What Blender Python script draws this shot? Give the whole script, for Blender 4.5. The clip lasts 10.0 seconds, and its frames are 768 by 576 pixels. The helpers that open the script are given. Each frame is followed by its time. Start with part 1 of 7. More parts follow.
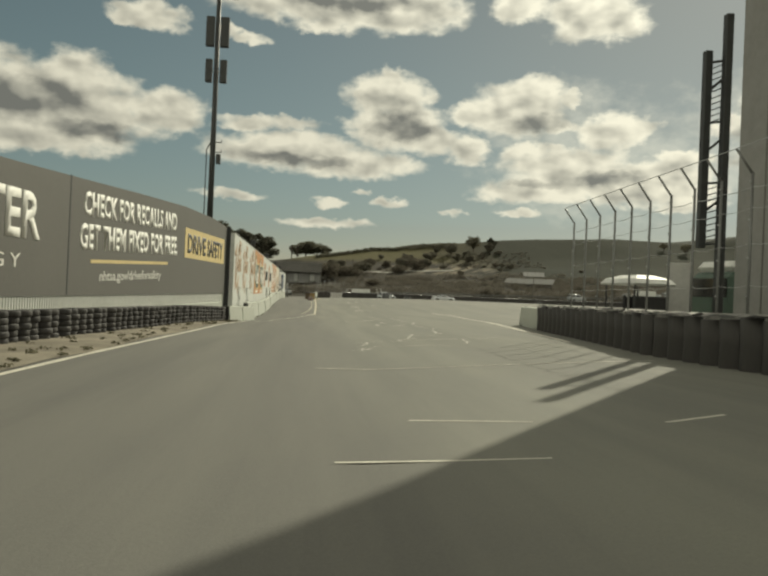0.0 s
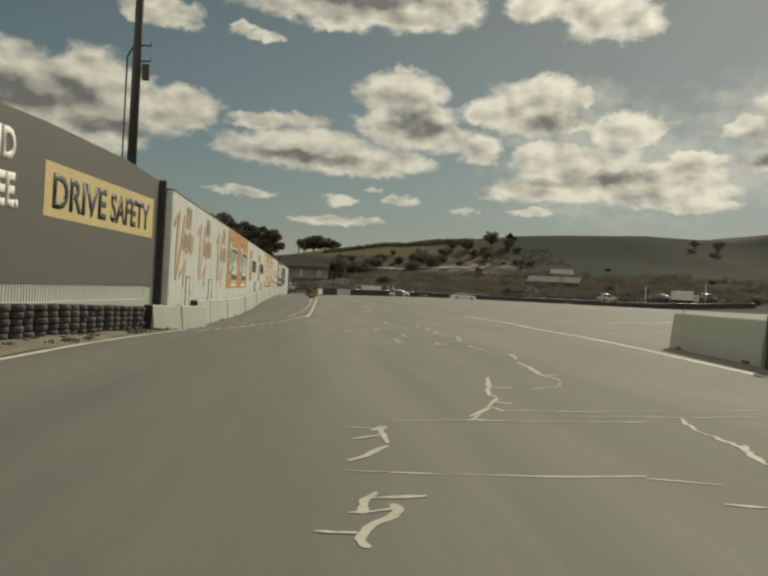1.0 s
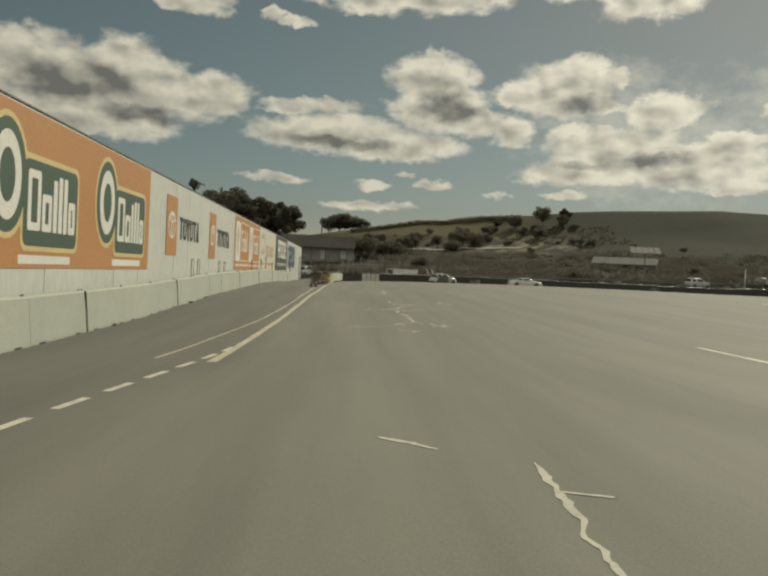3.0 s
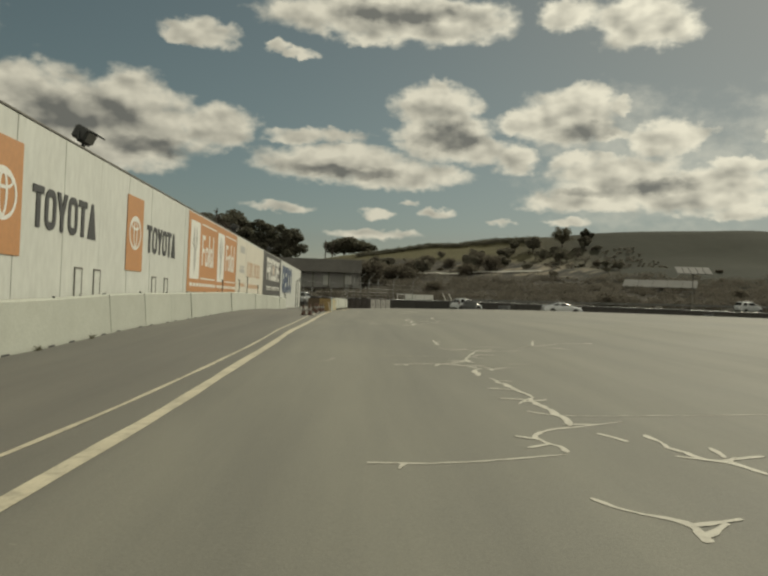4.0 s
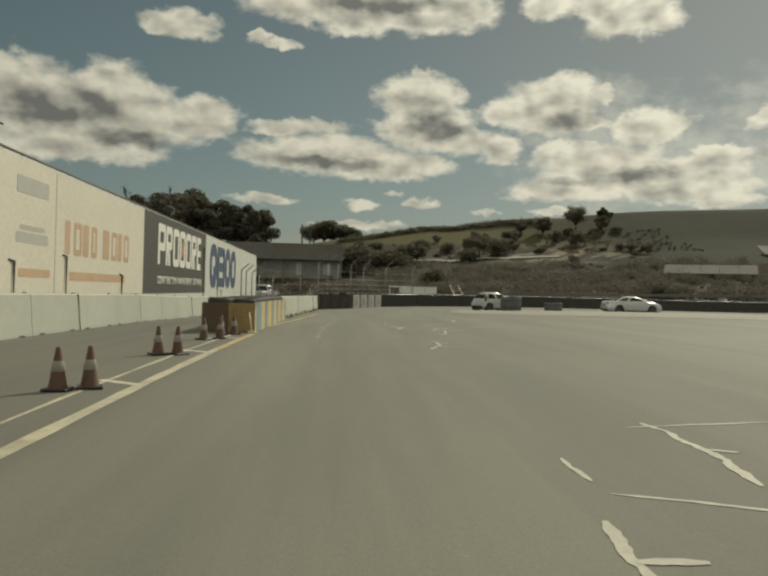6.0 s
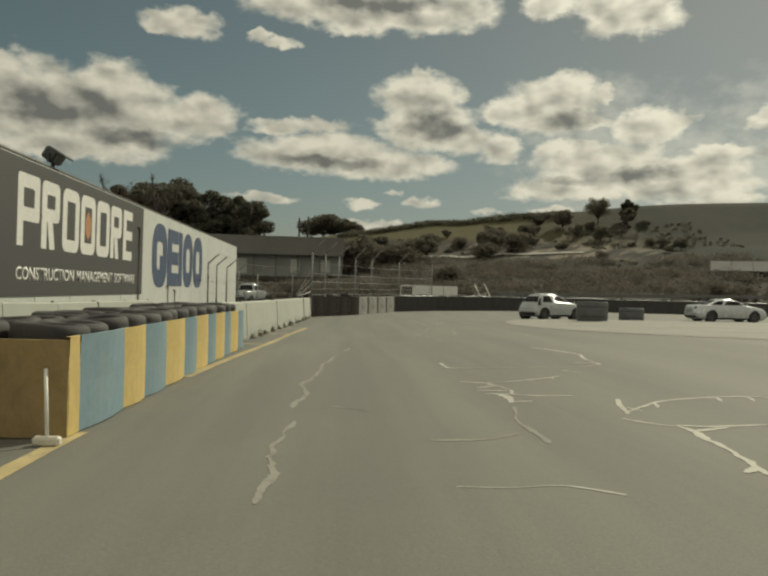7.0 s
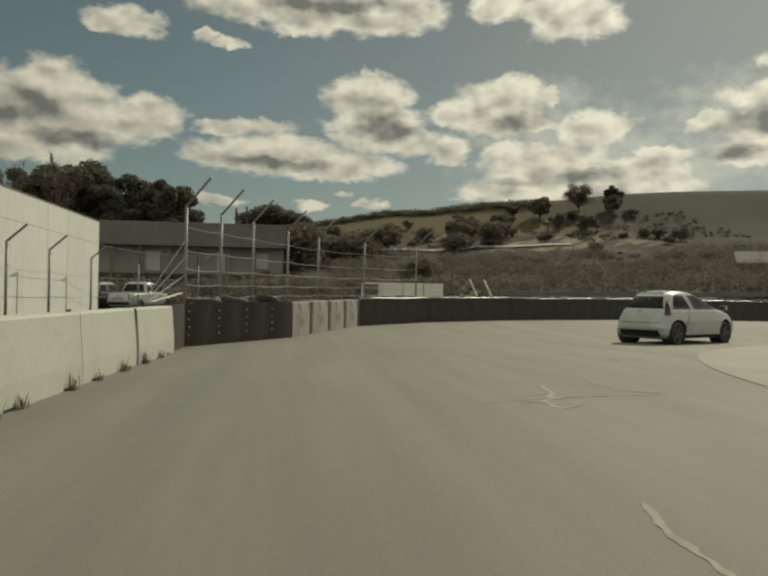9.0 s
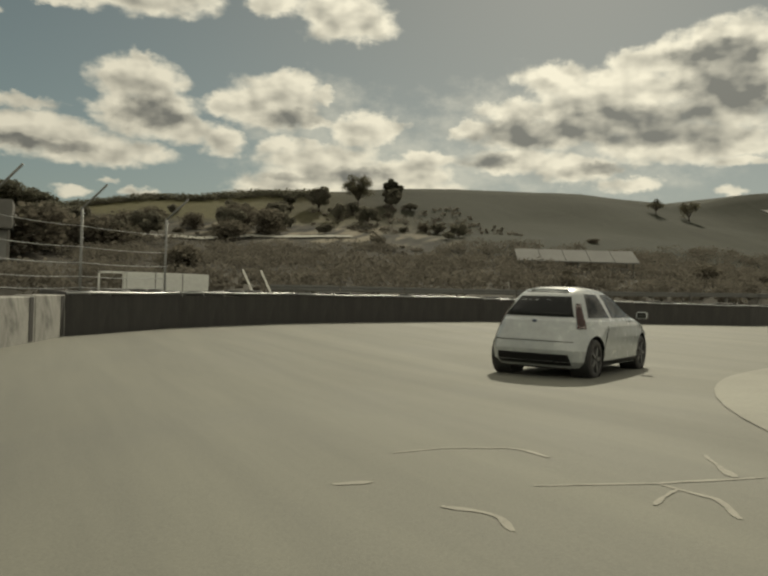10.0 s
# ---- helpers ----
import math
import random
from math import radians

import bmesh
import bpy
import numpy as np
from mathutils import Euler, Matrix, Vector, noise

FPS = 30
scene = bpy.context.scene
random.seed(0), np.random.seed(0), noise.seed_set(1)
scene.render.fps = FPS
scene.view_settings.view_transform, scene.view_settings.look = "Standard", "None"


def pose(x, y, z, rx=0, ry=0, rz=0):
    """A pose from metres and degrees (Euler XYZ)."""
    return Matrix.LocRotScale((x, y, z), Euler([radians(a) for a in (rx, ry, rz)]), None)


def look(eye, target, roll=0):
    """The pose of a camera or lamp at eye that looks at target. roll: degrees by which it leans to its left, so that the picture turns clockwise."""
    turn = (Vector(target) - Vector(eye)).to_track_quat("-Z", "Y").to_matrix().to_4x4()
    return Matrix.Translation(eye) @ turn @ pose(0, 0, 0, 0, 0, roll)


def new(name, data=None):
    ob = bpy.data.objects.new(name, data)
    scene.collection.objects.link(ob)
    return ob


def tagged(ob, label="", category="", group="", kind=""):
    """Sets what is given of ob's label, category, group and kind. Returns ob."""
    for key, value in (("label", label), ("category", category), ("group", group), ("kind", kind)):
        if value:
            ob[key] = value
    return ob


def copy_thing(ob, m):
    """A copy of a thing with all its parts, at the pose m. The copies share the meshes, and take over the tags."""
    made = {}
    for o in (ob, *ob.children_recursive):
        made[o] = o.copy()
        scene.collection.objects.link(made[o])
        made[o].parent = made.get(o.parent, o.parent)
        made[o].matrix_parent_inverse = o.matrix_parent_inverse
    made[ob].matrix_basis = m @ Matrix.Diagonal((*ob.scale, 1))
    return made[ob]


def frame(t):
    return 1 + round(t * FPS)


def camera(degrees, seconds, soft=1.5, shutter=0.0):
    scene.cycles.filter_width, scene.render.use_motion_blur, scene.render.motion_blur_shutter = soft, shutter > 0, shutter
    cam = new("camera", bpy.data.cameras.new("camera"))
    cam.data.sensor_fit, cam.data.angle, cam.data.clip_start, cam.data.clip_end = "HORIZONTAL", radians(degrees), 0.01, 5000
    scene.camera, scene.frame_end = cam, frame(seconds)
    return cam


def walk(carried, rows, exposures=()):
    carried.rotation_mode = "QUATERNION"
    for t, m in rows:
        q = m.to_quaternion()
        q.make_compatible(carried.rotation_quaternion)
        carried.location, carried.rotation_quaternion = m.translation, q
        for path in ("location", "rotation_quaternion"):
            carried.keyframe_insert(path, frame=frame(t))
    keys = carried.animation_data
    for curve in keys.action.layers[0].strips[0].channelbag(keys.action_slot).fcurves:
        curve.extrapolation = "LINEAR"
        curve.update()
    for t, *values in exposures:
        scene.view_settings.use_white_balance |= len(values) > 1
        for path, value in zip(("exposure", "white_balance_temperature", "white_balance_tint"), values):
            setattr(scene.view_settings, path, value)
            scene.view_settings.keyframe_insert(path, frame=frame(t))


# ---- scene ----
# ---------------------------------------------------------------- camera
cam = camera(54.0, 10.0, soft=2.5)
PATH = [
    (0, look((0.016, -0.039, 1.544), (1.083, 9.903, 1.592), 2.45)),
    (0.5, look((0.629, 6.829, 1.430), (1.623, 16.780, 1.456), 2.77)),
    (1, look((1.158, 14.012, 1.353), (2.085, 23.969, 1.370), 2.98)),
    (1.5, look((1.736, 21.232, 1.298), (2.614, 31.194, 1.279), 2.69)),
    (2, look((2.246, 27.693, 1.230), (3.032, 37.662, 1.225), 2.33)),
    (2.5, look((2.592, 34.714, 1.189), (3.230, 44.693, 1.054), 2.32)),
    (2.7, look((2.791, 37.593, 1.256), (2.906, 39.590, 1.206), 2.70)),
    (3.8, look((3.061, 53.524, 0.965), (3.137, 55.523, 0.989), 2.20)),
    (4, look((2.930, 56.168, 0.913), (3.356, 66.158, 1.078), 2.21)),
    (4.5, look((2.997, 62.882, 1.001), (3.505, 72.869, 1.113), 2.30)),
    (5, look((3.027, 70.218, 1.116), (3.600, 80.200, 1.301), 1.95)),
    (5.5, look((3.131, 76.529, 1.254), (3.755, 86.508, 1.431), 1.65)),
    (5.7, look((3.467, 78.943, 1.226), (3.592, 80.939, 1.252), 1.40)),
    (6.8, look((4.000, 92.000, 1.480), (4.124, 93.996, 1.473), 2.00)),
    (7, look((3.773, 95.714, 1.337), (4.398, 105.694, 1.378), 1.58)),
    (7.5, look((3.952, 101.311, 1.343), (4.542, 111.294, 1.307), 1.45)),
    (8, look((4.386, 106.670, 1.385), (4.925, 116.655, 1.401), 1.10)),
    (8.5, look((4.503, 111.823, 1.322), (5.263, 121.794, 1.241), 1.28)),
    (9, look((4.840, 115.857, 1.246), (6.117, 125.775, 1.320), 1.02)),
    (9.5, look((5.449, 119.725, 1.266), (8.021, 129.388, 1.300), 1.91)),
    (10, look((6.977, 124.446, 1.262), (11.113, 133.551, 1.333), 1.73)),
]
walk(cam, PATH, [(0, 0.16, 7200, 0), (0.5, 0.0, 7300, 2), (1.4, -0.12, 7250, 2), (9, -0.10, 7300, 0), (10, -0.04, 7450, 2)])

# ---------------------------------------------------------------- world and sun
SUN_AZ, SUN_EL = radians(39), radians(36)          # to the right of +y, above the ground
sun = new("sun", bpy.data.lights.new("sun", "SUN"))
sun.data.energy, sun.data.angle, sun.data.color = 3.1, radians(0.6), (1.0, 0.94, 0.84)
sun.matrix_world = look((60, 70, 90), (60 - math.sin(SUN_AZ) * math.cos(SUN_EL), 70 - math.cos(SUN_AZ) * math.cos(SUN_EL), 90 - math.sin(SUN_EL)))

# cumulus clouds: azimuth right of +y, elevation, half width, half height (degrees)
CLOUDS_WEST = [
    (-21.9, 12.1, 4.0, 2.6), (-16.5, 13.6, 2.5, 1.8), (-16.7, 11.7, 5.0, 2.5), (-10.5, 12.2, 2.5, 1.4), (-18.9, 9.6, 5.8, 1.0), (-23.5, 13.5, 2.4, 1.6), (-11.7, 18.6, 2.6, 0.9),
    (-12.9, 18.1, 1.7, 0.5), (-5.2, 18.0, 2.0, 0.4), (-6.3, 18.2, 0.9, 0.5), (1.2, 20.7, 7.4, 1.4), (6.4, 20.5, 4.8, 1.4), (0.5, 19.3, 2.2, 0.6), (-4.8, 20.8, 2.2, 0.7),
    (20.8, 20.1, 3.4, 1.6), (21.8, 19.3, 3.0, 0.9), (15.5, 20.9, 2.1, 1.0), (23.1, 19.5, 1.3, 0.8),
]
CLOUDS_MIDDLE = [
    (5.9, 14.5, 2.7, 1.5), (6.1, 15.6, 0.9, 0.9), (-2.9, 12.2, 3.9, 0.5), (-4.8, 11.9, 2.2, 0.4), (6.8, 12.3, 3.2, 1.5), (5.6, 12.4, 2.2, 1.2), (9.0, 11.4, 2.9, 1.0),
    (12.0, 10.8, 1.7, 1.0), (15.8, 13.7, 3.4, 1.8), (16.8, 14.9, 2.0, 1.1), (12.6, 13.4, 2.2, 0.8), (19.3, 14.5, 0.9, 0.8), (18.7, 12.5, 1.4, 0.6), (22.7, 12.2, 2.5, 1.3),
    (23.7, 12.5, 1.6, 0.8), (-1.4, 10.2, 5.4, 1.3), (-4.3, 10.0, 2.7, 0.9), (3.2, 9.5, 4.5, 1.0), (5.8, 9.5, 2.2, 0.7),
]
CLOUDS_LOW = [
    (19.4, 9.9, 4.4, 1.1), (17.0, 10.8, 2.1, 0.8), (21.2, 8.9, 5.5, 1.2), (15.0, 7.7, 2.5, 0.6), (17.8, 7.9, 4.9, 0.9), (24.5, 7.9, 4.8, 1.1), (27.0, 9.2, 2.5, 0.9),
    (27.4, 6.9, 3.1, 0.5), (-5.6, 6.8, 2.4, 0.4), (1.8, 6.5, 1.4, 0.4), (4.0, 7.5, 1.0, 0.3), (6.3, 6.6, 1.3, 0.4), (1.5, 5.0, 3.4, 0.4), (11.4, 6.2, 1.1, 0.3),
    (16.1, 6.3, 1.8, 0.3),
]
CLOUDS_EAST = [
    (48.3, 17.8, 3.1, 1.3), (45.8, 16.8, 4.2, 1.2), (42.2, 17.0, 1.5, 0.8), (48.4, 14.7, 3.7, 2.7), (50.2, 17.0, 1.8, 2.0), (36.7, 16.0, 2.8, 0.9), (41.6, 14.9, 5.6, 1.4),
    (34.2, 13.4, 2.7, 1.1), (30.6, 12.4, 1.5, 0.7), (35.0, 12.2, 4.3, 1.3), (40.3, 13.1, 6.5, 1.9), (46.0, 11.2, 6.1, 1.4), (34.0, 10.1, 4.2, 0.9), (27.7, 10.2, 2.2, 0.7),
    (38.6, 9.5, 2.8, 1.0), (42.4, 8.4, 2.0, 0.6), (49.2, 9.7, 2.8, 0.4), (49.2, 7.8, 0.9, 0.4),
]
GREY_CORES = [
    (-20.3, 12.0, 3.0, 1.2), (6.8, 12.4, 1.8, 0.9), (3.4, 21.1, 4.5, 0.6), (22.5, 8.9, 2.0, 0.5), (17.6, 12.8, 2.1, 0.6), (-0.9, 9.5, 4.1, 0.4), (-15.0, 10.4, 3.0, 0.5),
    (16.7, 8.5, 2.1, 0.3),
]
GREY_CORES_EAST = [
    (36.4, 12.1, 5.0, 0.9), (43.7, 12.4, 6.0, 1.1), (48.7, 14.8, 2.5, 2.2), (32.1, 10.1, 2.0, 0.6), (47.4, 17.0, 2.2, 0.8), (41.0, 9.5, 2.1, 0.4),
]

VEIL = [(22.5, 9.2, 8.5, 3.4), (19.0, 12.8, 5.5, 2.8), (38.0, 11.8, 12.0, 4.2), (29.0, 9.5, 5.0, 2.4)]


def make_world():
    world = bpy.data.worlds.new("sky")
    scene.world = world
    world.use_nodes = True
    nt = world.node_tree
    nt.nodes.clear()
    N, L = nt.nodes.new, nt.links.new

    def math_node(op, a, b=None, c=None):
        n = N("ShaderNodeMath")
        n.operation = op
        for k, v in enumerate((a, b, c)):
            if v is None:
                continue
            if isinstance(v, (int, float)):
                n.inputs[k].default_value = v
            else:
                L(v, n.inputs[k])
        return n.outputs[0]

    co = N("ShaderNodeTexCoord").outputs["Generated"]
    sep = N("ShaderNodeSeparateXYZ")
    L(co, sep.inputs[0])
    x, y, z = sep.outputs
    az = math_node("MULTIPLY", math_node("ARCTAN2", x, y), 57.2958)
    el = math_node("MULTIPLY", math_node("ARCSINE", z), 57.2958)
    # ragged outline: azimuth and elevation pushed about by noise
    flat = N("ShaderNodeCombineXYZ")
    L(az, flat.inputs[0])
    L(math_node("MULTIPLY", el, 1.5), flat.inputs[1])

    def fbm(scale, detail, rough, off):
        mp = N("ShaderNodeVectorMath")
        mp.operation = "ADD"
        L(flat.outputs[0], mp.inputs[0])
        mp.inputs[1].default_value = (off, off * 0.7, 0)
        n = N("ShaderNodeTexNoise")
        n.noise_dimensions = "3D"
        n.inputs["Scale"].default_value, n.inputs["Detail"].default_value, n.inputs["Roughness"].default_value = scale, detail, rough
        L(mp.outputs[0], n.inputs["Vector"])
        return math_node("SUBTRACT", n.outputs["Fac"], 0.5)

    def noise_at(scale, detail, rough, dx, dy):
        """Noise in degrees of sky, read dx and dy degrees away."""
        mp = N("ShaderNodeVectorMath")
        mp.operation = "ADD"
        L(flat.outputs[0], mp.inputs[0])
        mp.inputs[1].default_value = (dx + 300, dy * 1.5 + 300, 0)
        n = N("ShaderNodeTexNoise")
        n.inputs["Scale"].default_value, n.inputs["Detail"].default_value, n.inputs["Roughness"].default_value = scale, detail, rough
        L(mp.outputs[0], n.inputs["Vector"])
        return math_node("SUBTRACT", n.outputs["Fac"], 0.5)

    def lobes(rows, coords, blend):
        """How deep a place lies inside the nearest of a set of soft ellipses: 1 in the middle, 0 at the outline."""
        field = None
        for a, e, w, h in rows:
            grow = 1.17
            m = N("ShaderNodeVectorMath")
            m.operation = "MULTIPLY_ADD"
            L(coords, m.inputs[0])
            m.inputs[1].default_value = (1 / (w * grow), 1 / (h * grow), 0)
            m.inputs[2].default_value = (-a / (w * grow), -e / (h * grow), math.sqrt(max(0.0, 0.42 - 0.36 * h)))
            d = N("ShaderNodeVectorMath")
            d.operation = "DOT_PRODUCT"
            L(m.outputs[0], d.inputs[0])
            L(m.outputs[0], d.inputs[1])
            field = d.outputs["Value"] if field is None else math_node("SMOOTH_MIN", field, d.outputs["Value"], blend)
        return math_node("SUBTRACT", 1.0, field)

    # the outlines are pushed about, so that no lobe stays an ellipse
    pushed = N("ShaderNodeCombineXYZ")
    L(math_node("ADD", az, math_node("ADD", math_node("MULTIPLY", fbm(0.30, 3, 0.5, 90.0), 2.6), math_node("MULTIPLY", fbm(1.1, 4, 0.6, 55.0), 1.5))), pushed.inputs[0])
    L(math_node("ADD", el, math_node("ADD", math_node("MULTIPLY", fbm(0.30, 3, 0.5, 130.0), 1.0), math_node("MULTIPLY", fbm(1.1, 4, 0.6, 25.0), 0.9))), pushed.inputs[1])
    every = CLOUDS_WEST + CLOUDS_MIDDLE + CLOUDS_LOW + CLOUDS_EAST
    body = lobes(every, pushed.outputs[0], 0.4)
    sunside = N("ShaderNodeVectorMath")
    sunside.operation = "ADD"
    L(pushed.outputs[0], sunside.inputs[0])
    sunside.inputs[1].default_value = (0.35, 0.75, 0)
    cover = math_node("MAXIMUM", lobes(every, sunside.outputs[0], 0.4), 0.0)
    # other clouds, added round the rest of the sky out of view to fill the shade
    away = math_node("MULTIPLY", math_node("MAXIMUM", math_node("SUBTRACT", math_node("ABSOLUTE", math_node("SUBTRACT", az, 15)), 44), math_node("SUBTRACT", el, 29)), 0.1)
    rest = math_node("ADD", math_node("MULTIPLY", fbm(0.14, 3, 0.5, 3.0), 3.0), 0.40)
    rest = math_node("MINIMUM", rest, math_node("MINIMUM", math_node("MAXIMUM", away, -1.0), 0.6))
    body = math_node("MAXIMUM", math_node("MAXIMUM", body, -1.2), rest)
    billow = noise_at(0.60, 4.5, 0.45, 0, 0)
    puff, puff_sunward = noise_at(0.42, 2.5, 0.45, 0, 0), noise_at(0.42, 2.5, 0.45, 0.45, 0.8)
    shape = math_node("ADD", body, math_node("MULTIPLY", billow, 1.5))
    ramp = N("ShaderNodeMapRange")
    ramp.interpolation_type = "SMOOTHSTEP"
    ramp.inputs["From Min"].default_value, ramp.inputs["From Max"].default_value = -0.34, 0.62
    L(shape, ramp.inputs["Value"])
    # thin torn veil between the clouds toward the sun
    veil = N("ShaderNodeMapRange")
    veil.interpolation_type = "SMOOTHSTEP"
    veil.inputs["From Min"].default_value, veil.inputs["From Max"].default_value = -0.2, 1.3
    veil.inputs["To Max"].default_value = 0.40
    L(math_node("ADD", lobes(VEIL, pushed.outputs[0], 0.6), math_node("MULTIPLY", noise_at(0.45, 5, 0.6, 7, 3), 2.4)), veil.inputs["Value"])
    dense = math_node("MAXIMUM", ramp.outputs[0], veil.outputs[0])
    # backlit: thick middles are grey, thin rims and the billows that face the sun let the light through
    core = N("ShaderNodeMapRange")
    core.interpolation_type = "SMOOTHSTEP"
    core.inputs["From Min"].default_value, core.inputs["From Max"].default_value = -1.0, 1.0
    L(lobes(GREY_CORES + GREY_CORES_EAST, pushed.outputs[0], 0.3), core.inputs["Value"])
    relief = math_node("SUBTRACT", puff_sunward, puff)
    thick = math_node("MULTIPLY", math_node("MAXIMUM", math_node("ADD", math_node("SUBTRACT", body, 0.12), puff), 0.0), 0.36)
    dark = math_node("ADD", math_node("ADD", math_node("MULTIPLY", core.outputs[0], 0.58), math_node("ADD", thick, math_node("MULTIPLY", cover, 0.13))), math_node("MULTIPLY", relief, 1.7))
    tone = N("ShaderNodeMixRGB")
    tone.inputs["Color1"].default_value, tone.inputs["Color2"].default_value = (1.0, 0.955, 0.865, 1), (0.24, 0.245, 0.245, 1)
    L(math_node("MAXIMUM", math_node("MINIMUM", math_node("SUBTRACT", dark, 0.02), 1.0), 0.0), tone.inputs["Fac"])
    # brighter toward the sun
    sunward = N("ShaderNodeVectorMath")
    sunward.operation = "DOT_PRODUCT"
    L(co, sunward.inputs[0])
    sunward.inputs[1].default_value = (math.sin(SUN_AZ) * math.cos(SUN_EL), math.cos(SUN_AZ) * math.cos(SUN_EL), math.sin(SUN_EL))
    glow = math_node("POWER", math_node("MAXIMUM", sunward.outputs["Value"], 0.0), 6.0)
    # clouds that face the sun from the other side are the brightest; boosted as fill light
    front = math_node("MAXIMUM", math_node("MULTIPLY", sunward.outputs["Value"], -1.0), 0.0)
    cloud_gain = math_node("ADD", math_node("ADD", 0.62, math_node("MULTIPLY", glow, 0.46)), math_node("MULTIPLY", front, 1.2))
    cloud_bg = N("ShaderNodeBackground")
    L(tone.outputs[0], cloud_bg.inputs["Color"])
    L(cloud_gain, cloud_bg.inputs["Strength"])
    sky = N("ShaderNodeTexSky")
    sky.sky_type, sky.sun_disc = "NISHITA", False
    sky.sun_elevation, sky.sun_rotation = SUN_EL, SUN_AZ
    sky.air_density, sky.dust_density, sky.ozone_density = 1.0, 0.4, 1.5
    sky_bg = N("ShaderNodeBackground")
    sky_bg.inputs["Strength"].default_value = 0.037
    haze = N("ShaderNodeHueSaturation")
    haze.inputs["Hue"].default_value = 0.468
    L(sky.outputs[0], haze.inputs["Color"])
    L(math_node("SUBTRACT", 0.74, math_node("MULTIPLY", glow, 0.6)), haze.inputs["Saturation"])
    L(haze.outputs[0], sky_bg.inputs["Color"])
    mix = N("ShaderNodeMixShader")
    L(dense, mix.inputs[0])
    L(sky_bg.outputs[0], mix.inputs[1])
    L(cloud_bg.outputs[0], mix.inputs[2])
    out = N("ShaderNodeOutputWorld")
    L(mix.outputs[0], out.inputs["Surface"])


make_world()

# ---------------------------------------------------------------- materials
def ramp_of(nt, fac, stops):
    r = nt.nodes.new("ShaderNodeValToRGB")
    els = r.color_ramp.elements
    els[0].position, els[0].color = stops[0][0], (*stops[0][1], 1)
    els[1].position, els[1].color = stops[-1][0], (*stops[-1][1], 1)
    for p, c in stops[1:-1]:
        e = els.new(p)
        e.color = (*c, 1)
    nt.links.new(fac, r.inputs[0])
    return r.outputs[0]


def noise_of(nt, scale, detail=6, rough=0.6, stretch=(1, 1, 1), dist=0.0, coord="Object", turn=None):
    """With a turn, the pattern is drawn out by stretch along that direction of the plan."""
    tc = nt.nodes.new("ShaderNodeTexCoord")
    mp = nt.nodes.new("ShaderNodeMapping")
    mp.inputs["Scale"].default_value = stretch
    if turn is not None:
        mp.vector_type = "TEXTURE"
        mp.inputs["Rotation"].default_value = (0, 0, radians(turn))
    nt.links.new(tc.outputs[coord], mp.inputs["Vector"])
    n = nt.nodes.new("ShaderNodeTexNoise")
    n.inputs["Scale"].default_value, n.inputs["Detail"].default_value = scale, detail
    n.inputs["Roughness"].default_value, n.inputs["Distortion"].default_value = rough, dist
    nt.links.new(mp.outputs[0], n.inputs["Vector"])
    return n.outputs["Fac"]


def mixed(nt, fac, a, b, mode="MIX"):
    m = nt.nodes.new("ShaderNodeMixRGB")
    m.blend_type = mode
    for k, v in enumerate((fac, a, b)):
        if isinstance(v, (int, float)):
            m.inputs[k].default_value = v
        elif isinstance(v, tuple):
            m.inputs[k].default_value = (*v, 1)
        else:
            nt.links.new(v, m.inputs[k])
    return m.outputs[0]


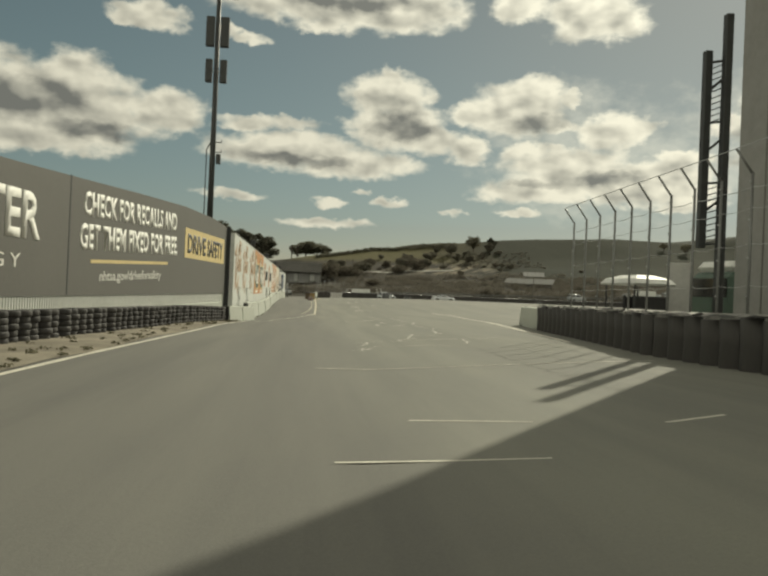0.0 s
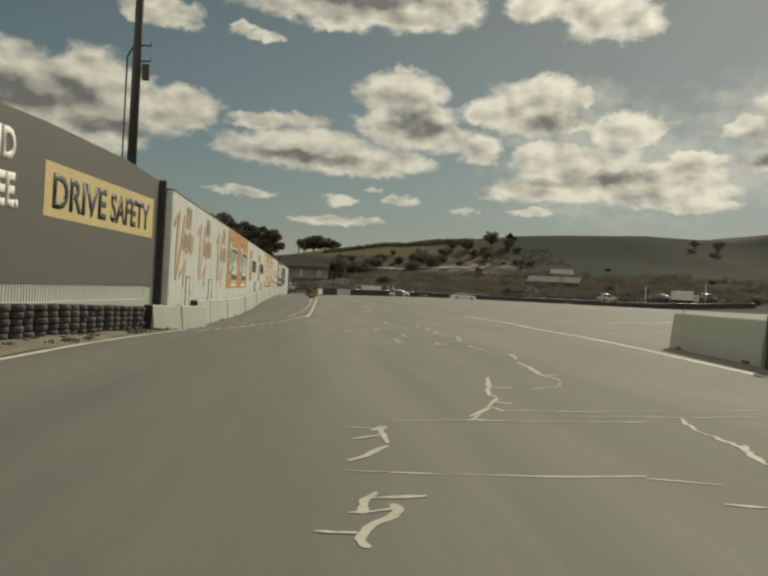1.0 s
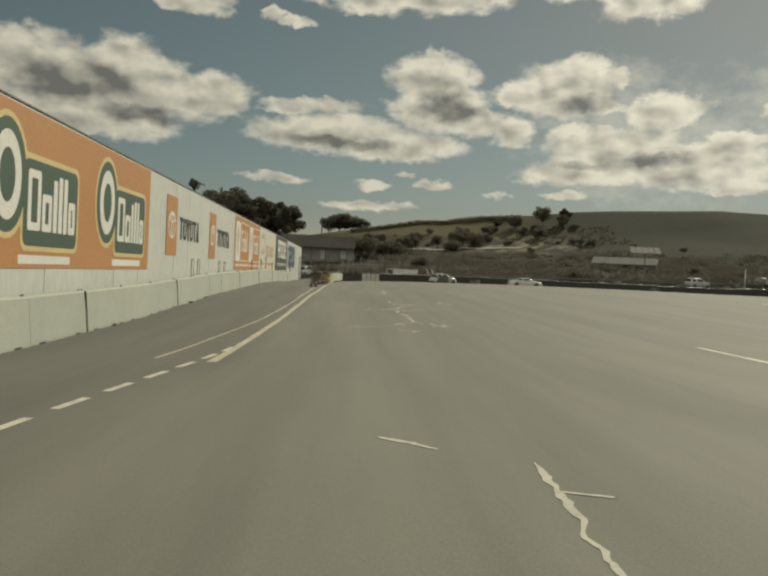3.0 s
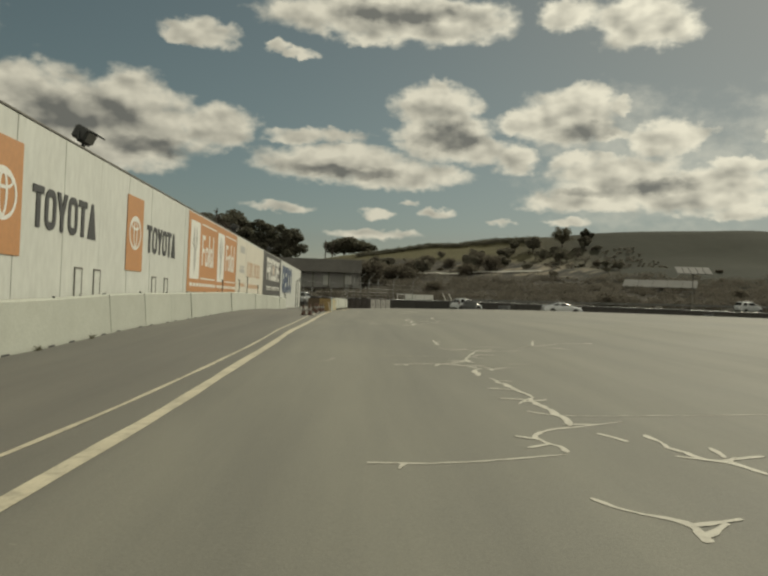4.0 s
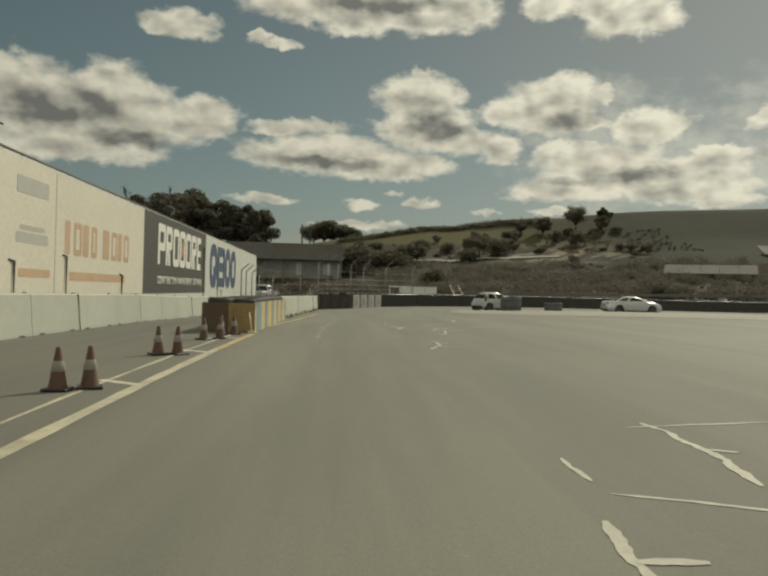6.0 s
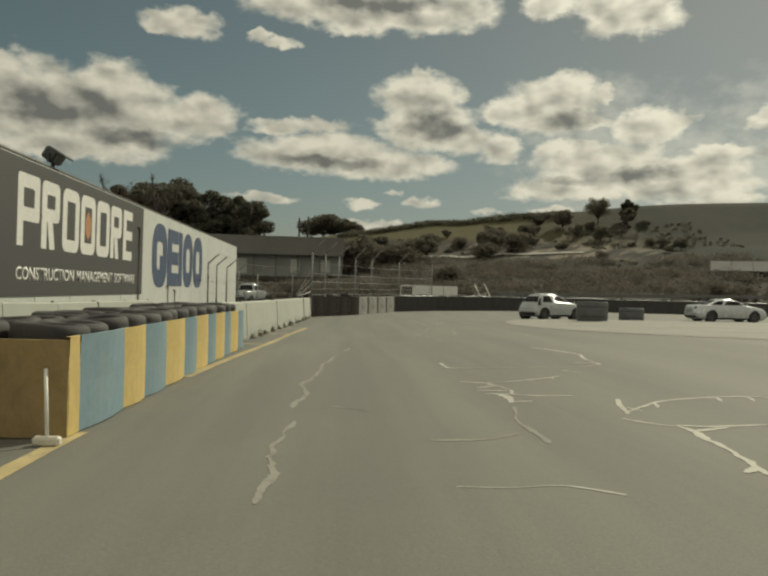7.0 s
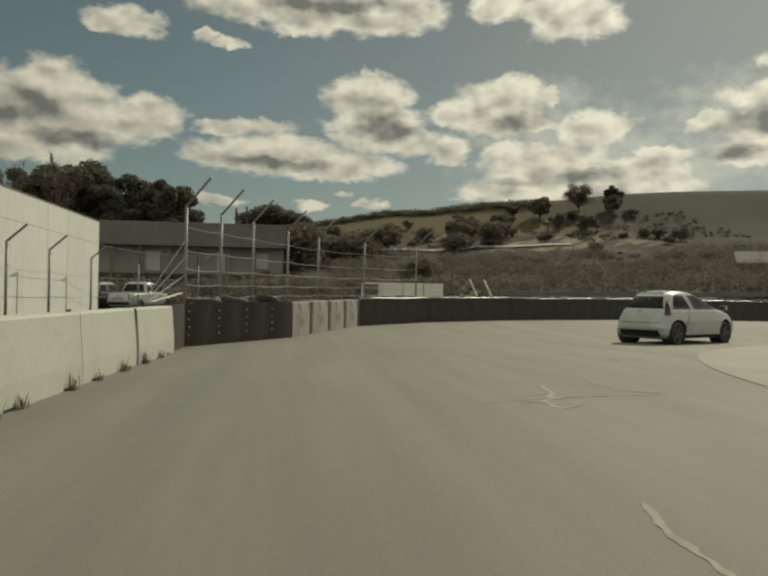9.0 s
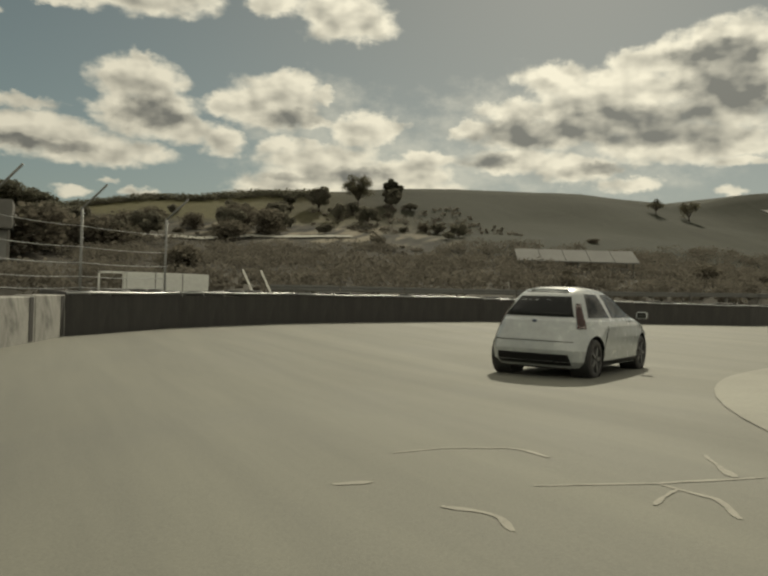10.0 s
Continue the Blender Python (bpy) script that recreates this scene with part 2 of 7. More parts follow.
def surface(name, color, rough=0.8, metal=0.0, vary=0.18, scale=1.2, grain=25.0, bump=0.15, bump_dist=0.01, stretch=(1, 1, 1), spec=0.5, dirt=None, dirt_amount=0.35, coat=0.0, shade_each=0.0):
    """A painted, mineral or metal surface with stains at a large scale and grain at a small one."""
    m = bpy.data.materials.new(name)
    m.use_nodes = True
    nt = m.node_tree
    b = nt.nodes["Principled BSDF"]
    stain, fine = noise_of(nt, scale, 6, 0.6, stretch, 0.4), noise_of(nt, grain, 5, 0.65, stretch)
    lo, hi = tuple(c * (1 - vary) for c in color), tuple(min(1, c * (1 + vary)) for c in color)
    col = ramp_of(nt, stain, [(0.3, lo), (0.7, hi)])
    col = mixed(nt, 0.25, col, ramp_of(nt, fine, [(0.3, tuple(c * 0.55 for c in color)), (0.7, tuple(min(1, c * 1.3) for c in color))]))
    if dirt:
        spots = ramp_of(nt, noise_of(nt, scale * 2.3, 8, 0.7, stretch, 0.8), [(0.48, (0, 0, 0)), (0.72, (dirt_amount,) * 3)])
        col = mixed(nt, spots, col, dirt)
    if shade_each:
        info = nt.nodes.new("ShaderNodeObjectInfo")
        r = ramp_of(nt, info.outputs["Random"], [(0.0, (1 - shade_each,) * 3), (1.0, (1 + 0.0 * shade_each,) * 3)])
        col = mixed(nt, 1.0, col, r, "MULTIPLY")
    nt.links.new(col, b.inputs["Base Color"])
    rr = nt.nodes.new("ShaderNodeMapRange")
    rr.inputs["To Min"].default_value, rr.inputs["To Max"].default_value = max(0.02, rough - 0.1), min(1, rough + 0.1)
    nt.links.new(fine, rr.inputs["Value"])
    nt.links.new(rr.outputs[0], b.inputs["Roughness"])
    b.inputs["Metallic"].default_value = metal
    b.inputs["Specular IOR Level"].default_value = spec
    b.inputs["Coat Weight"].default_value = coat
    b.inputs["Coat Roughness"].default_value = 0.06
    if bump:
        bn = nt.nodes.new("ShaderNodeBump")
        bn.inputs["Strength"].default_value, bn.inputs["Distance"].default_value = bump, bump_dist
        nt.links.new(fine, bn.inputs["Height"])
        nt.links.new(bn.outputs[0], b.inputs["Normal"])
    return m


M = {
    "dirt": surface("dirt", (0.225, 0.205, 0.165), 0.95, vary=0.4, scale=0.9, grain=12, bump=0.6, bump_dist=0.03, spec=0.1),
    "white_wall": surface("painted_white_wall", (0.64, 0.66, 0.63), 0.6, vary=0.05, scale=0.25, grain=6, bump=0.1, dirt=(0.5, 0.49, 0.44), dirt_amount=0.25),
    "concrete": surface("barrier_concrete", (0.425, 0.445, 0.395), 0.85, vary=0.06, scale=0.8, grain=20, bump=0.07, dirt=(0.33, 0.33, 0.285), dirt_amount=0.3, shade_each=0.08),
    "old_concrete": surface("stained_concrete", (0.29, 0.285, 0.265), 0.9, vary=0.3, scale=0.9, grain=16, bump=0.4, dirt=(0.06, 0.06, 0.06), dirt_amount=0.85, stretch=(1, 1, 0.7)),
    "black_belt": surface("black_rubber_belting", (0.032, 0.030, 0.028), 0.7, vary=0.3, scale=1.6, grain=18, bump=0.3, dirt=(0.09, 0.085, 0.075), dirt_amount=0.3, stretch=(1, 1, 0.22)),
    "tyre": surface("tyre_rubber", (0.060, 0.058, 0.058), 0.75, vary=0.3, scale=2, grain=30, bump=0.3, dirt=(0.12, 0.115, 0.10), dirt_amount=0.5, shade_each=0.5),
    "charcoal": surface("charcoal_vinyl_banner", (0.118, 0.116, 0.105), 0.6, vary=0.06, scale=0.3, grain=8, bump=0.05),
    "charcoal_dark": surface("dark_vinyl_banner", (0.060, 0.060, 0.058), 0.6, vary=0.06, scale=0.3, grain=8, bump=0.05),
    "orange": surface("orange_vinyl_banner", (0.47, 0.23, 0.095), 0.6, vary=0.06, scale=0.3, grain=8, bump=0.05),
    "white_panel": surface("white_painted_sheet", (0.60, 0.62, 0.585), 0.5, vary=0.03, scale=0.5, grain=6, bump=0.06, dirt=(0.52, 0.51, 0.46), dirt_amount=0.16, stretch=(1, 1, 0.35), shade_each=0.05),
    "vinyl_grey": surface("grey_vinyl", (0.42, 0.42, 0.40), 0.6, vary=0.08, scale=0.8, grain=8, bump=0.0),
    "vinyl_cream": surface("cream_vinyl", (0.64, 0.61, 0.53), 0.55, vary=0.05, scale=0.5, grain=8, bump=0.0),
    "vinyl_white": surface("white_vinyl", (0.72, 0.72, 0.68), 0.55, vary=0.05, scale=0.5, grain=8, bump=0.0),
    "vinyl_black": surface("black_vinyl", (0.045, 0.047, 0.05), 0.55, vary=0.05, scale=0.5, grain=8, bump=0.0),
    "vinyl_green": surface("dark_green_vinyl", (0.06, 0.10, 0.075), 0.55, vary=0.05, scale=0.5, grain=8, bump=0.0),
    "vinyl_rust": surface("faded_rust_vinyl", (0.50, 0.35, 0.235), 0.6, vary=0.10, scale=0.8, grain=8, bump=0.0),
    "vinyl_navy": surface("navy_vinyl", (0.055, 0.085, 0.15), 0.55, vary=0.05, scale=0.5, grain=8, bump=0.0),
    "vinyl_yellow": surface("pale_yellow_vinyl", (0.62, 0.50, 0.25), 0.6, vary=0.08, scale=0.8, grain=8, bump=0.0),
    "paint_yellow": surface("worn_yellow_road_paint", (0.46, 0.375, 0.195), 0.8, vary=0.2, scale=1.5, grain=25, bump=0.2, dirt=(0.12, 0.115, 0.10), dirt_amount=0.7),
    "paint_white": surface("worn_white_road_paint", (0.56, 0.54, 0.46), 0.8, vary=0.15, scale=1.5, grain=25, bump=0.2, dirt=(0.16, 0.15, 0.13), dirt_amount=0.5),
    "paint_cream": surface("worn_cream_road_paint", (0.46, 0.43, 0.33), 0.8, vary=0.2, scale=1.5, grain=25, bump=0.2, dirt=(0.16, 0.15, 0.13), dirt_amount=0.6),
    "sealant": surface("pale_crack_sealant", (0.47, 0.46, 0.40), 0.8, vary=0.15, scale=2.5, grain=25, bump=0.1, dirt=(0.18, 0.17, 0.15), dirt_amount=0.4),
    "sealant_faint": surface("worn_crack_sealant", (0.27, 0.262, 0.225), 0.85, vary=0.15, scale=2.5, grain=25, bump=0.1, dirt=(0.17, 0.165, 0.145), dirt_amount=0.8),
    "belt_blue": surface("faded_blue_belting", (0.19, 0.29, 0.34), 0.6, vary=0.10, scale=1.0, grain=14, bump=0.15, dirt=(0.3, 0.28, 0.2), dirt_amount=0.3),
    "belt_yellow": surface("faded_yellow_belting", (0.60, 0.45, 0.17), 0.6, vary=0.10, scale=1.0, grain=14, bump=0.15, dirt=(0.3, 0.25, 0.14), dirt_amount=0.3),
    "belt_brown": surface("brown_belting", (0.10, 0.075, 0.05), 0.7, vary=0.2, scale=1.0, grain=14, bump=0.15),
    "belt_slate": surface("slate_belting", (0.085, 0.092, 0.098), 0.6, vary=0.15, scale=1.2, grain=14, bump=0.15, dirt=(0.16, 0.15, 0.13), dirt_amount=0.4),
    "belt_black_brown": surface("brown_black_belting", (0.030, 0.024, 0.021), 0.65, vary=0.25, scale=0.8, grain=14, bump=0.2, dirt=(0.09, 0.08, 0.065), dirt_amount=0.4),
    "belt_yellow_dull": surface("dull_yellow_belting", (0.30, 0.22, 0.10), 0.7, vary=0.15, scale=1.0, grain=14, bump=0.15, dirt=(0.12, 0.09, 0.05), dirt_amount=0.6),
    "fence_grey": surface("weathered_fence_steel", (0.20, 0.205, 0.20), 0.55, 0.5, vary=0.15, scale=3, grain=30, bump=0.05),
    "stucco_dark": surface("dark_grey_cladding", (0.24, 0.24, 0.23), 0.8, vary=0.12, scale=0.25, grain=5, bump=0.1),
    "steel_dark_alloy": surface("dark_alloy", (0.16, 0.16, 0.165), 0.35, 0.9, vary=0.1, scale=5, grain=30, bump=0.0),
    "steel": surface("galvanised_steel", (0.42, 0.43, 0.43), 0.45, 0.8, vary=0.12, scale=3, grain=30, bump=0.05),
    "dark_steel": surface("dark_painted_steel", (0.035, 0.038, 0.038), 0.5, 0.3, vary=0.2, scale=3, grain=30, bump=0.05),
    "car_white": surface("white_car_paint", (0.37, 0.395, 0.40), 0.25, vary=0.03, scale=0.6, grain=6, bump=0.0, coat=1.0),
    "car_silver": surface("silver_white_car_paint", (0.46, 0.48, 0.495), 0.25, 0.2, vary=0.03, scale=0.6, grain=6, bump=0.0, coat=1.0),
    "trim_black": surface("black_plastic_trim", (0.02, 0.02, 0.021), 0.5, vary=0.2, scale=4, grain=40, bump=0.05),
    "glass_dark": surface("tinted_car_glass", (0.012, 0.014, 0.015), 0.06, vary=0.1, scale=2, grain=10, bump=0.0, spec=0.6),
    "lamp_red": surface("red_tail_lamp", (0.085, 0.04, 0.036), 0.2, vary=0.1, scale=8, grain=30, bump=0.0, coat=0.6),
    "lamp_amber": surface("amber_lamp", (0.75, 0.33, 0.12), 0.2, vary=0.1, scale=8, grain=30, bump=0.0, coat=0.6),
    "bark": surface("bark", (0.075, 0.062, 0.05), 0.95, vary=0.3, scale=2, grain=14, bump=0.6, bump_dist=0.03, stretch=(1, 1, 0.3)),
    "roof_dark": surface("dark_roof", (0.135, 0.132, 0.122), 0.8, vary=0.2, scale=0.4, grain=6, bump=0.1),
    "stucco": surface("weathered_grey_siding", (0.15, 0.145, 0.13), 0.85, vary=0.2, scale=0.5, grain=6, bump=0.2),
    "canopy": surface("pale_canopy_sheet", (0.62, 0.63, 0.60), 0.5, 0.1, vary=0.06, scale=0.6, grain=6, bump=0.05),
    "cone_orange": surface("faded_orange_cone", (0.105, 0.055, 0.040), 0.6, vary=0.15, scale=4, grain=20, bump=0.0),
    "zinc_sheet": surface("weathered_zinc_sheet", (0.14, 0.142, 0.135), 0.95, 0.0, vary=0.15, scale=0.5, grain=6, bump=0.05),
    "pad": surface("pale_gravel", (0.265, 0.262, 0.228), 0.9, vary=0.15, scale=0.6, grain=18, bump=0.4, bump_dist=0.02),
}


def leaf_material(name, color, spread=0.4, through_light=0.5):
    """Leaves that let some of the sun through."""
    m = bpy.data.materials.new(name)
    m.use_nodes = True
    nt = m.node_tree
    nt.nodes.remove(nt.nodes["Principled BSDF"])
    geo = nt.nodes.new("ShaderNodeNewGeometry")
    own = ramp_of(nt, geo.outputs["Random Per Island"], [(0.0, tuple(c * (1 - spread) for c in color)), (1.0, tuple(c * (1 + spread) for c in color))])
    col = mixed(nt, 0.4, own, ramp_of(nt, noise_of(nt, 0.5, 4, 0.6), [(0.35, tuple(c * (1 - spread) for c in color)), (0.65, tuple(c * (1 + spread) for c in color))]))
    a, b, mix = nt.nodes.new("ShaderNodeBsdfDiffuse"), nt.nodes.new("ShaderNodeBsdfTranslucent"), nt.nodes.new("ShaderNodeMixShader")
    nt.links.new(col, a.inputs["Color"])
    nt.links.new(col, b.inputs["Color"])
    mix.inputs[0].default_value = through_light
    nt.links.new(a.outputs[0], mix.inputs[1])
    nt.links.new(b.outputs[0], mix.inputs[2])
    nt.links.new(mix.outputs[0], nt.nodes["Material Output"].inputs["Surface"])
    return m


def asphalt_material():
    """Old grey tarmac: broad faded areas, streaks along the lane, fine stone and specks."""
    m = bpy.data.materials.new("asphalt")
    m.use_nodes = True
    nt = m.node_tree
    b = nt.nodes["Principled BSDF"]
    broad, patch = noise_of(nt, 0.045, 4, 0.55, (1, 0.6, 1), 0.5), noise_of(nt, 0.33, 6, 0.6, (1, 0.5, 1), 0.8)
    streak, stone, speck = noise_of(nt, 1.1, 5, 0.6, (1, 0.06, 1), 0.2), noise_of(nt, 55, 4, 0.7), noise_of(nt, 9, 6, 0.75)
    col = ramp_of(nt, broad, [(0.35, (0.155, 0.150, 0.138)), (0.65, (0.205, 0.197, 0.165))])
    col = mixed(nt, 0.55, col, ramp_of(nt, patch, [(0.3, (0.125, 0.122, 0.112)), (0.5, (0.180, 0.173, 0.150)), (0.72, (0.235, 0.225, 0.190))]))
    col = mixed(nt, 0.42, col, ramp_of(nt, streak, [(0.35, (0.115, 0.112, 0.104)), (0.65, (0.235, 0.226, 0.192))]))
    col = mixed(nt, 0.18, col, ramp_of(nt, stone, [(0.3, (0.08, 0.078, 0.07)), (0.7, (0.29, 0.28, 0.24))]))
    col = mixed(nt, ramp_of(nt, speck, [(0.68, (0, 0, 0)), (0.74, (0.6, 0.6, 0.6))]), col, (0.31, 0.30, 0.25))
    col = mixed(nt, 1.0, col, (0.90, 0.935, 0.92), "MULTIPLY")
    # the lane along the wall is a little darker and cooler; glare difference painted in too
    tc, sep, lane = nt.nodes.new("ShaderNodeTexCoord"), nt.nodes.new("ShaderNodeSeparateXYZ"), nt.nodes.new("ShaderNodeMapRange")
    nt.links.new(tc.outputs["Object"], sep.inputs[0])
    lane.inputs["From Min"].default_value, lane.inputs["From Max"].default_value = -0.2, 2.4
    nt.links.new(sep.outputs[0], lane.inputs["Value"])
    worn = mixed(nt, 0.45, lane.outputs[0], patch, "OVERLAY")
    col = mixed(nt, 1.0, col, ramp_of(nt, worn, [(0.15, (0.78, 0.77, 0.80)), (0.85, (1, 1, 1))]), "MULTIPLY")
    nt.links.new(col, b.inputs["Base Color"])
    rr = nt.nodes.new("ShaderNodeMapRange")
    rr.inputs["To Min"].default_value, rr.inputs["To Max"].default_value = 0.72, 0.95
    nt.links.new(patch, rr.inputs["Value"])
    nt.links.new(rr.outputs[0], b.inputs["Roughness"])
    b.inputs["Specular IOR Level"].default_value = 0.4
    bn = nt.nodes.new("ShaderNodeBump")
    bn.inputs["Strength"].default_value, bn.inputs["Distance"].default_value = 0.5, 0.005
    nt.links.new(stone, bn.inputs["Height"])
    nt.links.new(bn.outputs[0], b.inputs["Normal"])
    return m


M["asphalt"] = asphalt_material()
M["leaf_dark"] = leaf_material("oak_leaves", (0.125, 0.122, 0.095))
M["leaf_olive"] = leaf_material("olive_leaves", (0.14, 0.132, 0.095))
M["leaf_brush"] = leaf_material("leafless_brush", (0.150, 0.138, 0.116), 0.2, 0.4)
M["leaf_slope"] = leaf_material("slope_tree_leaves", (0.17, 0.163, 0.13), 0.3)
M["leaf_scrub"] = leaf_material("dry_scrub_leaves", (0.13, 0.118, 0.095))


# ---------------------------------------------------------------- building helpers
def mesh_of(name, bm, material, smooth=False):
    me = bpy.data.meshes.new(name)
    bm.to_mesh(me)
    bm.free()
    for mt in material if isinstance(material, (list, tuple)) else [material]:
        me.materials.append(mt)
    if smooth:
        me.polygons.foreach_set("use_smooth", [True] * len(me.polygons))
    return me


def thing(name, label, category, at=(0, 0, 0), turn=0.0, group="", kind="", tilt=(0, 0)):
    ob = new(name)
    ob.empty_display_size = 0.2
    ob.matrix_basis = pose(*at, tilt[0], tilt[1], turn)
    return tagged(ob, label, category, group, kind)


def part(name, bm, material, parent, label="", at=None, smooth=False):
    ob = new(name, mesh_of(name, bm, material, smooth))
    ob.parent = parent
    if at is not None:
        ob.matrix_basis = at
    return tagged(ob, label) if label else ob


def solid(name, bm, material, label, category, at=None, kind="", group="", smooth=False):
    ob = new(name, mesh_of(name, bm, material, smooth))
    if at is not None:
        ob.matrix_basis = at
    return tagged(ob, label, category, group, kind)


def box(bm, x0, x1, y0, y1, z0, z1, bevel=0.0, m=None):
    made = bmesh.ops.create_cube(bm, size=1.0)["verts"]
    bmesh.ops.transform(bm, verts=made, matrix=Matrix.Translation(((x0 + x1) / 2, (y0 + y1) / 2, (z0 + z1) / 2)) @ Matrix.Diagonal((x1 - x0, y1 - y0, z1 - z0, 1)))
    if bevel:
        es = list({e for v in made for e in v.link_edges})
        made = [v for v in bmesh.ops.bevel(bm, geom=es, offset=bevel, segments=1, affect="EDGES")["verts"]]
    if m is not None:
        bmesh.ops.transform(bm, verts=list({v for v in made if v.is_valid}), matrix=m)
    return bm


def tube(bm, pts, r, sides=8, taper=1.0):
    """A round bar along points."""
    pts = [Vector(p) for p in pts]
    rings = []
    for i, p in enumerate(pts):
        a = pts[min(i + 1, len(pts) - 1)] - pts[max(i - 1, 0)]
        q = a.to_track_quat("Z", "Y")
        rr = r * (1 + (taper - 1) * i / max(1, len(pts) - 1))
        rings.append([bm.verts.new(p + q @ Vector((rr * math.cos(2 * math.pi * k / sides), rr * math.sin(2 * math.pi * k / sides), 0))) for k in range(sides)])
    for a, b in zip(rings, rings[1:]):
        for k in range(sides):
            bm.faces.new((a[k], a[(k + 1) % sides], b[(k + 1) % sides], b[k]))
    bm.faces.new(rings[0][::-1])
    bm.faces.new(rings[-1])
    return bm


def lathe(bm, profile, sides=20, m=None):
    rings = []
    for r, z in profile:
        rings.append([bm.verts.new((r * math.cos(2 * math.pi * k / sides), r * math.sin(2 * math.pi * k / sides), z)) for k in range(sides)])
    for a, b in zip(rings, rings[1:]):
        for k in range(sides):
            bm.faces.new((a[k], a[(k + 1) % sides], b[(k + 1) % sides], b[k]))
    if m is not None:
        bmesh.ops.transform(bm, verts=[v for r in rings for v in r], matrix=m)
    return bm


def along(y, ys, vs):
    """A smooth value between knots."""
    if y <= ys[0]:
        return vs[0]
    for a, b, c, d in zip(ys, ys[1:], vs, vs[1:]):
        if y <= b:
            u = (y - a) / (b - a)
            u = u * u * (3 - 2 * u) * 0.5 + u * 0.5
            return c + (d - c) * u
    return vs[-1]


# ---------------------------------------------------------------- the lie of the land
LAND_Y = (-40, 0, 14, 28, 42, 56, 63, 70, 77, 96, 107, 116, 124, 135, 149, 400)
MID_X = (0, 0, 1.2, 2.2, 2.8, 2.9, 3, 3, 3.1, 3.8, 4.4, 4.8, 5, 5, 5, 5)
MID_Z = (0.5, 0.36, 0.15, 0.03, -0.12, -0.26, -0.2, -0.08, 0.05, 0.14, 0.14, 0.08, 0.06, 0.02, 0.0, 0.0)
WALL_Z = (0.3, 0.22, 0.18, 0.05, -0.32, -0.46, -0.4, -0.25, -0.07, 0.12, 0.05, -0.1, -0.15, -0.2, -0.3, -0.3)
RIGHT_SLOPE = (0.08, 0.08, 0.08, 0.08, 0.07, 0.06, 0.06, 0.06, 0.06, 0.06, 0.06, 0.06, 0.05, 0.012, 0.02, 0.02)
RIDGE_X = (-400, -60, -10, 6, 22, 46, 75, 110, 136, 165, 260, 600)
RIDGE_Z = (3, 6.0, 10.2, 13.0, 15.6, 18.8, 21.4, 23.4, 23.0, 28.0, 33, 38)


def ground(x, y):
    """Height of the ground: a tarmac apron that dips and rises along the wall, tilts up to the right, and ends in a ridge."""
    xc, zc, zl, s = along(y, LAND_Y, MID_X), along(y, LAND_Y, MID_Z), along(y, LAND_Y, WALL_Z), along(y, LAND_Y, RIGHT_SLOPE)
    if x >= xc:
        z = zc + s * 9 * math.tanh((x - xc) / 9)
    else:
        z = zl + (zc - zl) * (x + 2.9) / (xc + 2.9) if x > -2.9 else zl
    if y > 158:
        top = along(x, RIDGE_X, RIDGE_Z)
        u = min(1, (y - 158) / 92)
        rise = u ** 1.25 * (1 - 0.18 * math.sin(math.pi * u))
        z += (top - z) * rise
        if y > 250:
            z += 6 * (1 - math.exp(-(y - 250) / 300)) - 14 * min(1, max(0, (y - 500) / 900))
        z += 0.9 * min(1, u * 1.4) * (noise.noise(Vector((x * 0.035, y * 0.05, 3))) + 0.5 * noise.noise(Vector((x * 0.11, y * 0.13, 9))))  * (1 if y < 240 else max(0.15, 1 - (y - 240) / 25))
    return z


def lines(*spans):
    out = [spans[0][0]]
    for a, b, step in spans:
        n = max(1, round((b - a) / step))
        out += [a + (b - a) * (k + 1) / n for k in range(n)]
    return out


ROAD_XS, ROAD_YS = lines((-5.5, 12, 0.5), (12, 100, 4)), lines((-40, 158, 1.0))


def on_road(x, y):
    """Height of the tarmac, as its mesh runs between its grid points."""
    def cell(v, vs):
        for k in range(len(vs) - 2):
            if v < vs[k + 1]:
                break
        else:
            k = len(vs) - 2
        return vs[k], vs[k + 1], min(1.0, max(0.0, (v - vs[k]) / (vs[k + 1] - vs[k])))

    x0, x1, u = cell(x, ROAD_XS)
    y0, y1, v = cell(y, ROAD_YS)
    if x < x0:
        return ground(x, y)
    return (ground(x0, y0) * (1 - u) + ground(x1, y0) * u) * (1 - v) + (ground(x0, y1) * (1 - u) + ground(x1, y1) * u) * v


def sheet(xs, ys, lift, under_road=0.0):
    bm = bmesh.new()
    vs = [[bm.verts.new((x, y, ground(x, y) + lift - (under_road if -3.4 < x < 97 and -39 < y < 157 else 0.0))) for x in xs] for y in ys]
    for a, b in zip(vs, vs[1:]):
        for k in range(len(xs) - 1):
            bm.faces.new((a[k], a[k + 1], b[k + 1], b[k]))
    return bm

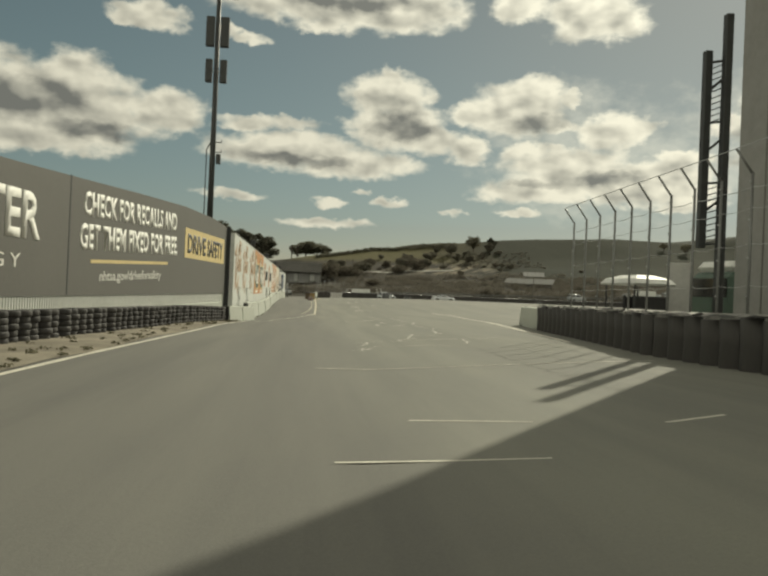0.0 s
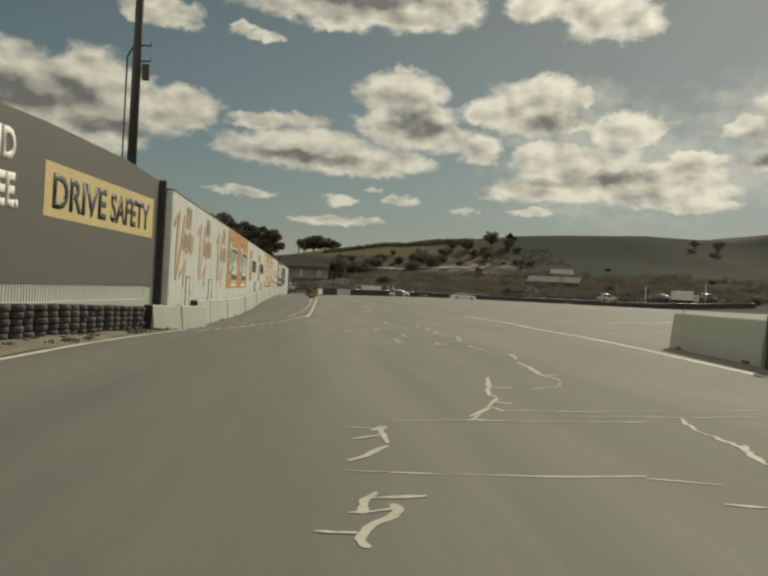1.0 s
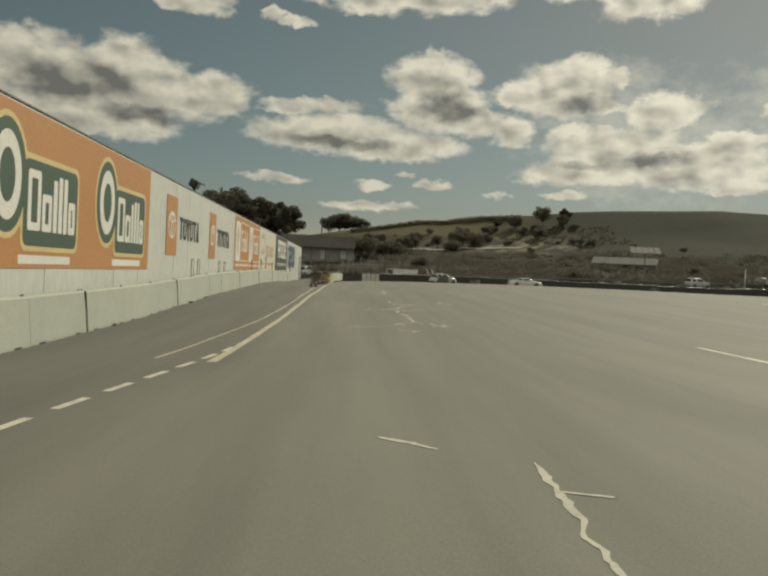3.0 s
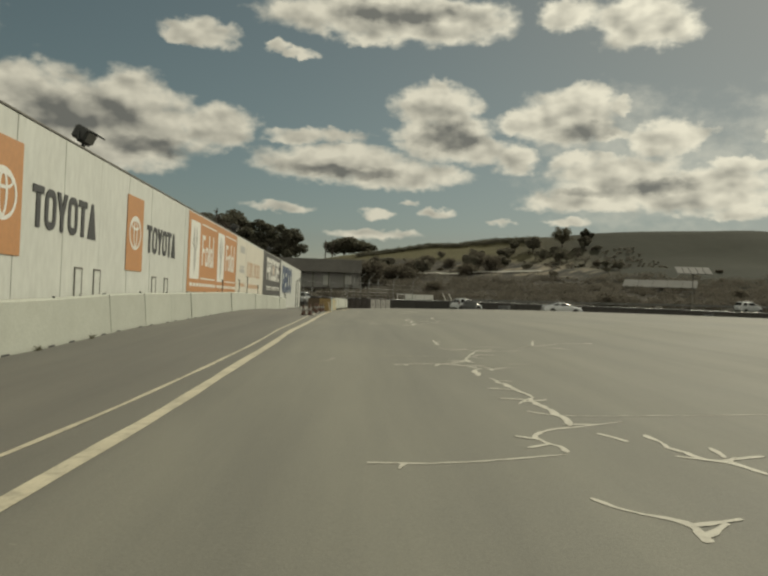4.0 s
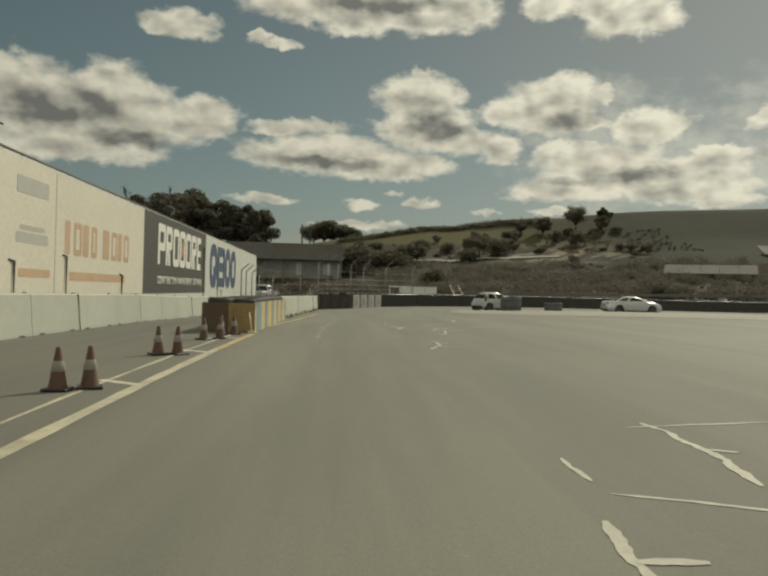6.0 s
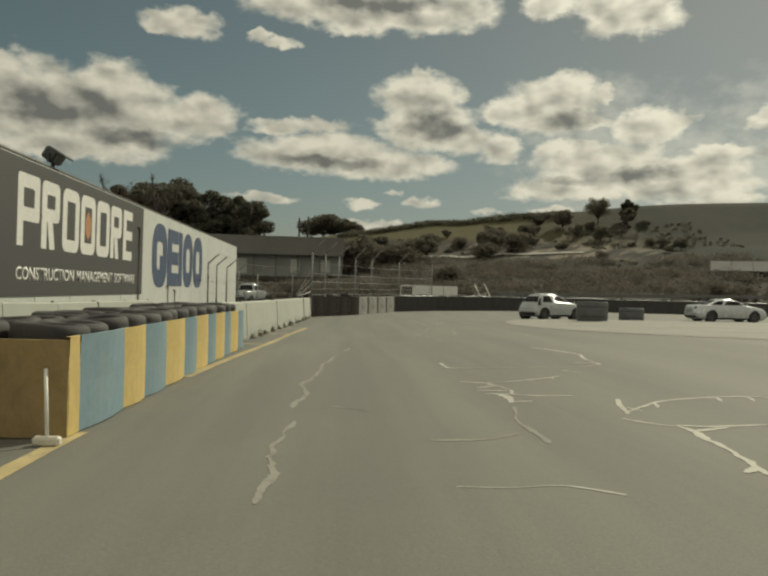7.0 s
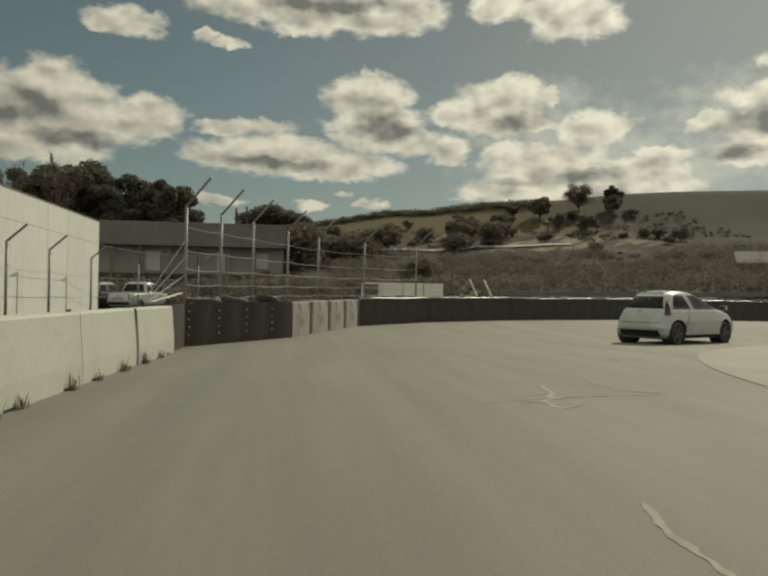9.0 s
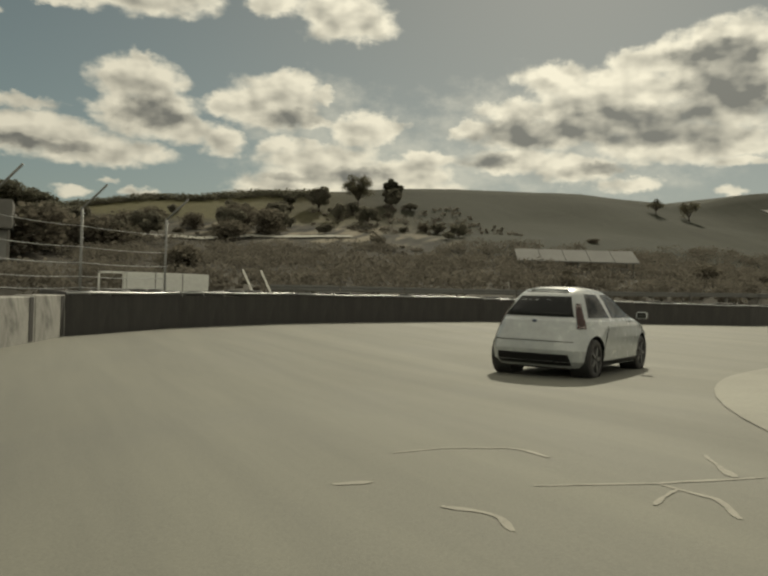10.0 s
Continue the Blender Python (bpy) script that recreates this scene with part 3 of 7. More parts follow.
# ---------------------------------------------------------------- ground and road
def hill_material():
    m = bpy.data.materials.new("hillside")
    m.use_nodes = True
    nt = m.node_tree
    b = nt.nodes["Principled BSDF"]
    wide, mid, fine = noise_of(nt, 0.022, 5, 0.6, (1, 1.6, 2), 0.6), noise_of(nt, 0.09, 7, 0.68, (1, 1, 2), 1.2), noise_of(nt, 1.2, 6, 0.7)
    grass = ramp_of(nt, fine, [(0.3, (0.072, 0.068, 0.036)), (0.7, (0.115, 0.106, 0.058))])
    scrub = ramp_of(nt, fine, [(0.3, (0.034, 0.032, 0.027)), (0.7, (0.056, 0.052, 0.042))])
    thicket = ramp_of(nt, fine, [(0.3, (0.046, 0.043, 0.038)), (0.7, (0.078, 0.072, 0.060))])
    sand = ramp_of(nt, fine, [(0.3, (0.070, 0.064, 0.052)), (0.7, (0.135, 0.123, 0.100))])
    # pasture on the crest and the western shoulder, scrub and bare cuttings lower down
    geo = nt.nodes.new("ShaderNodeNewGeometry")
    sep = nt.nodes.new("ShaderNodeSeparateXYZ")
    nt.links.new(geo.outputs["Position"], sep.inputs[0])
    lowz = nt.nodes.new("ShaderNodeMapRange")
    lowz.inputs["From Min"].default_value, lowz.inputs["From Max"].default_value = 8.5, 13.5
    nt.links.new(sep.outputs[2], lowz.inputs["Value"])
    edge = mixed(nt, 0.55, lowz.outputs[0], wide, "ADD")
    east = nt.nodes.new("ShaderNodeMapRange")
    east.inputs["From Min"].default_value, east.inputs["From Max"].default_value = 62.0, 34.0
    nt.links.new(sep.outputs[0], east.inputs["Value"])
    high = mixed(nt, 1.0, ramp_of(nt, edge, [(0.60, (0, 0, 0)), (0.85, (1, 1, 1))]), ramp_of(nt, east.outputs[0], [(0.0, (0.04, 0.04, 0.04)), (1.0, (1, 1, 1))]), "MULTIPLY")
    bare = ramp_of(nt, mid, [(0.56, (0, 0, 0)), (0.66, (0.75, 0.75, 0.75))])
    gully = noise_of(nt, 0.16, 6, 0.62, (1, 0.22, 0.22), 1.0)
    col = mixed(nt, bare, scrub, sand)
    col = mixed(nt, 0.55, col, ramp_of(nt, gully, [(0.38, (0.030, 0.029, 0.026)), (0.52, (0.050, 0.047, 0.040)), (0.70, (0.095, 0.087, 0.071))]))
    # dark brush covers the eastern slope
    col = mixed(nt, ramp_of(nt, mixed(nt, 0.35, east.outputs[0], wide, "ADD"), [(0.15, (0.86, 0.86, 0.86)), (0.75, (0, 0, 0))]), col, (0.022, 0.027, 0.019))
    # bare sandy cuttings run slantwise down the middle of the slope
    def band(out, a, b, c, d):
        up, down = nt.nodes.new("ShaderNodeMapRange"), nt.nodes.new("ShaderNodeMapRange")
        up.inputs["From Min"].default_value, up.inputs["From Max"].default_value = a, b
        down.inputs["From Min"].default_value, down.inputs["From Max"].default_value = d, c
        nt.links.new(out, up.inputs["Value"])
        nt.links.new(out, down.inputs["Value"])
        return mixed(nt, 1.0, up.outputs[0], down.outputs[0], "MULTIPLY")

    cuttings = noise_of(nt, 0.42, 4, 0.55, (5.5, 1, 1), 0.5, turn=52)
    cut_mask = mixed(nt, 1.0, mixed(nt, 1.0, band(sep.outputs[0], 20, 30, 48, 62), band(sep.outputs[2], 6.6, 7.4, 11.0, 13.0), "MULTIPLY"), ramp_of(nt, cuttings, [(0.47, (0, 0, 0)), (0.60, (1, 1, 1))]), "MULTIPLY")
    col = mixed(nt, cut_mask, col, (0.185, 0.165, 0.125))
    # gullies between the cuttings, their shade put into the colour
    gully_shade = mixed(nt, 1.0, mixed(nt, 1.0, band(sep.outputs[0], 22, 34, 60, 80), band(sep.outputs[2], 6.6, 7.4, 12.0, 14.5), "MULTIPLY"), ramp_of(nt, cuttings, [(0.32, (1, 1, 1)), (0.45, (0, 0, 0))]), "MULTIPLY")
    col = mixed(nt, gully_shade, col, (0.022, 0.022, 0.019))
    # leafless thicket at the foot of the slope
    foot = nt.nodes.new("ShaderNodeMapRange")
    foot.inputs["From Min"].default_value, foot.inputs["From Max"].default_value = 4.5, 7.5
    nt.links.new(sep.outputs[2], foot.inputs["Value"])
    col = mixed(nt, ramp_of(nt, mixed(nt, 0.5, foot.outputs[0], mid, "ADD"), [(0.40, (0, 0, 0)), (0.75, (1, 1, 1))]), thicket, col)
    col = mixed(nt, high, col, grass)
    nt.links.new(col, b.inputs["Base Color"])
    b.inputs["Roughness"].default_value, b.inputs["Specular IOR Level"].default_value = 0.95, 0.1
    bn = nt.nodes.new("ShaderNodeBump")
    bn.inputs["Strength"].default_value, bn.inputs["Distance"].default_value = 0.35, 0.5
    nt.links.new(mid, bn.inputs["Height"])
    nt.links.new(bn.outputs[0], b.inputs["Normal"])
    return m


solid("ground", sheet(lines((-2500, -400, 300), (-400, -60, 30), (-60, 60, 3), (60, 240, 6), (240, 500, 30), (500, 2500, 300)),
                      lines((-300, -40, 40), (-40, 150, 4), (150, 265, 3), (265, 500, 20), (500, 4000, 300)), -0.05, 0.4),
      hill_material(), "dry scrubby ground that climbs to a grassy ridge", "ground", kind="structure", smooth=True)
solid("road", sheet(ROAD_XS, ROAD_YS, 0.0), M["asphalt"], "worn grey tarmac apron with sealed cracks", "road", kind="structure", smooth=True)
bm = bmesh.new()
rows = []
for k in range(40):
    y = -18 + k * 1.55
    outer = along(y, (-18, 2, 18, 29.5, 39.4), (-4.9, -4.6, -3.6, -3.02, -2.75)) - 0.16 + 0.06 * math.sin(y * 0.9) + 0.04 * math.sin(y * 2.3)
    xs = [-9.5, -7.5, -6.6, -5.8, outer - 0.45, outer]
    rows.append([bm.verts.new((x, y, ground(x, y) + 0.012 + (0.03 if -9 < x < outer - 0.1 else 0.0) * (0.6 + 0.4 * math.sin(3.1 * x + 1.7 * y)))) for x in xs])
for a, b in zip(rows, rows[1:]):
    for k in range(5):
        bm.faces.new((a[k], a[k + 1], b[k + 1], b[k]))
solid("verge", bm, M["dirt"], "bare dirt verge with dry tufts beside the tarmac", "verge", kind="structure", smooth=True)


# ---------------------------------------------------------------- painted lines and sealed cracks
def strip(pts, width, lift=0.004, wander=0.0, seed=0, ragged=0.0):
    """A flat band that follows the ground along points of the plan; a crack wanders and swells on its way."""
    rnd = random.Random(seed)
    if wander:
        for _ in range(2):         # round the corners off
            soft = [pts[0]]
            for (x0, y0), (x1, y1) in zip(pts, pts[1:]):
                soft += [(0.8 * x0 + 0.2 * x1, 0.8 * y0 + 0.2 * y1), (0.2 * x0 + 0.8 * x1, 0.2 * y0 + 0.8 * y1)]
            pts = soft + [pts[-1]]
    fine = []
    for (x0, y0), (x1, y1) in zip(pts, pts[1:]):
        d = math.hypot(x1 - x0, y1 - y0)
        n = max(1, round(d / (0.05 if wander else 0.8)))
        fine += [(x0 + (x1 - x0) * k / n, y0 + (y1 - y0) * k / n) for k in range(n)]
    fine.append(pts[-1])
    last = len(fine) - 1
    if wander:
        slow, quick, out = 0.0, 0.0, []
        for k, (x, y) in enumerate(fine):
            hold = min(1, 0.1 + 0.08 * k, 0.1 + 0.08 * (last - k))
            slow, quick = 0.94 * slow + rnd.uniform(-wander, wander), 0.5 * quick + rnd.uniform(-0.4, 0.4) * wander
            (ax, ay), (bx, by) = fine[max(0, k - 1)], fine[min(last, k + 1)]
            d = math.hypot(bx - ax, by - ay) or 1
            off = (slow + quick) * hold
            out.append((x - (by - ay) / d * off, y + (bx - ax) / d * off))
        fine = out
    bm = bmesh.new()
    prev, swell = None, 0.0
    for k, (x, y) in enumerate(fine):
        (ax, ay), (bx, by) = fine[max(0, k - 1)], fine[min(last, k + 1)]
        d = math.hypot(bx - ax, by - ay) or 1
        swell = 0.82 * swell + rnd.uniform(-ragged, ragged) if wander else rnd.uniform(-ragged, ragged)
        w = width / 2 * max(0.35, 1 + swell) * (min(1, 0.45 + 0.2 * k, 0.45 + 0.2 * (last - k)) if wander else 1)
        ox, oy = (by - ay) / d * w, -(bx - ax) / d * w
        pair = [bm.verts.new((x + ox, y + oy, on_road(x + ox, y + oy) + lift)), bm.verts.new((x - ox, y - oy, on_road(x - ox, y - oy) + lift))]
        if prev:
            bm.faces.new((prev[0], pair[0], pair[1], prev[1]))
        prev = pair
    return bm


def marking(pts, width, material, label, **kw):
    return solid("road_marking", strip(pts, width, **kw), material, label, "marking", kind="structure")


marking([(-4.6, 2), (-3.6, 18), (-3.25, 25), (-3.02, 29.5), (-2.75, 39.4)], 0.13, M["paint_white"], "worn white edge line beside the dirt verge", ragged=0.2)
marking([(-0.1, 54.5), (0.5, 61.8), (0.81, 67.9), (0.95, 73.6), (1.0, 82), (1.02, 90), (1.25, 101.5)], 0.06, M["paint_cream"], "thin worn pale line beside the cones", ragged=0.35)
marking([(0.9, 54), (1.12, 63), (1.25, 69.7), (1.45, 82), (1.55, 92), (1.62, 96)], 0.15, M["paint_cream"], "worn pale yellow line along the pit lane", ragged=0.15)
marking([(1.62, 96), (1.72, 102)], 0.14, M["paint_yellow"], "worn yellow line at the striped barrier's end", ragged=0.15)
marking([(1.78, 106), (2.18, 112.5), (2.45, 117.3), (2.79, 121.5)], 0.14, M["paint_yellow"], "worn yellow line beside the concrete barrier", ragged=0.15)
for y, x0, x1 in ((113.2, 1.5, 2.2), (117.8, 1.68, 2.5), (121.2, 1.9, 2.78), (86.7, 0.97, 1.47), (91.2, 0.95, 1.5), (95.6, 1.0, 1.55), (99.5, 1.05, 1.6)):
    marking([(x0, y + 0.25), (x1, y - 0.15)], 0.13, M["paint_white" if y < 110 else "paint_yellow"], "worn painted cross bar between two lines", ragged=0.15)
for k in range(17):
    u0, u1 = k / 17, (k + 0.6) / 17
    a, b = [(along(37.6 + 20.5 * u, (37.6, 38.9, 42.3, 47.0, 58.1), (-2.25, -1.93, -1.14, -0.1, 1.0)), 37.6 + 20.5 * u) for u in (u0, u1)]
    marking([a, b], 0.10, M["paint_white"], "worn white dash of a broken line", ragged=0.15)
marking([(6.6, 18), (7.4, 25), (8.2, 33), (9.1, 44), (9.7, 56)], 0.12, M["paint_white"], "worn white line across the apron", ragged=0.25)
marking([(22.9, 77.0), (41.6, 92.5)], 0.3, M["paint_white"], "faint white line far across the apron", ragged=0.3)
marking([(0.3, 13.1), (2.2, 13.0), (4.5, 12.8), (6.2, 12.65)], 0.05, M["paint_white"], "thin white line across the track", ragged=0.4)
marking([(1.1, 7.3), (2.2, 6.8)], 0.04, M["paint_white"], "thin white line across the track", ragged=0.4)
marking([(0.3, 5.45), (1.84, 5.2)], 0.04, M["paint_white"], "thin white line across the track", ragged=0.4)
marking([(3.3, 6.4), (4.0, 6.65)], 0.05, M["paint_white"], "short thin white line across the track", ragged=0.4)
marking([(14, 46), (26, 62), (40, 74)], 0.14, M["paint_white"], "faint white line across the apron", ragged=0.4)

# plan of the sealed cracks: how heavy the seal is (0 faint to 4 broad), and its points from end to end
CRACKS = [
    (2, [(4.64, 26.49), (4.57, 25.26), (4.47, 24.57), (4.56, 24.08), (4.49, 23.62), (4.25, 23.15), (3.98, 23.07)]),
    (2, [(3.68, 24.49), (3.3, 22.94), (3.24, 22.29), (3.06, 21.77), (2.8, 21.17), (2.65, 20.92)]),
    (2, [(2.73, 21.19), (3.06, 21.77), (3.12, 21.4)]),
    (1, [(3.14, 21.46), (4.28, 21.03), (5.56, 20.87)]),
    (1, [(1.96, 21.1), (2.64, 21.01), (3.26, 20.71), (4.28, 20.43)]),
    (1, [(3.66, 20.94), (4.19, 20.72), (5.27, 20.43)]),
    (2, [(4.54, 20.58), (4.42, 20.21), (4.34, 19.37), (4.2, 18.73)]),
    (3, [(1.73, 20.6), (1.88, 20.89), (1.82, 20.03)]),
    (2, [(1.8, 19.93), (1.58, 19.52)]),
    (1, [(1.44, 19.14), (2.8, 18.67), (3.31, 18.59)]),
    (1, [(3.28, 18.53), (3.64, 18.29)]),
]
CRACKS += [
    (3, [(1.6, 18.55), (1.51, 18.3), (1.49, 18.1)]),
    (3, [(1.66, 18.27), (1.69, 18.11), (1.48, 17.88), (1.42, 17.69), (1.47, 17.54)]),
    (1, [(3.44, 17.92), (3.62, 17.81)]),
    (2, [(4.67, 30.69), (4.74, 28.62), (4.97, 27.81), (4.78, 27.05)]),
    (2, [(5.03, 38.12), (5.02, 36.91), (4.9, 36.2), (5.01, 35.94), (5.02, 35.33)]),
    (1, [(3.76, 36.58), (4.08, 36.86)]),
    (2, [(3.87, 36.54), (3.77, 35.53), (3.79, 35), (3.86, 34.44)]),
    (2, [(3.67, 34.73), (3.76, 34.85), (3.54, 34.21)]),
    (3, [(3.37, 34.48), (3.42, 33.89), (3.35, 33.58), (3.32, 32.4)]),
    (1, [(3.84, 35.9), (4.65, 35.84), (5.01, 35.94)]),
    (1, [(4.84, 34.63), (4.99, 34.35)]),
]
CRACKS += [
    (3, [(5.18, 34.59), (5.06, 34.19), (5.01, 33.69), (4.9, 33.08), (4.82, 32.83), (4.89, 32.34), (4.8, 32.16), (4.83, 32.08)]),
    (1, [(1.91, 32.6), (2.65, 32.8), (3.83, 32.25), (4.21, 31.98), (4.83, 32.08)]),
    (1, [(3.74, 32.17), (4.05, 31.95), (4.38, 31.77)]),
    (3, [(4.16, 31.87), (4.14, 31.62), (4.05, 31.2)]),
    (2, [(3.83, 31.13), (4.31, 31.19)]),
    (2, [(3.75, 31), (3.88, 31.08)]),
    (1, [(4.16, 31.46), (4.23, 31.44)]),
    (2, [(4.35, 47.25), (4.2, 45.39), (4.33, 44.32), (4.34, 43.39)]),
    (2, [(4.64, 43.44), (4.89, 43.16), (5.1, 42.73), (5.22, 42.7)]),
    (1, [(5.22, 42.7), (5.62, 42.68), (7.09, 42.73)]),
    (3, [(5.25, 42.7), (4.91, 41.87), (4.76, 41.96)]),
]
CRACKS += [
    (3, [(4.89, 41.81), (5.04, 41.56), (4.98, 41.14), (5.22, 40.16), (5.18, 39.61)]),
    (2, [(5.01, 39.57), (5.11, 39.35), (5.23, 39.46)]),
    (3, [(4.99, 39.54), (5.07, 38.99), (5.03, 38.74)]),
    (1, [(4.69, 40.86), (5.25, 40.7)]),
    (2, [(3.78, 43.25), (3.68, 42.9), (3.69, 42.39)]),
    (1, [(3.66, 41.08), (3.85, 41.22), (4.3, 41.36)]),
    (2, [(3.64, 41.09), (3.86, 40.44)]),
    (1, [(3.11, 41.05), (3.39, 40.97), (3.65, 41.13)]),
    (3, [(3.39, 40.93), (3.42, 40.53), (3.37, 40.03), (3.45, 39.56)]),
    (2, [(3.33, 39.48), (3.45, 39.59), (4.08, 39.6)]),
    (3, [(3.41, 39.53), (3.37, 39.29), (3.38, 39.13)]),
    (1, [(2.73, 38.78), (3.77, 39.16)]),
    (3, [(2.23, 39.43), (2.33, 39.05), (2.28, 38.52), (2.21, 38.31)]),
]
CRACKS += [
    (2, [(3.29, 48.28), (3.73, 47.74)]),
    (3, [(4.77, 65.95), (4.78, 65.33), (4.94, 64.47), (4.84, 63.95), (4.95, 63.16), (4.83, 62.52)]),
    (2, [(4.68, 63.81), (4.93, 64.22)]),
    (1, [(4.65, 63.35), (4.8, 63.1), (5.13, 62.99), (6.74, 62.86)]),
    (2, [(5.32, 62.65), (4.55, 62.33), (4.44, 62.13), (4.45, 61.84), (4.54, 61.7), (4.51, 61.48)]),
    (2, [(3.08, 61.36), (3.58, 61.25), (4.5, 61.43)]),
    (3, [(4.95, 62.16), (5.05, 61.79)]),
    (3, [(5.28, 62.05), (5.28, 61.54), (5.34, 61.21), (5.49, 61.05), (5.53, 60.71)]),
    (2, [(5.55, 61.51), (5.49, 61.19)]),
    (2, [(5.2, 61.28), (5.47, 61)]),
    (3, [(4.3, 60.32), (4.41, 60.05), (4.61, 59.86), (4.63, 59.71), (4.6, 59.54)]),
    (2, [(4.76, 72.86), (4.74, 71.58)]),
]
CRACKS += [
    (2, [(4.65, 70.6), (4.99, 70.41), (5.22, 70.12), (5.29, 69.95)]),
    (1, [(5.31, 70.85), (6.06, 70.59), (6.41, 70.8), (6.86, 70.94), (7.24, 71.39), (7.84, 71.24)]),
    (1, [(6.81, 72.03), (6.57, 71.17), (6.59, 70.59), (7.02, 69.82)]),
    (3, [(5.34, 70.1), (5.12, 69.56), (4.95, 68.88), (4.87, 68.5), (4.8, 67.87)]),
    (1, [(5.29, 69.81), (6.04, 69.7)]),
    (2, [(4.99, 68.87), (5.23, 69.17)]),
    (1, [(4.93, 68.58), (5.13, 68.5)]),
    (2, [(4.89, 68.24), (4.6, 67.89), (4.4, 67.78)]),
    (2, [(3.6, 67.81), (4.01, 67.9), (4.4, 67.75), (4.6, 67.5), (4.88, 67.35)]),
    (2, [(4.49, 67.64), (4.69, 67.32), (4.84, 66.94)]),
    (4, [(4.77, 66.95), (4.69, 66.69), (4.67, 66.19)]),
    (3, [(4.92, 66.98), (4.98, 66.92), (4.95, 66.75)]),
]
CRACKS += [
    (1, [(4.85, 67.19), (5.07, 67.06), (5.4, 67)]),
    (1, [(5.34, 67.54), (5.68, 67.48)]),
    (0, [(2.37, 68.49), (2.52, 68.49), (2.66, 69.05)]),
    (0, [(3.52, 69.36), (4.64, 68.92)]),
    (3, [(6.28, 88.03), (6.36, 87.27), (6.17, 86.09)]),
    (1, [(6.09, 87.86), (7.68, 87.85)]),
    (1, [(7.81, 87.97), (9.26, 88.05), (9.68, 87.57)]),
    (1, [(5.7, 84.69), (6.49, 84.73), (7.29, 84.54), (7.66, 84.16)]),
    (1, [(5.3, 86.95), (5.31, 86.35)]),
    (1, [(5.31, 86.08), (6.41, 85.41)]),
    (3, [(5.12, 85.63), (5, 84.6), (5.22, 84.19)]),
    (2, [(5.02, 83.91), (5.21, 83.56), (5.15, 83.04), (4.83, 82.54)]),
    (3, [(5.11, 82.93), (5, 82.08)]),
    (2, [(5.21, 83.56), (5.51, 83.21), (6.13, 82.71)]),
]
CRACKS += [
    (1, [(5.76, 82.67), (5.92, 82.36), (6.51, 82.2)]),
    (4, [(5.91, 82.32), (5.92, 82.03)]),
    (0, [(3.7, 83.79), (3.59, 81.9), (3.61, 81.67)]),
    (1, [(3.21, 81.45), (3.64, 81.66), (4.06, 81.54), (4.61, 81.27)]),
    (1, [(4.39, 81.56), (4.96, 81.55), (5.48, 81.41), (6.13, 81.56)]),
    (1, [(5.51, 81.35), (5.87, 81.28)]),
    (4, [(5.16, 81.41), (4.95, 80.54), (4.95, 80.2), (4.89, 79.98)]),
    (3, [(4.94, 80.91), (5.01, 80.84)]),
    (4, [(4.6, 80.02), (4.81, 80.22)]),
    (0, [(2.48, 82.3), (3.4, 82.18)]),
    (3, [(5.79, 97.75), (5.9, 97.61), (5.81, 97.02), (5.8, 96.59), (5.56, 95.79)]),
    (1, [(5.76, 96.23), (6.21, 96.15), (6.54, 96.23)]),
    (0, [(3.42, 102.6), (3.39, 100.47), (3.35, 99.93)]),
]
CRACKS += [
    (0, [(5.57, 103.14), (5.4, 102.08), (5.41, 101.34)]),
    (0, [(4.55, 101.63), (5, 101.56), (5.29, 101.77)]),
    (1, [(4.52, 100.21), (4.85, 100.12), (5.16, 100.15), (5.43, 99.86)]),
    (2, [(6.7, 103.35), (6.39, 102.34), (6.65, 102.71), (7.05, 103.09), (7.35, 103.19), (7.89, 103.24), (8.17, 103.1)]),
    (3, [(6.32, 102.23), (6.49, 101.87), (6.65, 101.79), (6.64, 101.36), (6.42, 100.15)]),
    (1, [(6.65, 101.79), (6.85, 101.7), (7.33, 101.69)]),
    (0, [(3.79, 109.61), (3.58, 108.11), (3.54, 106.45), (3.45, 105.73), (3.31, 105.34), (3.44, 104.27), (3.38, 103.82), (3.36, 103.36)]),
    (2, [(5.47, 107.81), (5.46, 106.9), (5.83, 106.8)]),
    (1, [(5.83, 106.8), (7.33, 106.5), (7.73, 106.72)]),
    (2, [(7.65, 110.51), (8.02, 108.42), (7.82, 107.75), (7.73, 106.72)]),
]
CRACKS += [
    (1, [(6.96, 106.13), (7.12, 105.83)]),
    (2, [(5.39, 105.3), (5.66, 105.05), (6.11, 105.13), (6.72, 105.45)]),
    (2, [(5.68, 105), (5.77, 104.45), (5.75, 103.98), (5.86, 103.9)]),
    (1, [(5.86, 103.9), (6.03, 103.75), (6.35, 103.7)]),
    (4, [(5.6, 104.01), (5.66, 103.77), (5.6, 103.38)]),
    (0, [(3.7, 103.53), (4.13, 103.23)]),
    (2, [(6.24, 114.03), (6.29, 113.32), (6.54, 112.89)]),
    (1, [(6.54, 112.89), (7.71, 112.38)]),
    (1, [(5.75, 112.53), (6.1, 112.52), (6.33, 112.77)]),
    (1, [(7.36, 112.08), (7.52, 112.04)]),
    (0, [(4.06, 111.8), (4.07, 111.36), (3.94, 110.95)]),
    (1, [(8.48, 115.19), (8.73, 114.99), (8.64, 114.52)]),
    (0, [(6.71, 119.63), (6.55, 118.58), (6.43, 118.11)]),
    (2, [(7.22, 118.19), (7.18, 117.21), (7.01, 116.28)]),
]
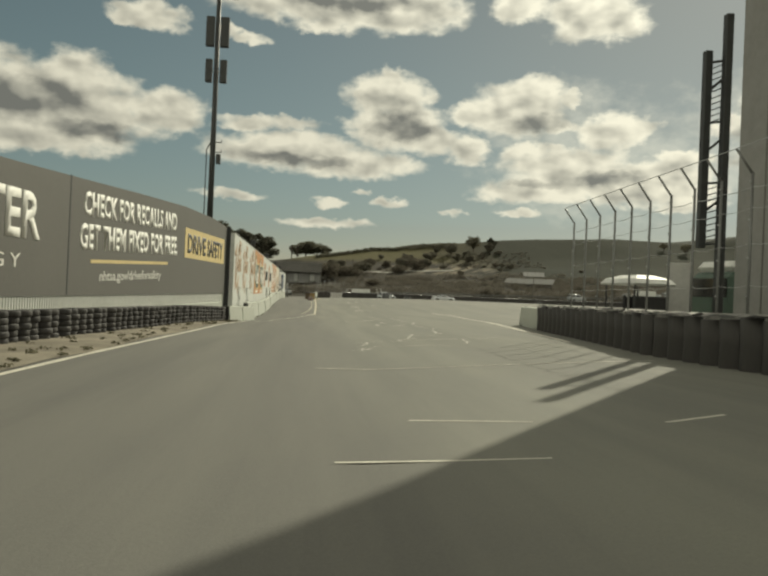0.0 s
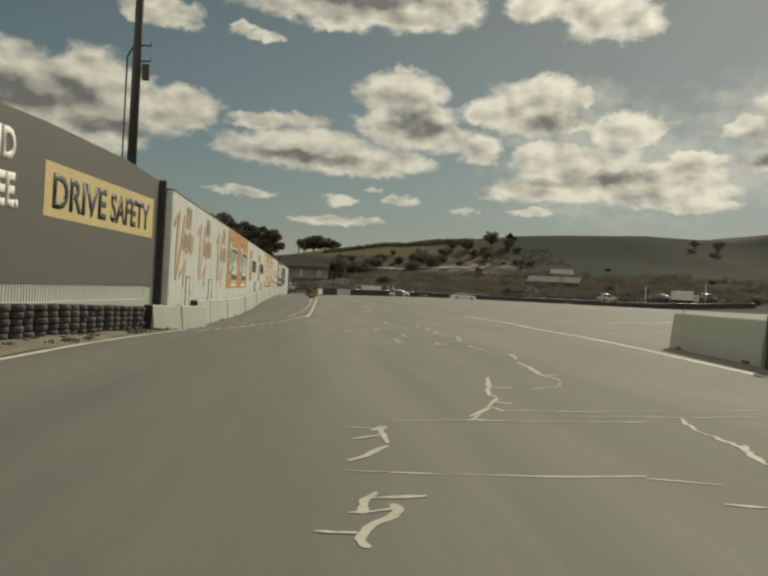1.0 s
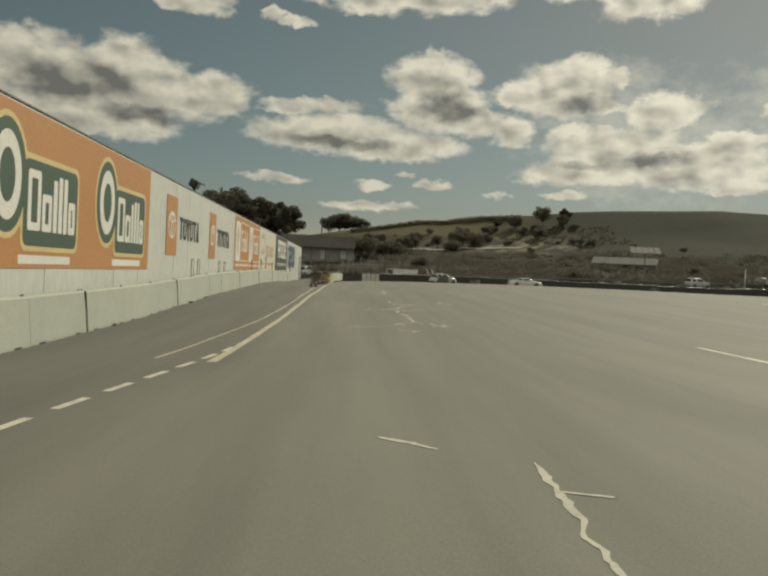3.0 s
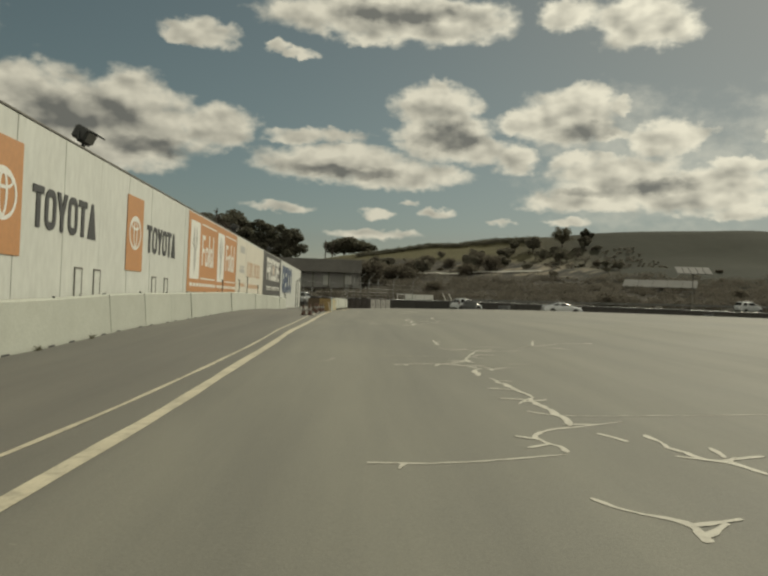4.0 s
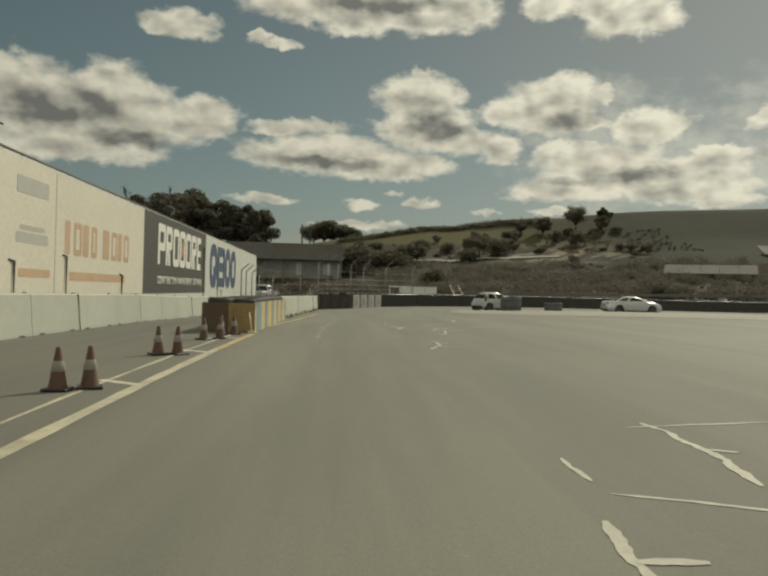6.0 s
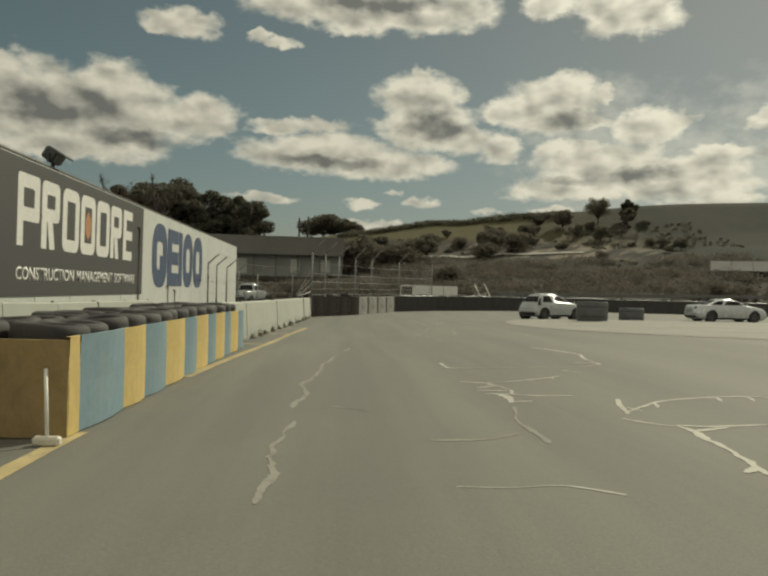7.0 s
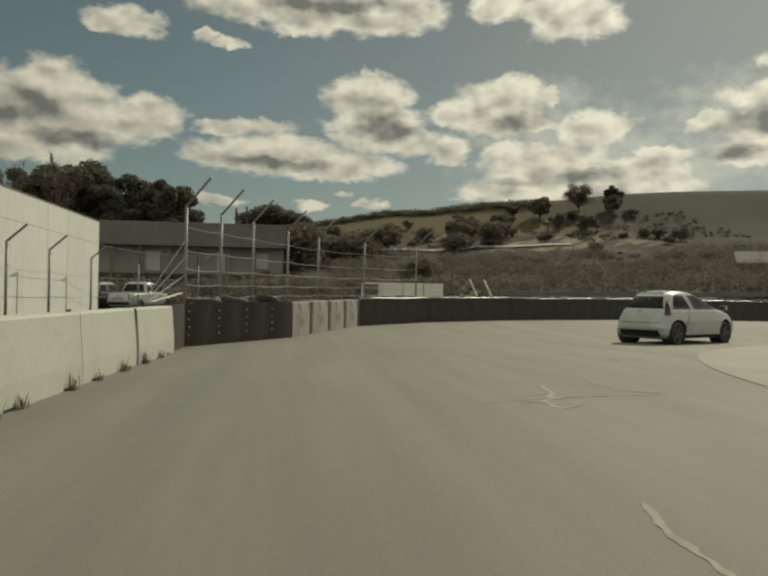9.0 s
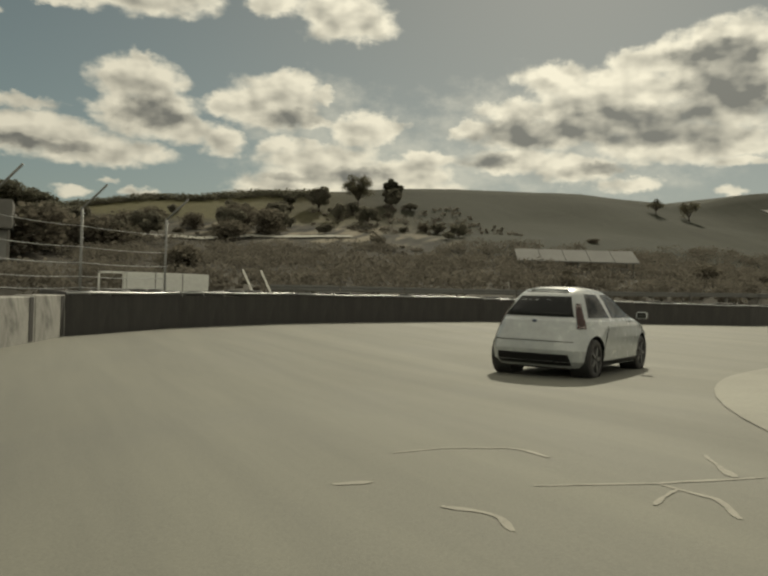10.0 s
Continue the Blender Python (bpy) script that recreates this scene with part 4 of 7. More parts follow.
CRACKS += [
    (2, [(7.1, 116.46), (7.04, 115.94)]),
    (1, [(7.23, 117.02), (7.69, 117)]),
    (0, [(6, 116.84), (6.05, 116.04)]),
    (0, [(5.97, 116.85), (6.72, 116.93)]),
    (2, [(6.22, 115.63), (6.15, 115.25)]),
    (1, [(6.19, 115.35), (6.76, 115.48)]),
    (2, [(7.86, 124.49), (7.59, 123.41), (7.45, 123.27), (7.43, 122.86), (7.46, 122.67)]),
    (1, [(8.55, 124.81), (8.5, 124.28), (8.52, 123.69), (8.81, 123.42)]),
    (1, [(6.8, 123.26), (7.57, 123.42), (8.72, 123.33)]),
    (1, [(9.84, 126.31), (9.81, 125.59)]),
    (1, [(9.2, 129.12), (9.65, 129.1), (10.08, 128.89), (10.07, 128.53)]),
    (0, [(8.52, 128.47), (8.75, 128.42)]),
    (1, [(9.53, 127.95), (10.21, 127.68), (10.88, 127.53)]),
    (2, [(10.19, 127.66), (10.2, 127.26), (10.03, 127)]),
    (3, [(11.06, 128.15), (10.71, 127.61)]),
]
CRACKS += [
    (0, [(8.86, 127.81), (9.03, 127.58), (8.96, 127.31)]),
]

SEAL_WIDTH = (0.048, 0.032, 0.043, 0.052, 0.086)
for n, (weight, pts) in enumerate(CRACKS):
    across = abs(pts[-1][0] - pts[0][0]) > abs(pts[-1][1] - pts[0][1])
    label = "pale sealed crack across the tarmac" if across else "pale jagged sealed crack along the tarmac"
    solid("sealed_crack", strip(pts, SEAL_WIDTH[weight], 0.003 + 0.0001 * (n % 7), 0.007 if across else 0.017, n + 5, 0.32), M["sealant" if weight and pts[0][1] < 111 else "sealant_faint"],
          label if weight else "faint worn seal of an old crack", "crack", kind="structure")
    rnd = random.Random(n)
    if weight > 1:
        for (x0, y0), (x1, y1) in zip(pts, pts[1:]):
            if rnd.random() < 0.55:
                u = rnd.uniform(0.15, 0.85)
                x, y, a = x0 + (x1 - x0) * u, y0 + (y1 - y0) * u, rnd.uniform(0.12, 0.35) * rnd.choice((-1, 1))
                end = (x + 0.3 * a, y - abs(a)) if across else (x + a, y + rnd.uniform(-0.2, 0.2))
                solid("sealed_crack", strip([(x, y), end], 0.05, 0.0042, 0.014, n + 300, 0.35), M["sealant" if y < 111 else "sealant_faint"], "short pale side branch of a sealed crack", "crack", kind="structure")


# ---------------------------------------------------------------- writing and plain shapes for signs
ON_WALL = Matrix(((0, 0, 1, 0), (1, 0, 0, 0), (0, 1, 0, 0), (0, 0, 0, 1)))     # sign plane: x along the wall, y up, z out of it


def plate(bm, outline, z0, z1, hole=None):
    """A flat slab with a given outline, and one hole if wanted."""
    top = [bm.verts.new((x, y, z1)) for x, y in outline]
    low = [bm.verts.new((x, y, z0)) for x, y in outline]
    n = len(outline)
    for k in range(n):
        bm.faces.new((low[k], low[(k + 1) % n], top[(k + 1) % n], top[k]))
    if hole is None:
        bm.faces.new(top)
    else:
        inner = [bm.verts.new((x, y, z1)) for x, y in hole]
        for k in range(n):
            bm.faces.new((top[k], top[(k + 1) % n], inner[(k + 1) % n], inner[k]))
    return bm


def rounded(x0, x1, y0, y1, r, n=4):
    r = min(r, (x1 - x0) / 2.01, (y1 - y0) / 2.01)
    out = []
    for cx, cy, a in ((x1 - r, y0 + r, -90), (x1 - r, y1 - r, 0), (x0 + r, y1 - r, 90), (x0 + r, y0 + r, 180)):
        out += [(cx + r * math.cos(radians(a + 90 * k / n)), cy + r * math.sin(radians(a + 90 * k / n))) for k in range(n + 1)]
    return out


def block(x0, x1, y0, y1, r=0.05, z0=0.0, z1=0.02, slant=0.0):
    return plate(bmesh.new(), [(x + slant * (y - y0), y) for x, y in rounded(x0, x1, y0, y1, r)], z0, z1)


def frame_shape(x0, x1, y0, y1, t, r=0.1, z0=0.0, z1=0.02):
    return plate(bmesh.new(), rounded(x0, x1, y0, y1, r), z0, z1, rounded(x0 + t, x1 - t, y0 + t, y1 - t, max(0.01, r - t)))


def lettering(text, x0, x1, y0, y1, z0=0.0, depth=0.012, bold=0.0):
    """Words in the built-in font, fitted to a box of the sign."""
    cu = bpy.data.curves.new("lettering", "FONT")
    cu.body, cu.size, cu.offset, cu.resolution_u = text, 1.0, bold, 3
    ob = bpy.data.objects.new("lettering", cu)
    scene.collection.objects.link(ob)
    me = bpy.data.meshes.new_from_object(ob.evaluated_get(bpy.context.evaluated_depsgraph_get()))
    bpy.data.objects.remove(ob)
    bm = bmesh.new()
    bm.from_mesh(me)
    bpy.data.meshes.remove(me)
    xs, ys = [v.co.x for v in bm.verts], [v.co.y for v in bm.verts]
    ax, bx, ay, by = min(xs), max(xs), min(ys), max(ys)
    for v in bm.verts:
        v.co = Vector((x0 + (v.co.x - ax) / (bx - ax) * (x1 - x0), y0 + (v.co.y - ay) / (by - ay) * (y1 - y0), z0))
    faces = bmesh.ops.extrude_face_region(bm, geom=bm.faces[:])["geom"]
    bmesh.ops.translate(bm, vec=(0, 0, depth), verts=[g for g in faces if isinstance(g, bmesh.types.BMVert)])
    return bm


# ---------------------------------------------------------------- the long white wall
WALL_X, WALL_TOP, WALL_END = -3.56, 4.22, 151.0
bm = bmesh.new()
box(bm, WALL_X - 0.3, WALL_X, 39.1, WALL_END, -0.9, WALL_TOP)
solid("wall_west", bm, M["white_wall"], "long white-painted wall beside the track", "wall", kind="structure")
bm = bmesh.new()
box(bm, WALL_X - 0.34, WALL_X + 0.03, 39.1, WALL_END + 0.02, WALL_TOP, WALL_TOP + 0.05, 0.01)
solid("wall_coping", bm, M["stucco"], "thin grey metal coping along the wall", "coping", kind="structure")
sheets = new("wall_panels")
tagged(sheets, "white-painted sheet panels butted along the wall", "wall panel", kind="structure")
y, n = 39.2, 0
while y < WALL_END - 0.5:
    w = min(2.42, WALL_END - y)
    bm = bmesh.new()
    box(bm, WALL_X + 0.002, WALL_X + 0.012 + 0.003 * (n % 3), y + 0.004, y + w - 0.008, -0.5, WALL_TOP - 0.015, 0.003)
    part("panel", bm, M["white_panel"], sheets)
    y, n = y + 2.43, n + 1


def banner(name, label, y0, y1, z0, z1, material):
    ob = thing(name, label, "banner", (WALL_X + 0.02, 0, 0))
    ob.matrix_basis = Matrix.Translation((WALL_X + 0.02, 0, 0)) @ ON_WALL
    if material:
        part("sheet", plate(bmesh.new(), [(y0, z0), (y1, z0), (y1, z1), (y0, z1)], 0, 0.008), material, ob)
    return ob


# three script emblems in faded rust
def swash(y, ob):
    m = M["vinyl_rust"]
    bm = bmesh.new()
    plate(bm, [(y + 0.0, 3.28), (y + 1.0, 3.72), (y + 1.05, 3.50), (y + 0.05, 3.05)], 0, 0.014)
    part("flag", bm, m, ob)
    bm = bmesh.new()
    plate(bm, [(y + 0.62, 3.5), (y + 0.95, 3.6), (y + 0.80, 1.9), (y + 0.95, 1.45), (y + 0.62, 1.3), (y + 0.45, 1.9)], 0, 0.014)
    part("stroke", bm, m, ob)
    bm = bmesh.new()
    plate(bm, [(y + 0.75, 1.3), (y + 1.0, 1.5), (y + 2.1, 3.55), (y + 1.85, 3.62)], 0.001, 0.013)
    part("stroke", bm, m, ob)
    for k, (u, v) in enumerate(((1.75, 2.35), (2.35, 2.25), (2.95, 2.35), (3.45, 2.3))):
        part("loop", frame_shape(y + u, y + u + 0.5, v, v + 0.75, 0.13, 0.2, 0, 0.014), m, ob)
    bm = bmesh.new()
    plate(bm, [(y + 1.35, 1.55), (y + 2.6, 2.0), (y + 2.62, 1.85), (y + 1.4, 1.36)], 0, 0.012)
    part("underline", bm, m, ob)
    bm = bmesh.new()
    plate(bm, [(y + 2.35, 2.0), (y + 2.6, 2.1), (y + 2.25, 1.05), (y + 2.1, 1.1)], 0.001, 0.014)
    part("stroke", bm, m, ob)
    part("frame", frame_shape(y + 2.35, y + 3.35, 3.2, 3.98, 0.12, 0.03, 0, 0.014), m, ob)
    part("bar", block(y + 2.62, y + 2.74, 3.3, 3.85, 0.02, 0, 0.012), m, ob)
    part("bar", block(y + 2.95, y + 3.07, 3.3, 3.85, 0.02, 0, 0.012), m, ob)


for y in (38.9 + 0.6, 44.6, 50.4):
    ob = banner("wall_emblem", "faded rust script emblem on the white wall", 0, 0, 0, 0, None)
    swash(y, ob)

# orange banner with two badge emblems
ob = banner("orange_banner", "orange banner with two dark-outlined white badges", 55.15, 67.0, 0.97, 4.17, M["orange"])
for y in (55.75, 61.75):
    part("badge_edge", plate(bmesh.new(), [(y + 0.9 + 0.98 * math.cos(a), 2.75 + 1.22 * math.sin(a)) for a in [2 * math.pi * k / 28 for k in range(28)]], 0.008, 0.013), M["vinyl_yellow"], ob)
    part("badge_field", plate(bmesh.new(), [(y + 0.9 + 0.86 * math.cos(a), 2.75 + 1.10 * math.sin(a)) for a in [2 * math.pi * k / 28 for k in range(28)]], 0.012, 0.017), M["vinyl_green"], ob)
    ring = [(y + 0.9 + 0.62 * math.cos(a), 2.75 + 0.86 * math.sin(a)) for a in [2 * math.pi * k / 28 for k in range(28)]]
    core = [(y + 0.9 + 0.34 * math.cos(a), 2.75 + 0.52 * math.sin(a)) for a in [2 * math.pi * k / 28 for k in range(28)]]
    part("badge_ring", plate(bmesh.new(), ring, 0.016, 0.021, core), M["vinyl_white"], ob)
    part("badge_edge", block(y + 1.55, y + 4.75, 1.32, 3.32, 0.25, 0.009, 0.014), M["vinyl_yellow"], ob)
    part("badge_field", block(y + 1.66, y + 4.64, 1.43, 3.20, 0.2, 0.013, 0.018), M["vinyl_green"], ob)
    for u0, u1, v in ((1.85, 2.5, 3.0), (2.58, 3.1, 2.55), (3.18, 3.4, 2.9), (3.48, 3.7, 3.0), (3.78, 4.0, 3.0), (4.08, 4.5, 2.5)):
        part("letter_block", frame_shape(y + u0, y + u1, 1.75, v, 0.17, 0.08, 0.017, 0.022) if u1 - u0 > 0.4 else block(y + u0, y + u1, 1.75, v, 0.04, 0.017, 0.022), M["vinyl_white"], ob)
    part("caption_bar", block(y + 1.5, y + 4.3, 1.06, 1.24, 0.03, 0.008, 0.012), M["vinyl_white"], ob)

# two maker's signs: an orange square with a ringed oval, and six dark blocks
for y in (69.4, 77.9):
    ob = banner("maker_sign", "orange square with a white ringed oval beside dark blocks", 0, 0, 0, 0, None)
    part("square", block(y, y + 1.65, 1.50, 3.68, 0.02, 0.0, 0.014), M["orange"], ob)

    def oval(rx, ry, dx=0.0, dy=0.0):
        return [(y + 0.83 + dx + rx * math.cos(a), 2.62 + dy + ry * math.sin(a)) for a in [2 * math.pi * k / 28 for k in range(28)]]

    part("oval", plate(bmesh.new(), oval(0.60, 0.50), 0.012, 0.019, oval(0.51, 0.42)), M["vinyl_white"], ob)
    part("oval", plate(bmesh.new(), oval(0.20, 0.45), 0.013, 0.020, oval(0.11, 0.37)), M["vinyl_white"], ob)
    part("oval", plate(bmesh.new(), oval(0.42, 0.17, 0, 0.25), 0.014, 0.021, oval(0.34, 0.10, 0, 0.25)), M["vinyl_white"], ob)
    for k in range(6):
        a = y + 2.15 + k * 0.64
        if k in (1, 3):
            part("letter_block", frame_shape(a, a + 0.58, 2.14, 3.0, 0.16, 0.24, 0, 0.014), M["vinyl_black"], ob)
        elif k in (0, 4):
            part("letter_block", block(a + 0.19, a + 0.39, 2.14, 2.86, 0.01, 0, 0.014), M["vinyl_black"], ob)
            part("letter_block", block(a, a + 0.56, 2.84, 3.0, 0.01, 0, 0.014), M["vinyl_black"], ob)
        else:
            bm = bmesh.new()
            if k == 2:
                plate(bm, [(a + 0.2, 2.14), (a + 0.38, 2.14), (a + 0.38, 2.5), (a + 0.60, 3.0), (a + 0.4, 3.0), (a + 0.29, 2.7), (a + 0.18, 3.0), (a - 0.02, 3.0), (a + 0.2, 2.5)], 0, 0.014)
            else:
                plate(bm, [(a, 2.14), (a + 0.58, 2.14), (a + 0.36, 3.0), (a + 0.22, 3.0)], 0, 0.014)
            part("letter_block", bm, M["vinyl_black"], ob)

# orange banner with pale bird panels
ob = banner("orange_banner", "orange banner with pale panels, white blocks and rules", 85.95, 98.25, 0.97, 4.15, M["orange"])
for y in (86.35, 92.45):
    part("pale_panel", block(y, y + 1.85, 1.5, 3.86, 0.12, 0.008, 0.014), M["vinyl_white"], ob)
    for k in range(5):
        bm = bmesh.new()
        plate(bm, [(y + 0.9, 2.5), (y + 1.0, 2.62), (y + 1.15 + 0.1 * k, 3.65 - 0.16 * k), (y + 1.08 + 0.1 * k, 3.6 - 0.16 * k)], 0.013, 0.018)
        part("wing_bar", bm, M["vinyl_grey"], ob)
        bm = bmesh.new()
        plate(bm, [(y + 0.85, 2.5), (y + 0.72 - 0.08 * k, 3.62 - 0.16 * k), (y + 0.65 - 0.08 * k, 3.66 - 0.16 * k), (y + 0.75, 2.62)], 0.013, 0.018)
        part("wing_bar", bm, M["vinyl_grey"], ob)
    bm = bmesh.new()
    plate(bm, [(y + 0.72, 2.6), (y + 0.7, 2.1), (y + 0.85, 1.7), (y + 1.05, 2.1), (y + 1.08, 2.55), (y + 0.9, 2.75)], 0.0135, 0.0185)
    part("body_shape", bm, M["vinyl_grey"], ob)
    part("rule", block(y + 2.2, y + 5.6, 3.83, 3.89, 0.01, 0.008, 0.013), M["vinyl_white"], ob)
    part("rule", block(y + 2.2, y + 5.6, 1.52, 1.58, 0.01, 0.008, 0.013), M["vinyl_white"], ob)
    for u0, u1, v, ring in ((2.35, 3.0, 3.42, 0), (3.12, 3.72, 2.95, 1), (3.84, 4.06, 3.5, 0), (4.18, 4.7, 2.95, 1), (4.82, 5.4, 3.5, 0)):
        if u0 == 2.35:
            part("letter_block", block(y + u0, y + u0 + 0.2, 2.1, v, 0.02, 0.008, 0.014), M["vinyl_white"], ob)
            part("letter_block", block(y + u0 + 0.2, y + u1, v - 0.2, v, 0.02, 0.008, 0.014), M["vinyl_white"], ob)
            part("letter_block", block(y + u0 + 0.2, y + u1 - 0.1, 2.68, 2.86, 0.02, 0.008, 0.014), M["vinyl_white"], ob)
        else:
            part("letter_block", frame_shape(y + u0, y + u1, 2.1, v, 0.17, 0.2, 0.008, 0.014) if ring else block(y + u0, y + (u1 if u1 - u0 < 0.3 else u0 + 0.2), 2.1, v, 0.02, 0.008, 0.014), M["vinyl_white"], ob)
    for k in range(9):
        part("caption_bar", block(y + 0.1 + k * 0.64, y + 0.1 + k * 0.64 + 0.5, 1.2, 1.34, 0.02, 0.008, 0.012), M["vinyl_white"], ob)

# pale grocery banner
ob = banner("pale_banner", "pale cream banner with faded rust blocks and grey marks", 98.35, 111.0, 0.97, 4.12, M["vinyl_cream"])
for k, (u0, u1) in enumerate(((102.8, 103.35), (103.5, 104.15), (104.25, 104.9), (105.0, 105.5), (106.1, 106.9), (107.0, 107.6), (107.7, 108.3), (108.4, 109.0))):
    part("letter_block", frame_shape(u0, u1, 2.05, 2.98, 0.17, 0.1, 0.008, 0.013) if k % 2 else block(u0, u1 - 0.15, 2.05, 2.98, 0.08, 0.008, 0.013), M["vinyl_rust"], ob)
for u0, u1, v0, v1, mat in ((103.2, 108.6, 1.35, 1.6, "vinyl_rust"), (99.7, 101.6, 3.35, 3.75, "vinyl_grey"), (99.7, 101.6, 2.2, 2.45, "vinyl_grey"), (99.9, 101.4, 2.5, 2.62, "vinyl_grey"), (99.9, 101.8, 1.4, 1.6, "vinyl_rust")):
    part("faded_mark", block(u0, u1, v0, v1, 0.06, 0.008, 0.013), M[mat], ob)
part("seam", block(102.1, 102.16, 1.0, 4.1, 0.01, 0.008, 0.012), M["vinyl_grey"], ob)

# dark banner: seven white blocks over a line of writing
ob = banner("dark_banner", "dark banner with white blocks above a line of writing", 111.1, 124.5, 0.97, 4.18, M["charcoal_dark"])
for k in range(7):
    a = 113.35 + k * 1.42
    if k in (3, 4, 2, 0):
        part("letter_block", frame_shape(a, a + 1.28, 2.16 if k else 2.75, 3.86, 0.33, 0.28 if k else 0.12, 0.008, 0.014), M["vinyl_white"], ob)
        if k == 0:
            part("letter_block", block(a, a + 0.33, 2.16, 2.80, 0.01, 0.008, 0.0138), M["vinyl_white"], ob)
    elif k == 6:
        part("letter_block", block(a, a + 0.36, 2.16, 3.86, 0.02, 0.008, 0.014), M["vinyl_white"], ob)
        for v in (2.16, 2.86, 3.55):
            part("letter_block", block(a + 0.34, a + 1.1, v, v + 0.31, 0.02, 0.008, 0.0138), M["vinyl_white"], ob)
    else:
        part("letter_block", frame_shape(a, a + 1.2, 2.85, 3.86, 0.33, 0.2, 0.008, 0.014), M["vinyl_white"], ob)
        part("letter_block", block(a, a + 0.34, 2.16, 2.9, 0.02, 0.008, 0.0138), M["vinyl_white"], ob)
        part("letter_block", block(a + 0.55, a + 0.9, 2.16, 2.9, 0.02, 0.008, 0.0138, -0.25), M["vinyl_white"], ob)
part("hexagon", plate(bmesh.new(), [(118.25 + 0.26 * math.cos(a), 3.0 + 0.42 * math.sin(a)) for a in [math.pi / 3 * k + math.pi / 6 for k in range(6)]], 0.009, 0.0145), M["orange"], ob)
for word, a, b in (("CONSTRUCTION", 113.35, 117.15), ("MANAGEMENT", 117.4, 120.75), ("SOFTWARE", 120.98, 123.4)):
    part("writing", lettering(word, a, b, 1.36, 1.68, 0.008, 0.006, 0.012), M["vinyl_white"], ob)

# navy blocks on white
ob = banner("navy_sign", "large navy block shapes on the white wall", 0, 0, 0, 0, None)
for k, (u0, u1) in enumerate(((126.0, 128.6), (128.75, 130.9), (131.05, 131.75), (131.95, 134.3), (134.5, 137.0))):
    if k == 2:
        part("letter_block", block(u0, u1, 1.3, 3.78, 0.03, 0, 0.014), M["vinyl_navy"], ob)
    elif k == 1:
        part("letter_block", block(u0, u0 + 0.75, 1.3, 3.78, 0.03, 0, 0.014), M["vinyl_navy"], ob)
        for v in (1.3, 2.25, 3.2):
            part("letter_block", block(u0 + 0.7, u1, v, v + 0.58, 0.03, 0, 0.0138), M["vinyl_navy"], ob)
    else:
        part("letter_block", frame_shape(u0, u1, 1.25, 3.85, 0.72, 1.0, 0, 0.014), M["vinyl_navy"], ob)
        if k == 0:
            part("letter_block", block(u0 + 1.35, u1 - 0.02, 1.9, 2.55, 0.02, 0.0, 0.0138), M["vinyl_navy"], ob)

# small doors and hatches low in the wall
for k, (y, z0, z1, w) in enumerate(((42.3, 0.1, 1.45, 0.9), (48.3, -0.3, 1.4, 1.1), (74.0, -0.1, 1.42, 0.5), (75.3, -0.1, 1.42, 0.5), (80.8, 0.0, 1.4, 0.5), (82.4, 0.0, 1.4, 0.5))):
    d = thing(f"door_{k + 1}", "narrow white-painted service door in the wall", "door", (WALL_X + 0.02, 0, 0), kind="structure")
    d.matrix_basis = Matrix.Translation((WALL_X + 0.02, 0, 0)) @ ON_WALL
    part("door_frame", frame_shape(y, y + w, z0, z1, 0.045, 0.01, 0, 0.02), M["stucco"], d)
    part("door_leaf", block(y + 0.05, y + w - 0.05, z0 + 0.05, z1 - 0.05, 0.005, 0, 0.012), M["white_panel"], d)
    part("handle", block(y + w - 0.14, y + w - 0.09, (z0 + z1) / 2, (z0 + z1) / 2 + 0.12, 0.01, 0.012, 0.04), M["dark_steel"], d)
for y, z1 in ((99.6, 1.75), (102.9, 2.0), (108.2, 1.6), (94.0, 1.6), (128.8, 1.25), (130.2, 1.1), (123.9, 3.4)):
    bm = bmesh.new()
    tube(bm, [(WALL_X + 0.06, y, 0.3), (WALL_X + 0.06, y, z1), (WALL_X + 0.02, y - 0.25, z1 + 0.03)], 0.03, 6)
    solid("conduit_pipe", bm, M["stucco"], "thin grey conduit pipe fixed to the wall", "pipe", smooth=True)


# ---------------------------------------------------------------- the billboard hoarding
BILL_TURN = -math.degrees(math.atan(0.11))
BILL = pose(-3.93, 38.9, 0, 0, 0, BILL_TURN)     # its far end; the hoarding runs back from there
ON_BILL = BILL @ ON_WALL
board = thing("billboard", "charcoal hoarding with white safety writing above ribbed sheeting", "billboard", kind="structure")
board.matrix_basis = ON_BILL
bm = bmesh.new()
top = [(-42, 3.6), (-30, 3.85), (-22, 4.05), (-18, 4.22), (-14, 4.40), (-8, 4.62), (-3, 4.62), (-0.1, 4.45)]
plate(bm, [(-42, 1.08), (-0.1, 1.08)] + top[::-1], -0.12, 0.0)
part("face", bm, M["charcoal"], board)
bm = bmesh.new()
plate(bm, [(-42, -0.5), (-0.1, -0.5), (-0.1, 1.08), (-42, 1.08)], -0.25, -0.04)
part("base_wall", bm, M["concrete"], board, "pale base wall")
bm = bmesh.new()
for k in range(330):
    x = -42 + k * 0.125
    box(bm, x, x + 0.06, 0.62, 1.09, -0.04, -0.015)
tagged(part("ribs", bm, M["canopy"], board, "pale ribbed sheeting"), kind="stuff")
bm = bmesh.new()
box(bm, -42, -1.2, -0.3, 0.70, 0.0, 0.13, 0.015)
part("kerb_wall", bm, M["concrete"], board, "low pale concrete wall behind the tyres")
bm = bmesh.new()
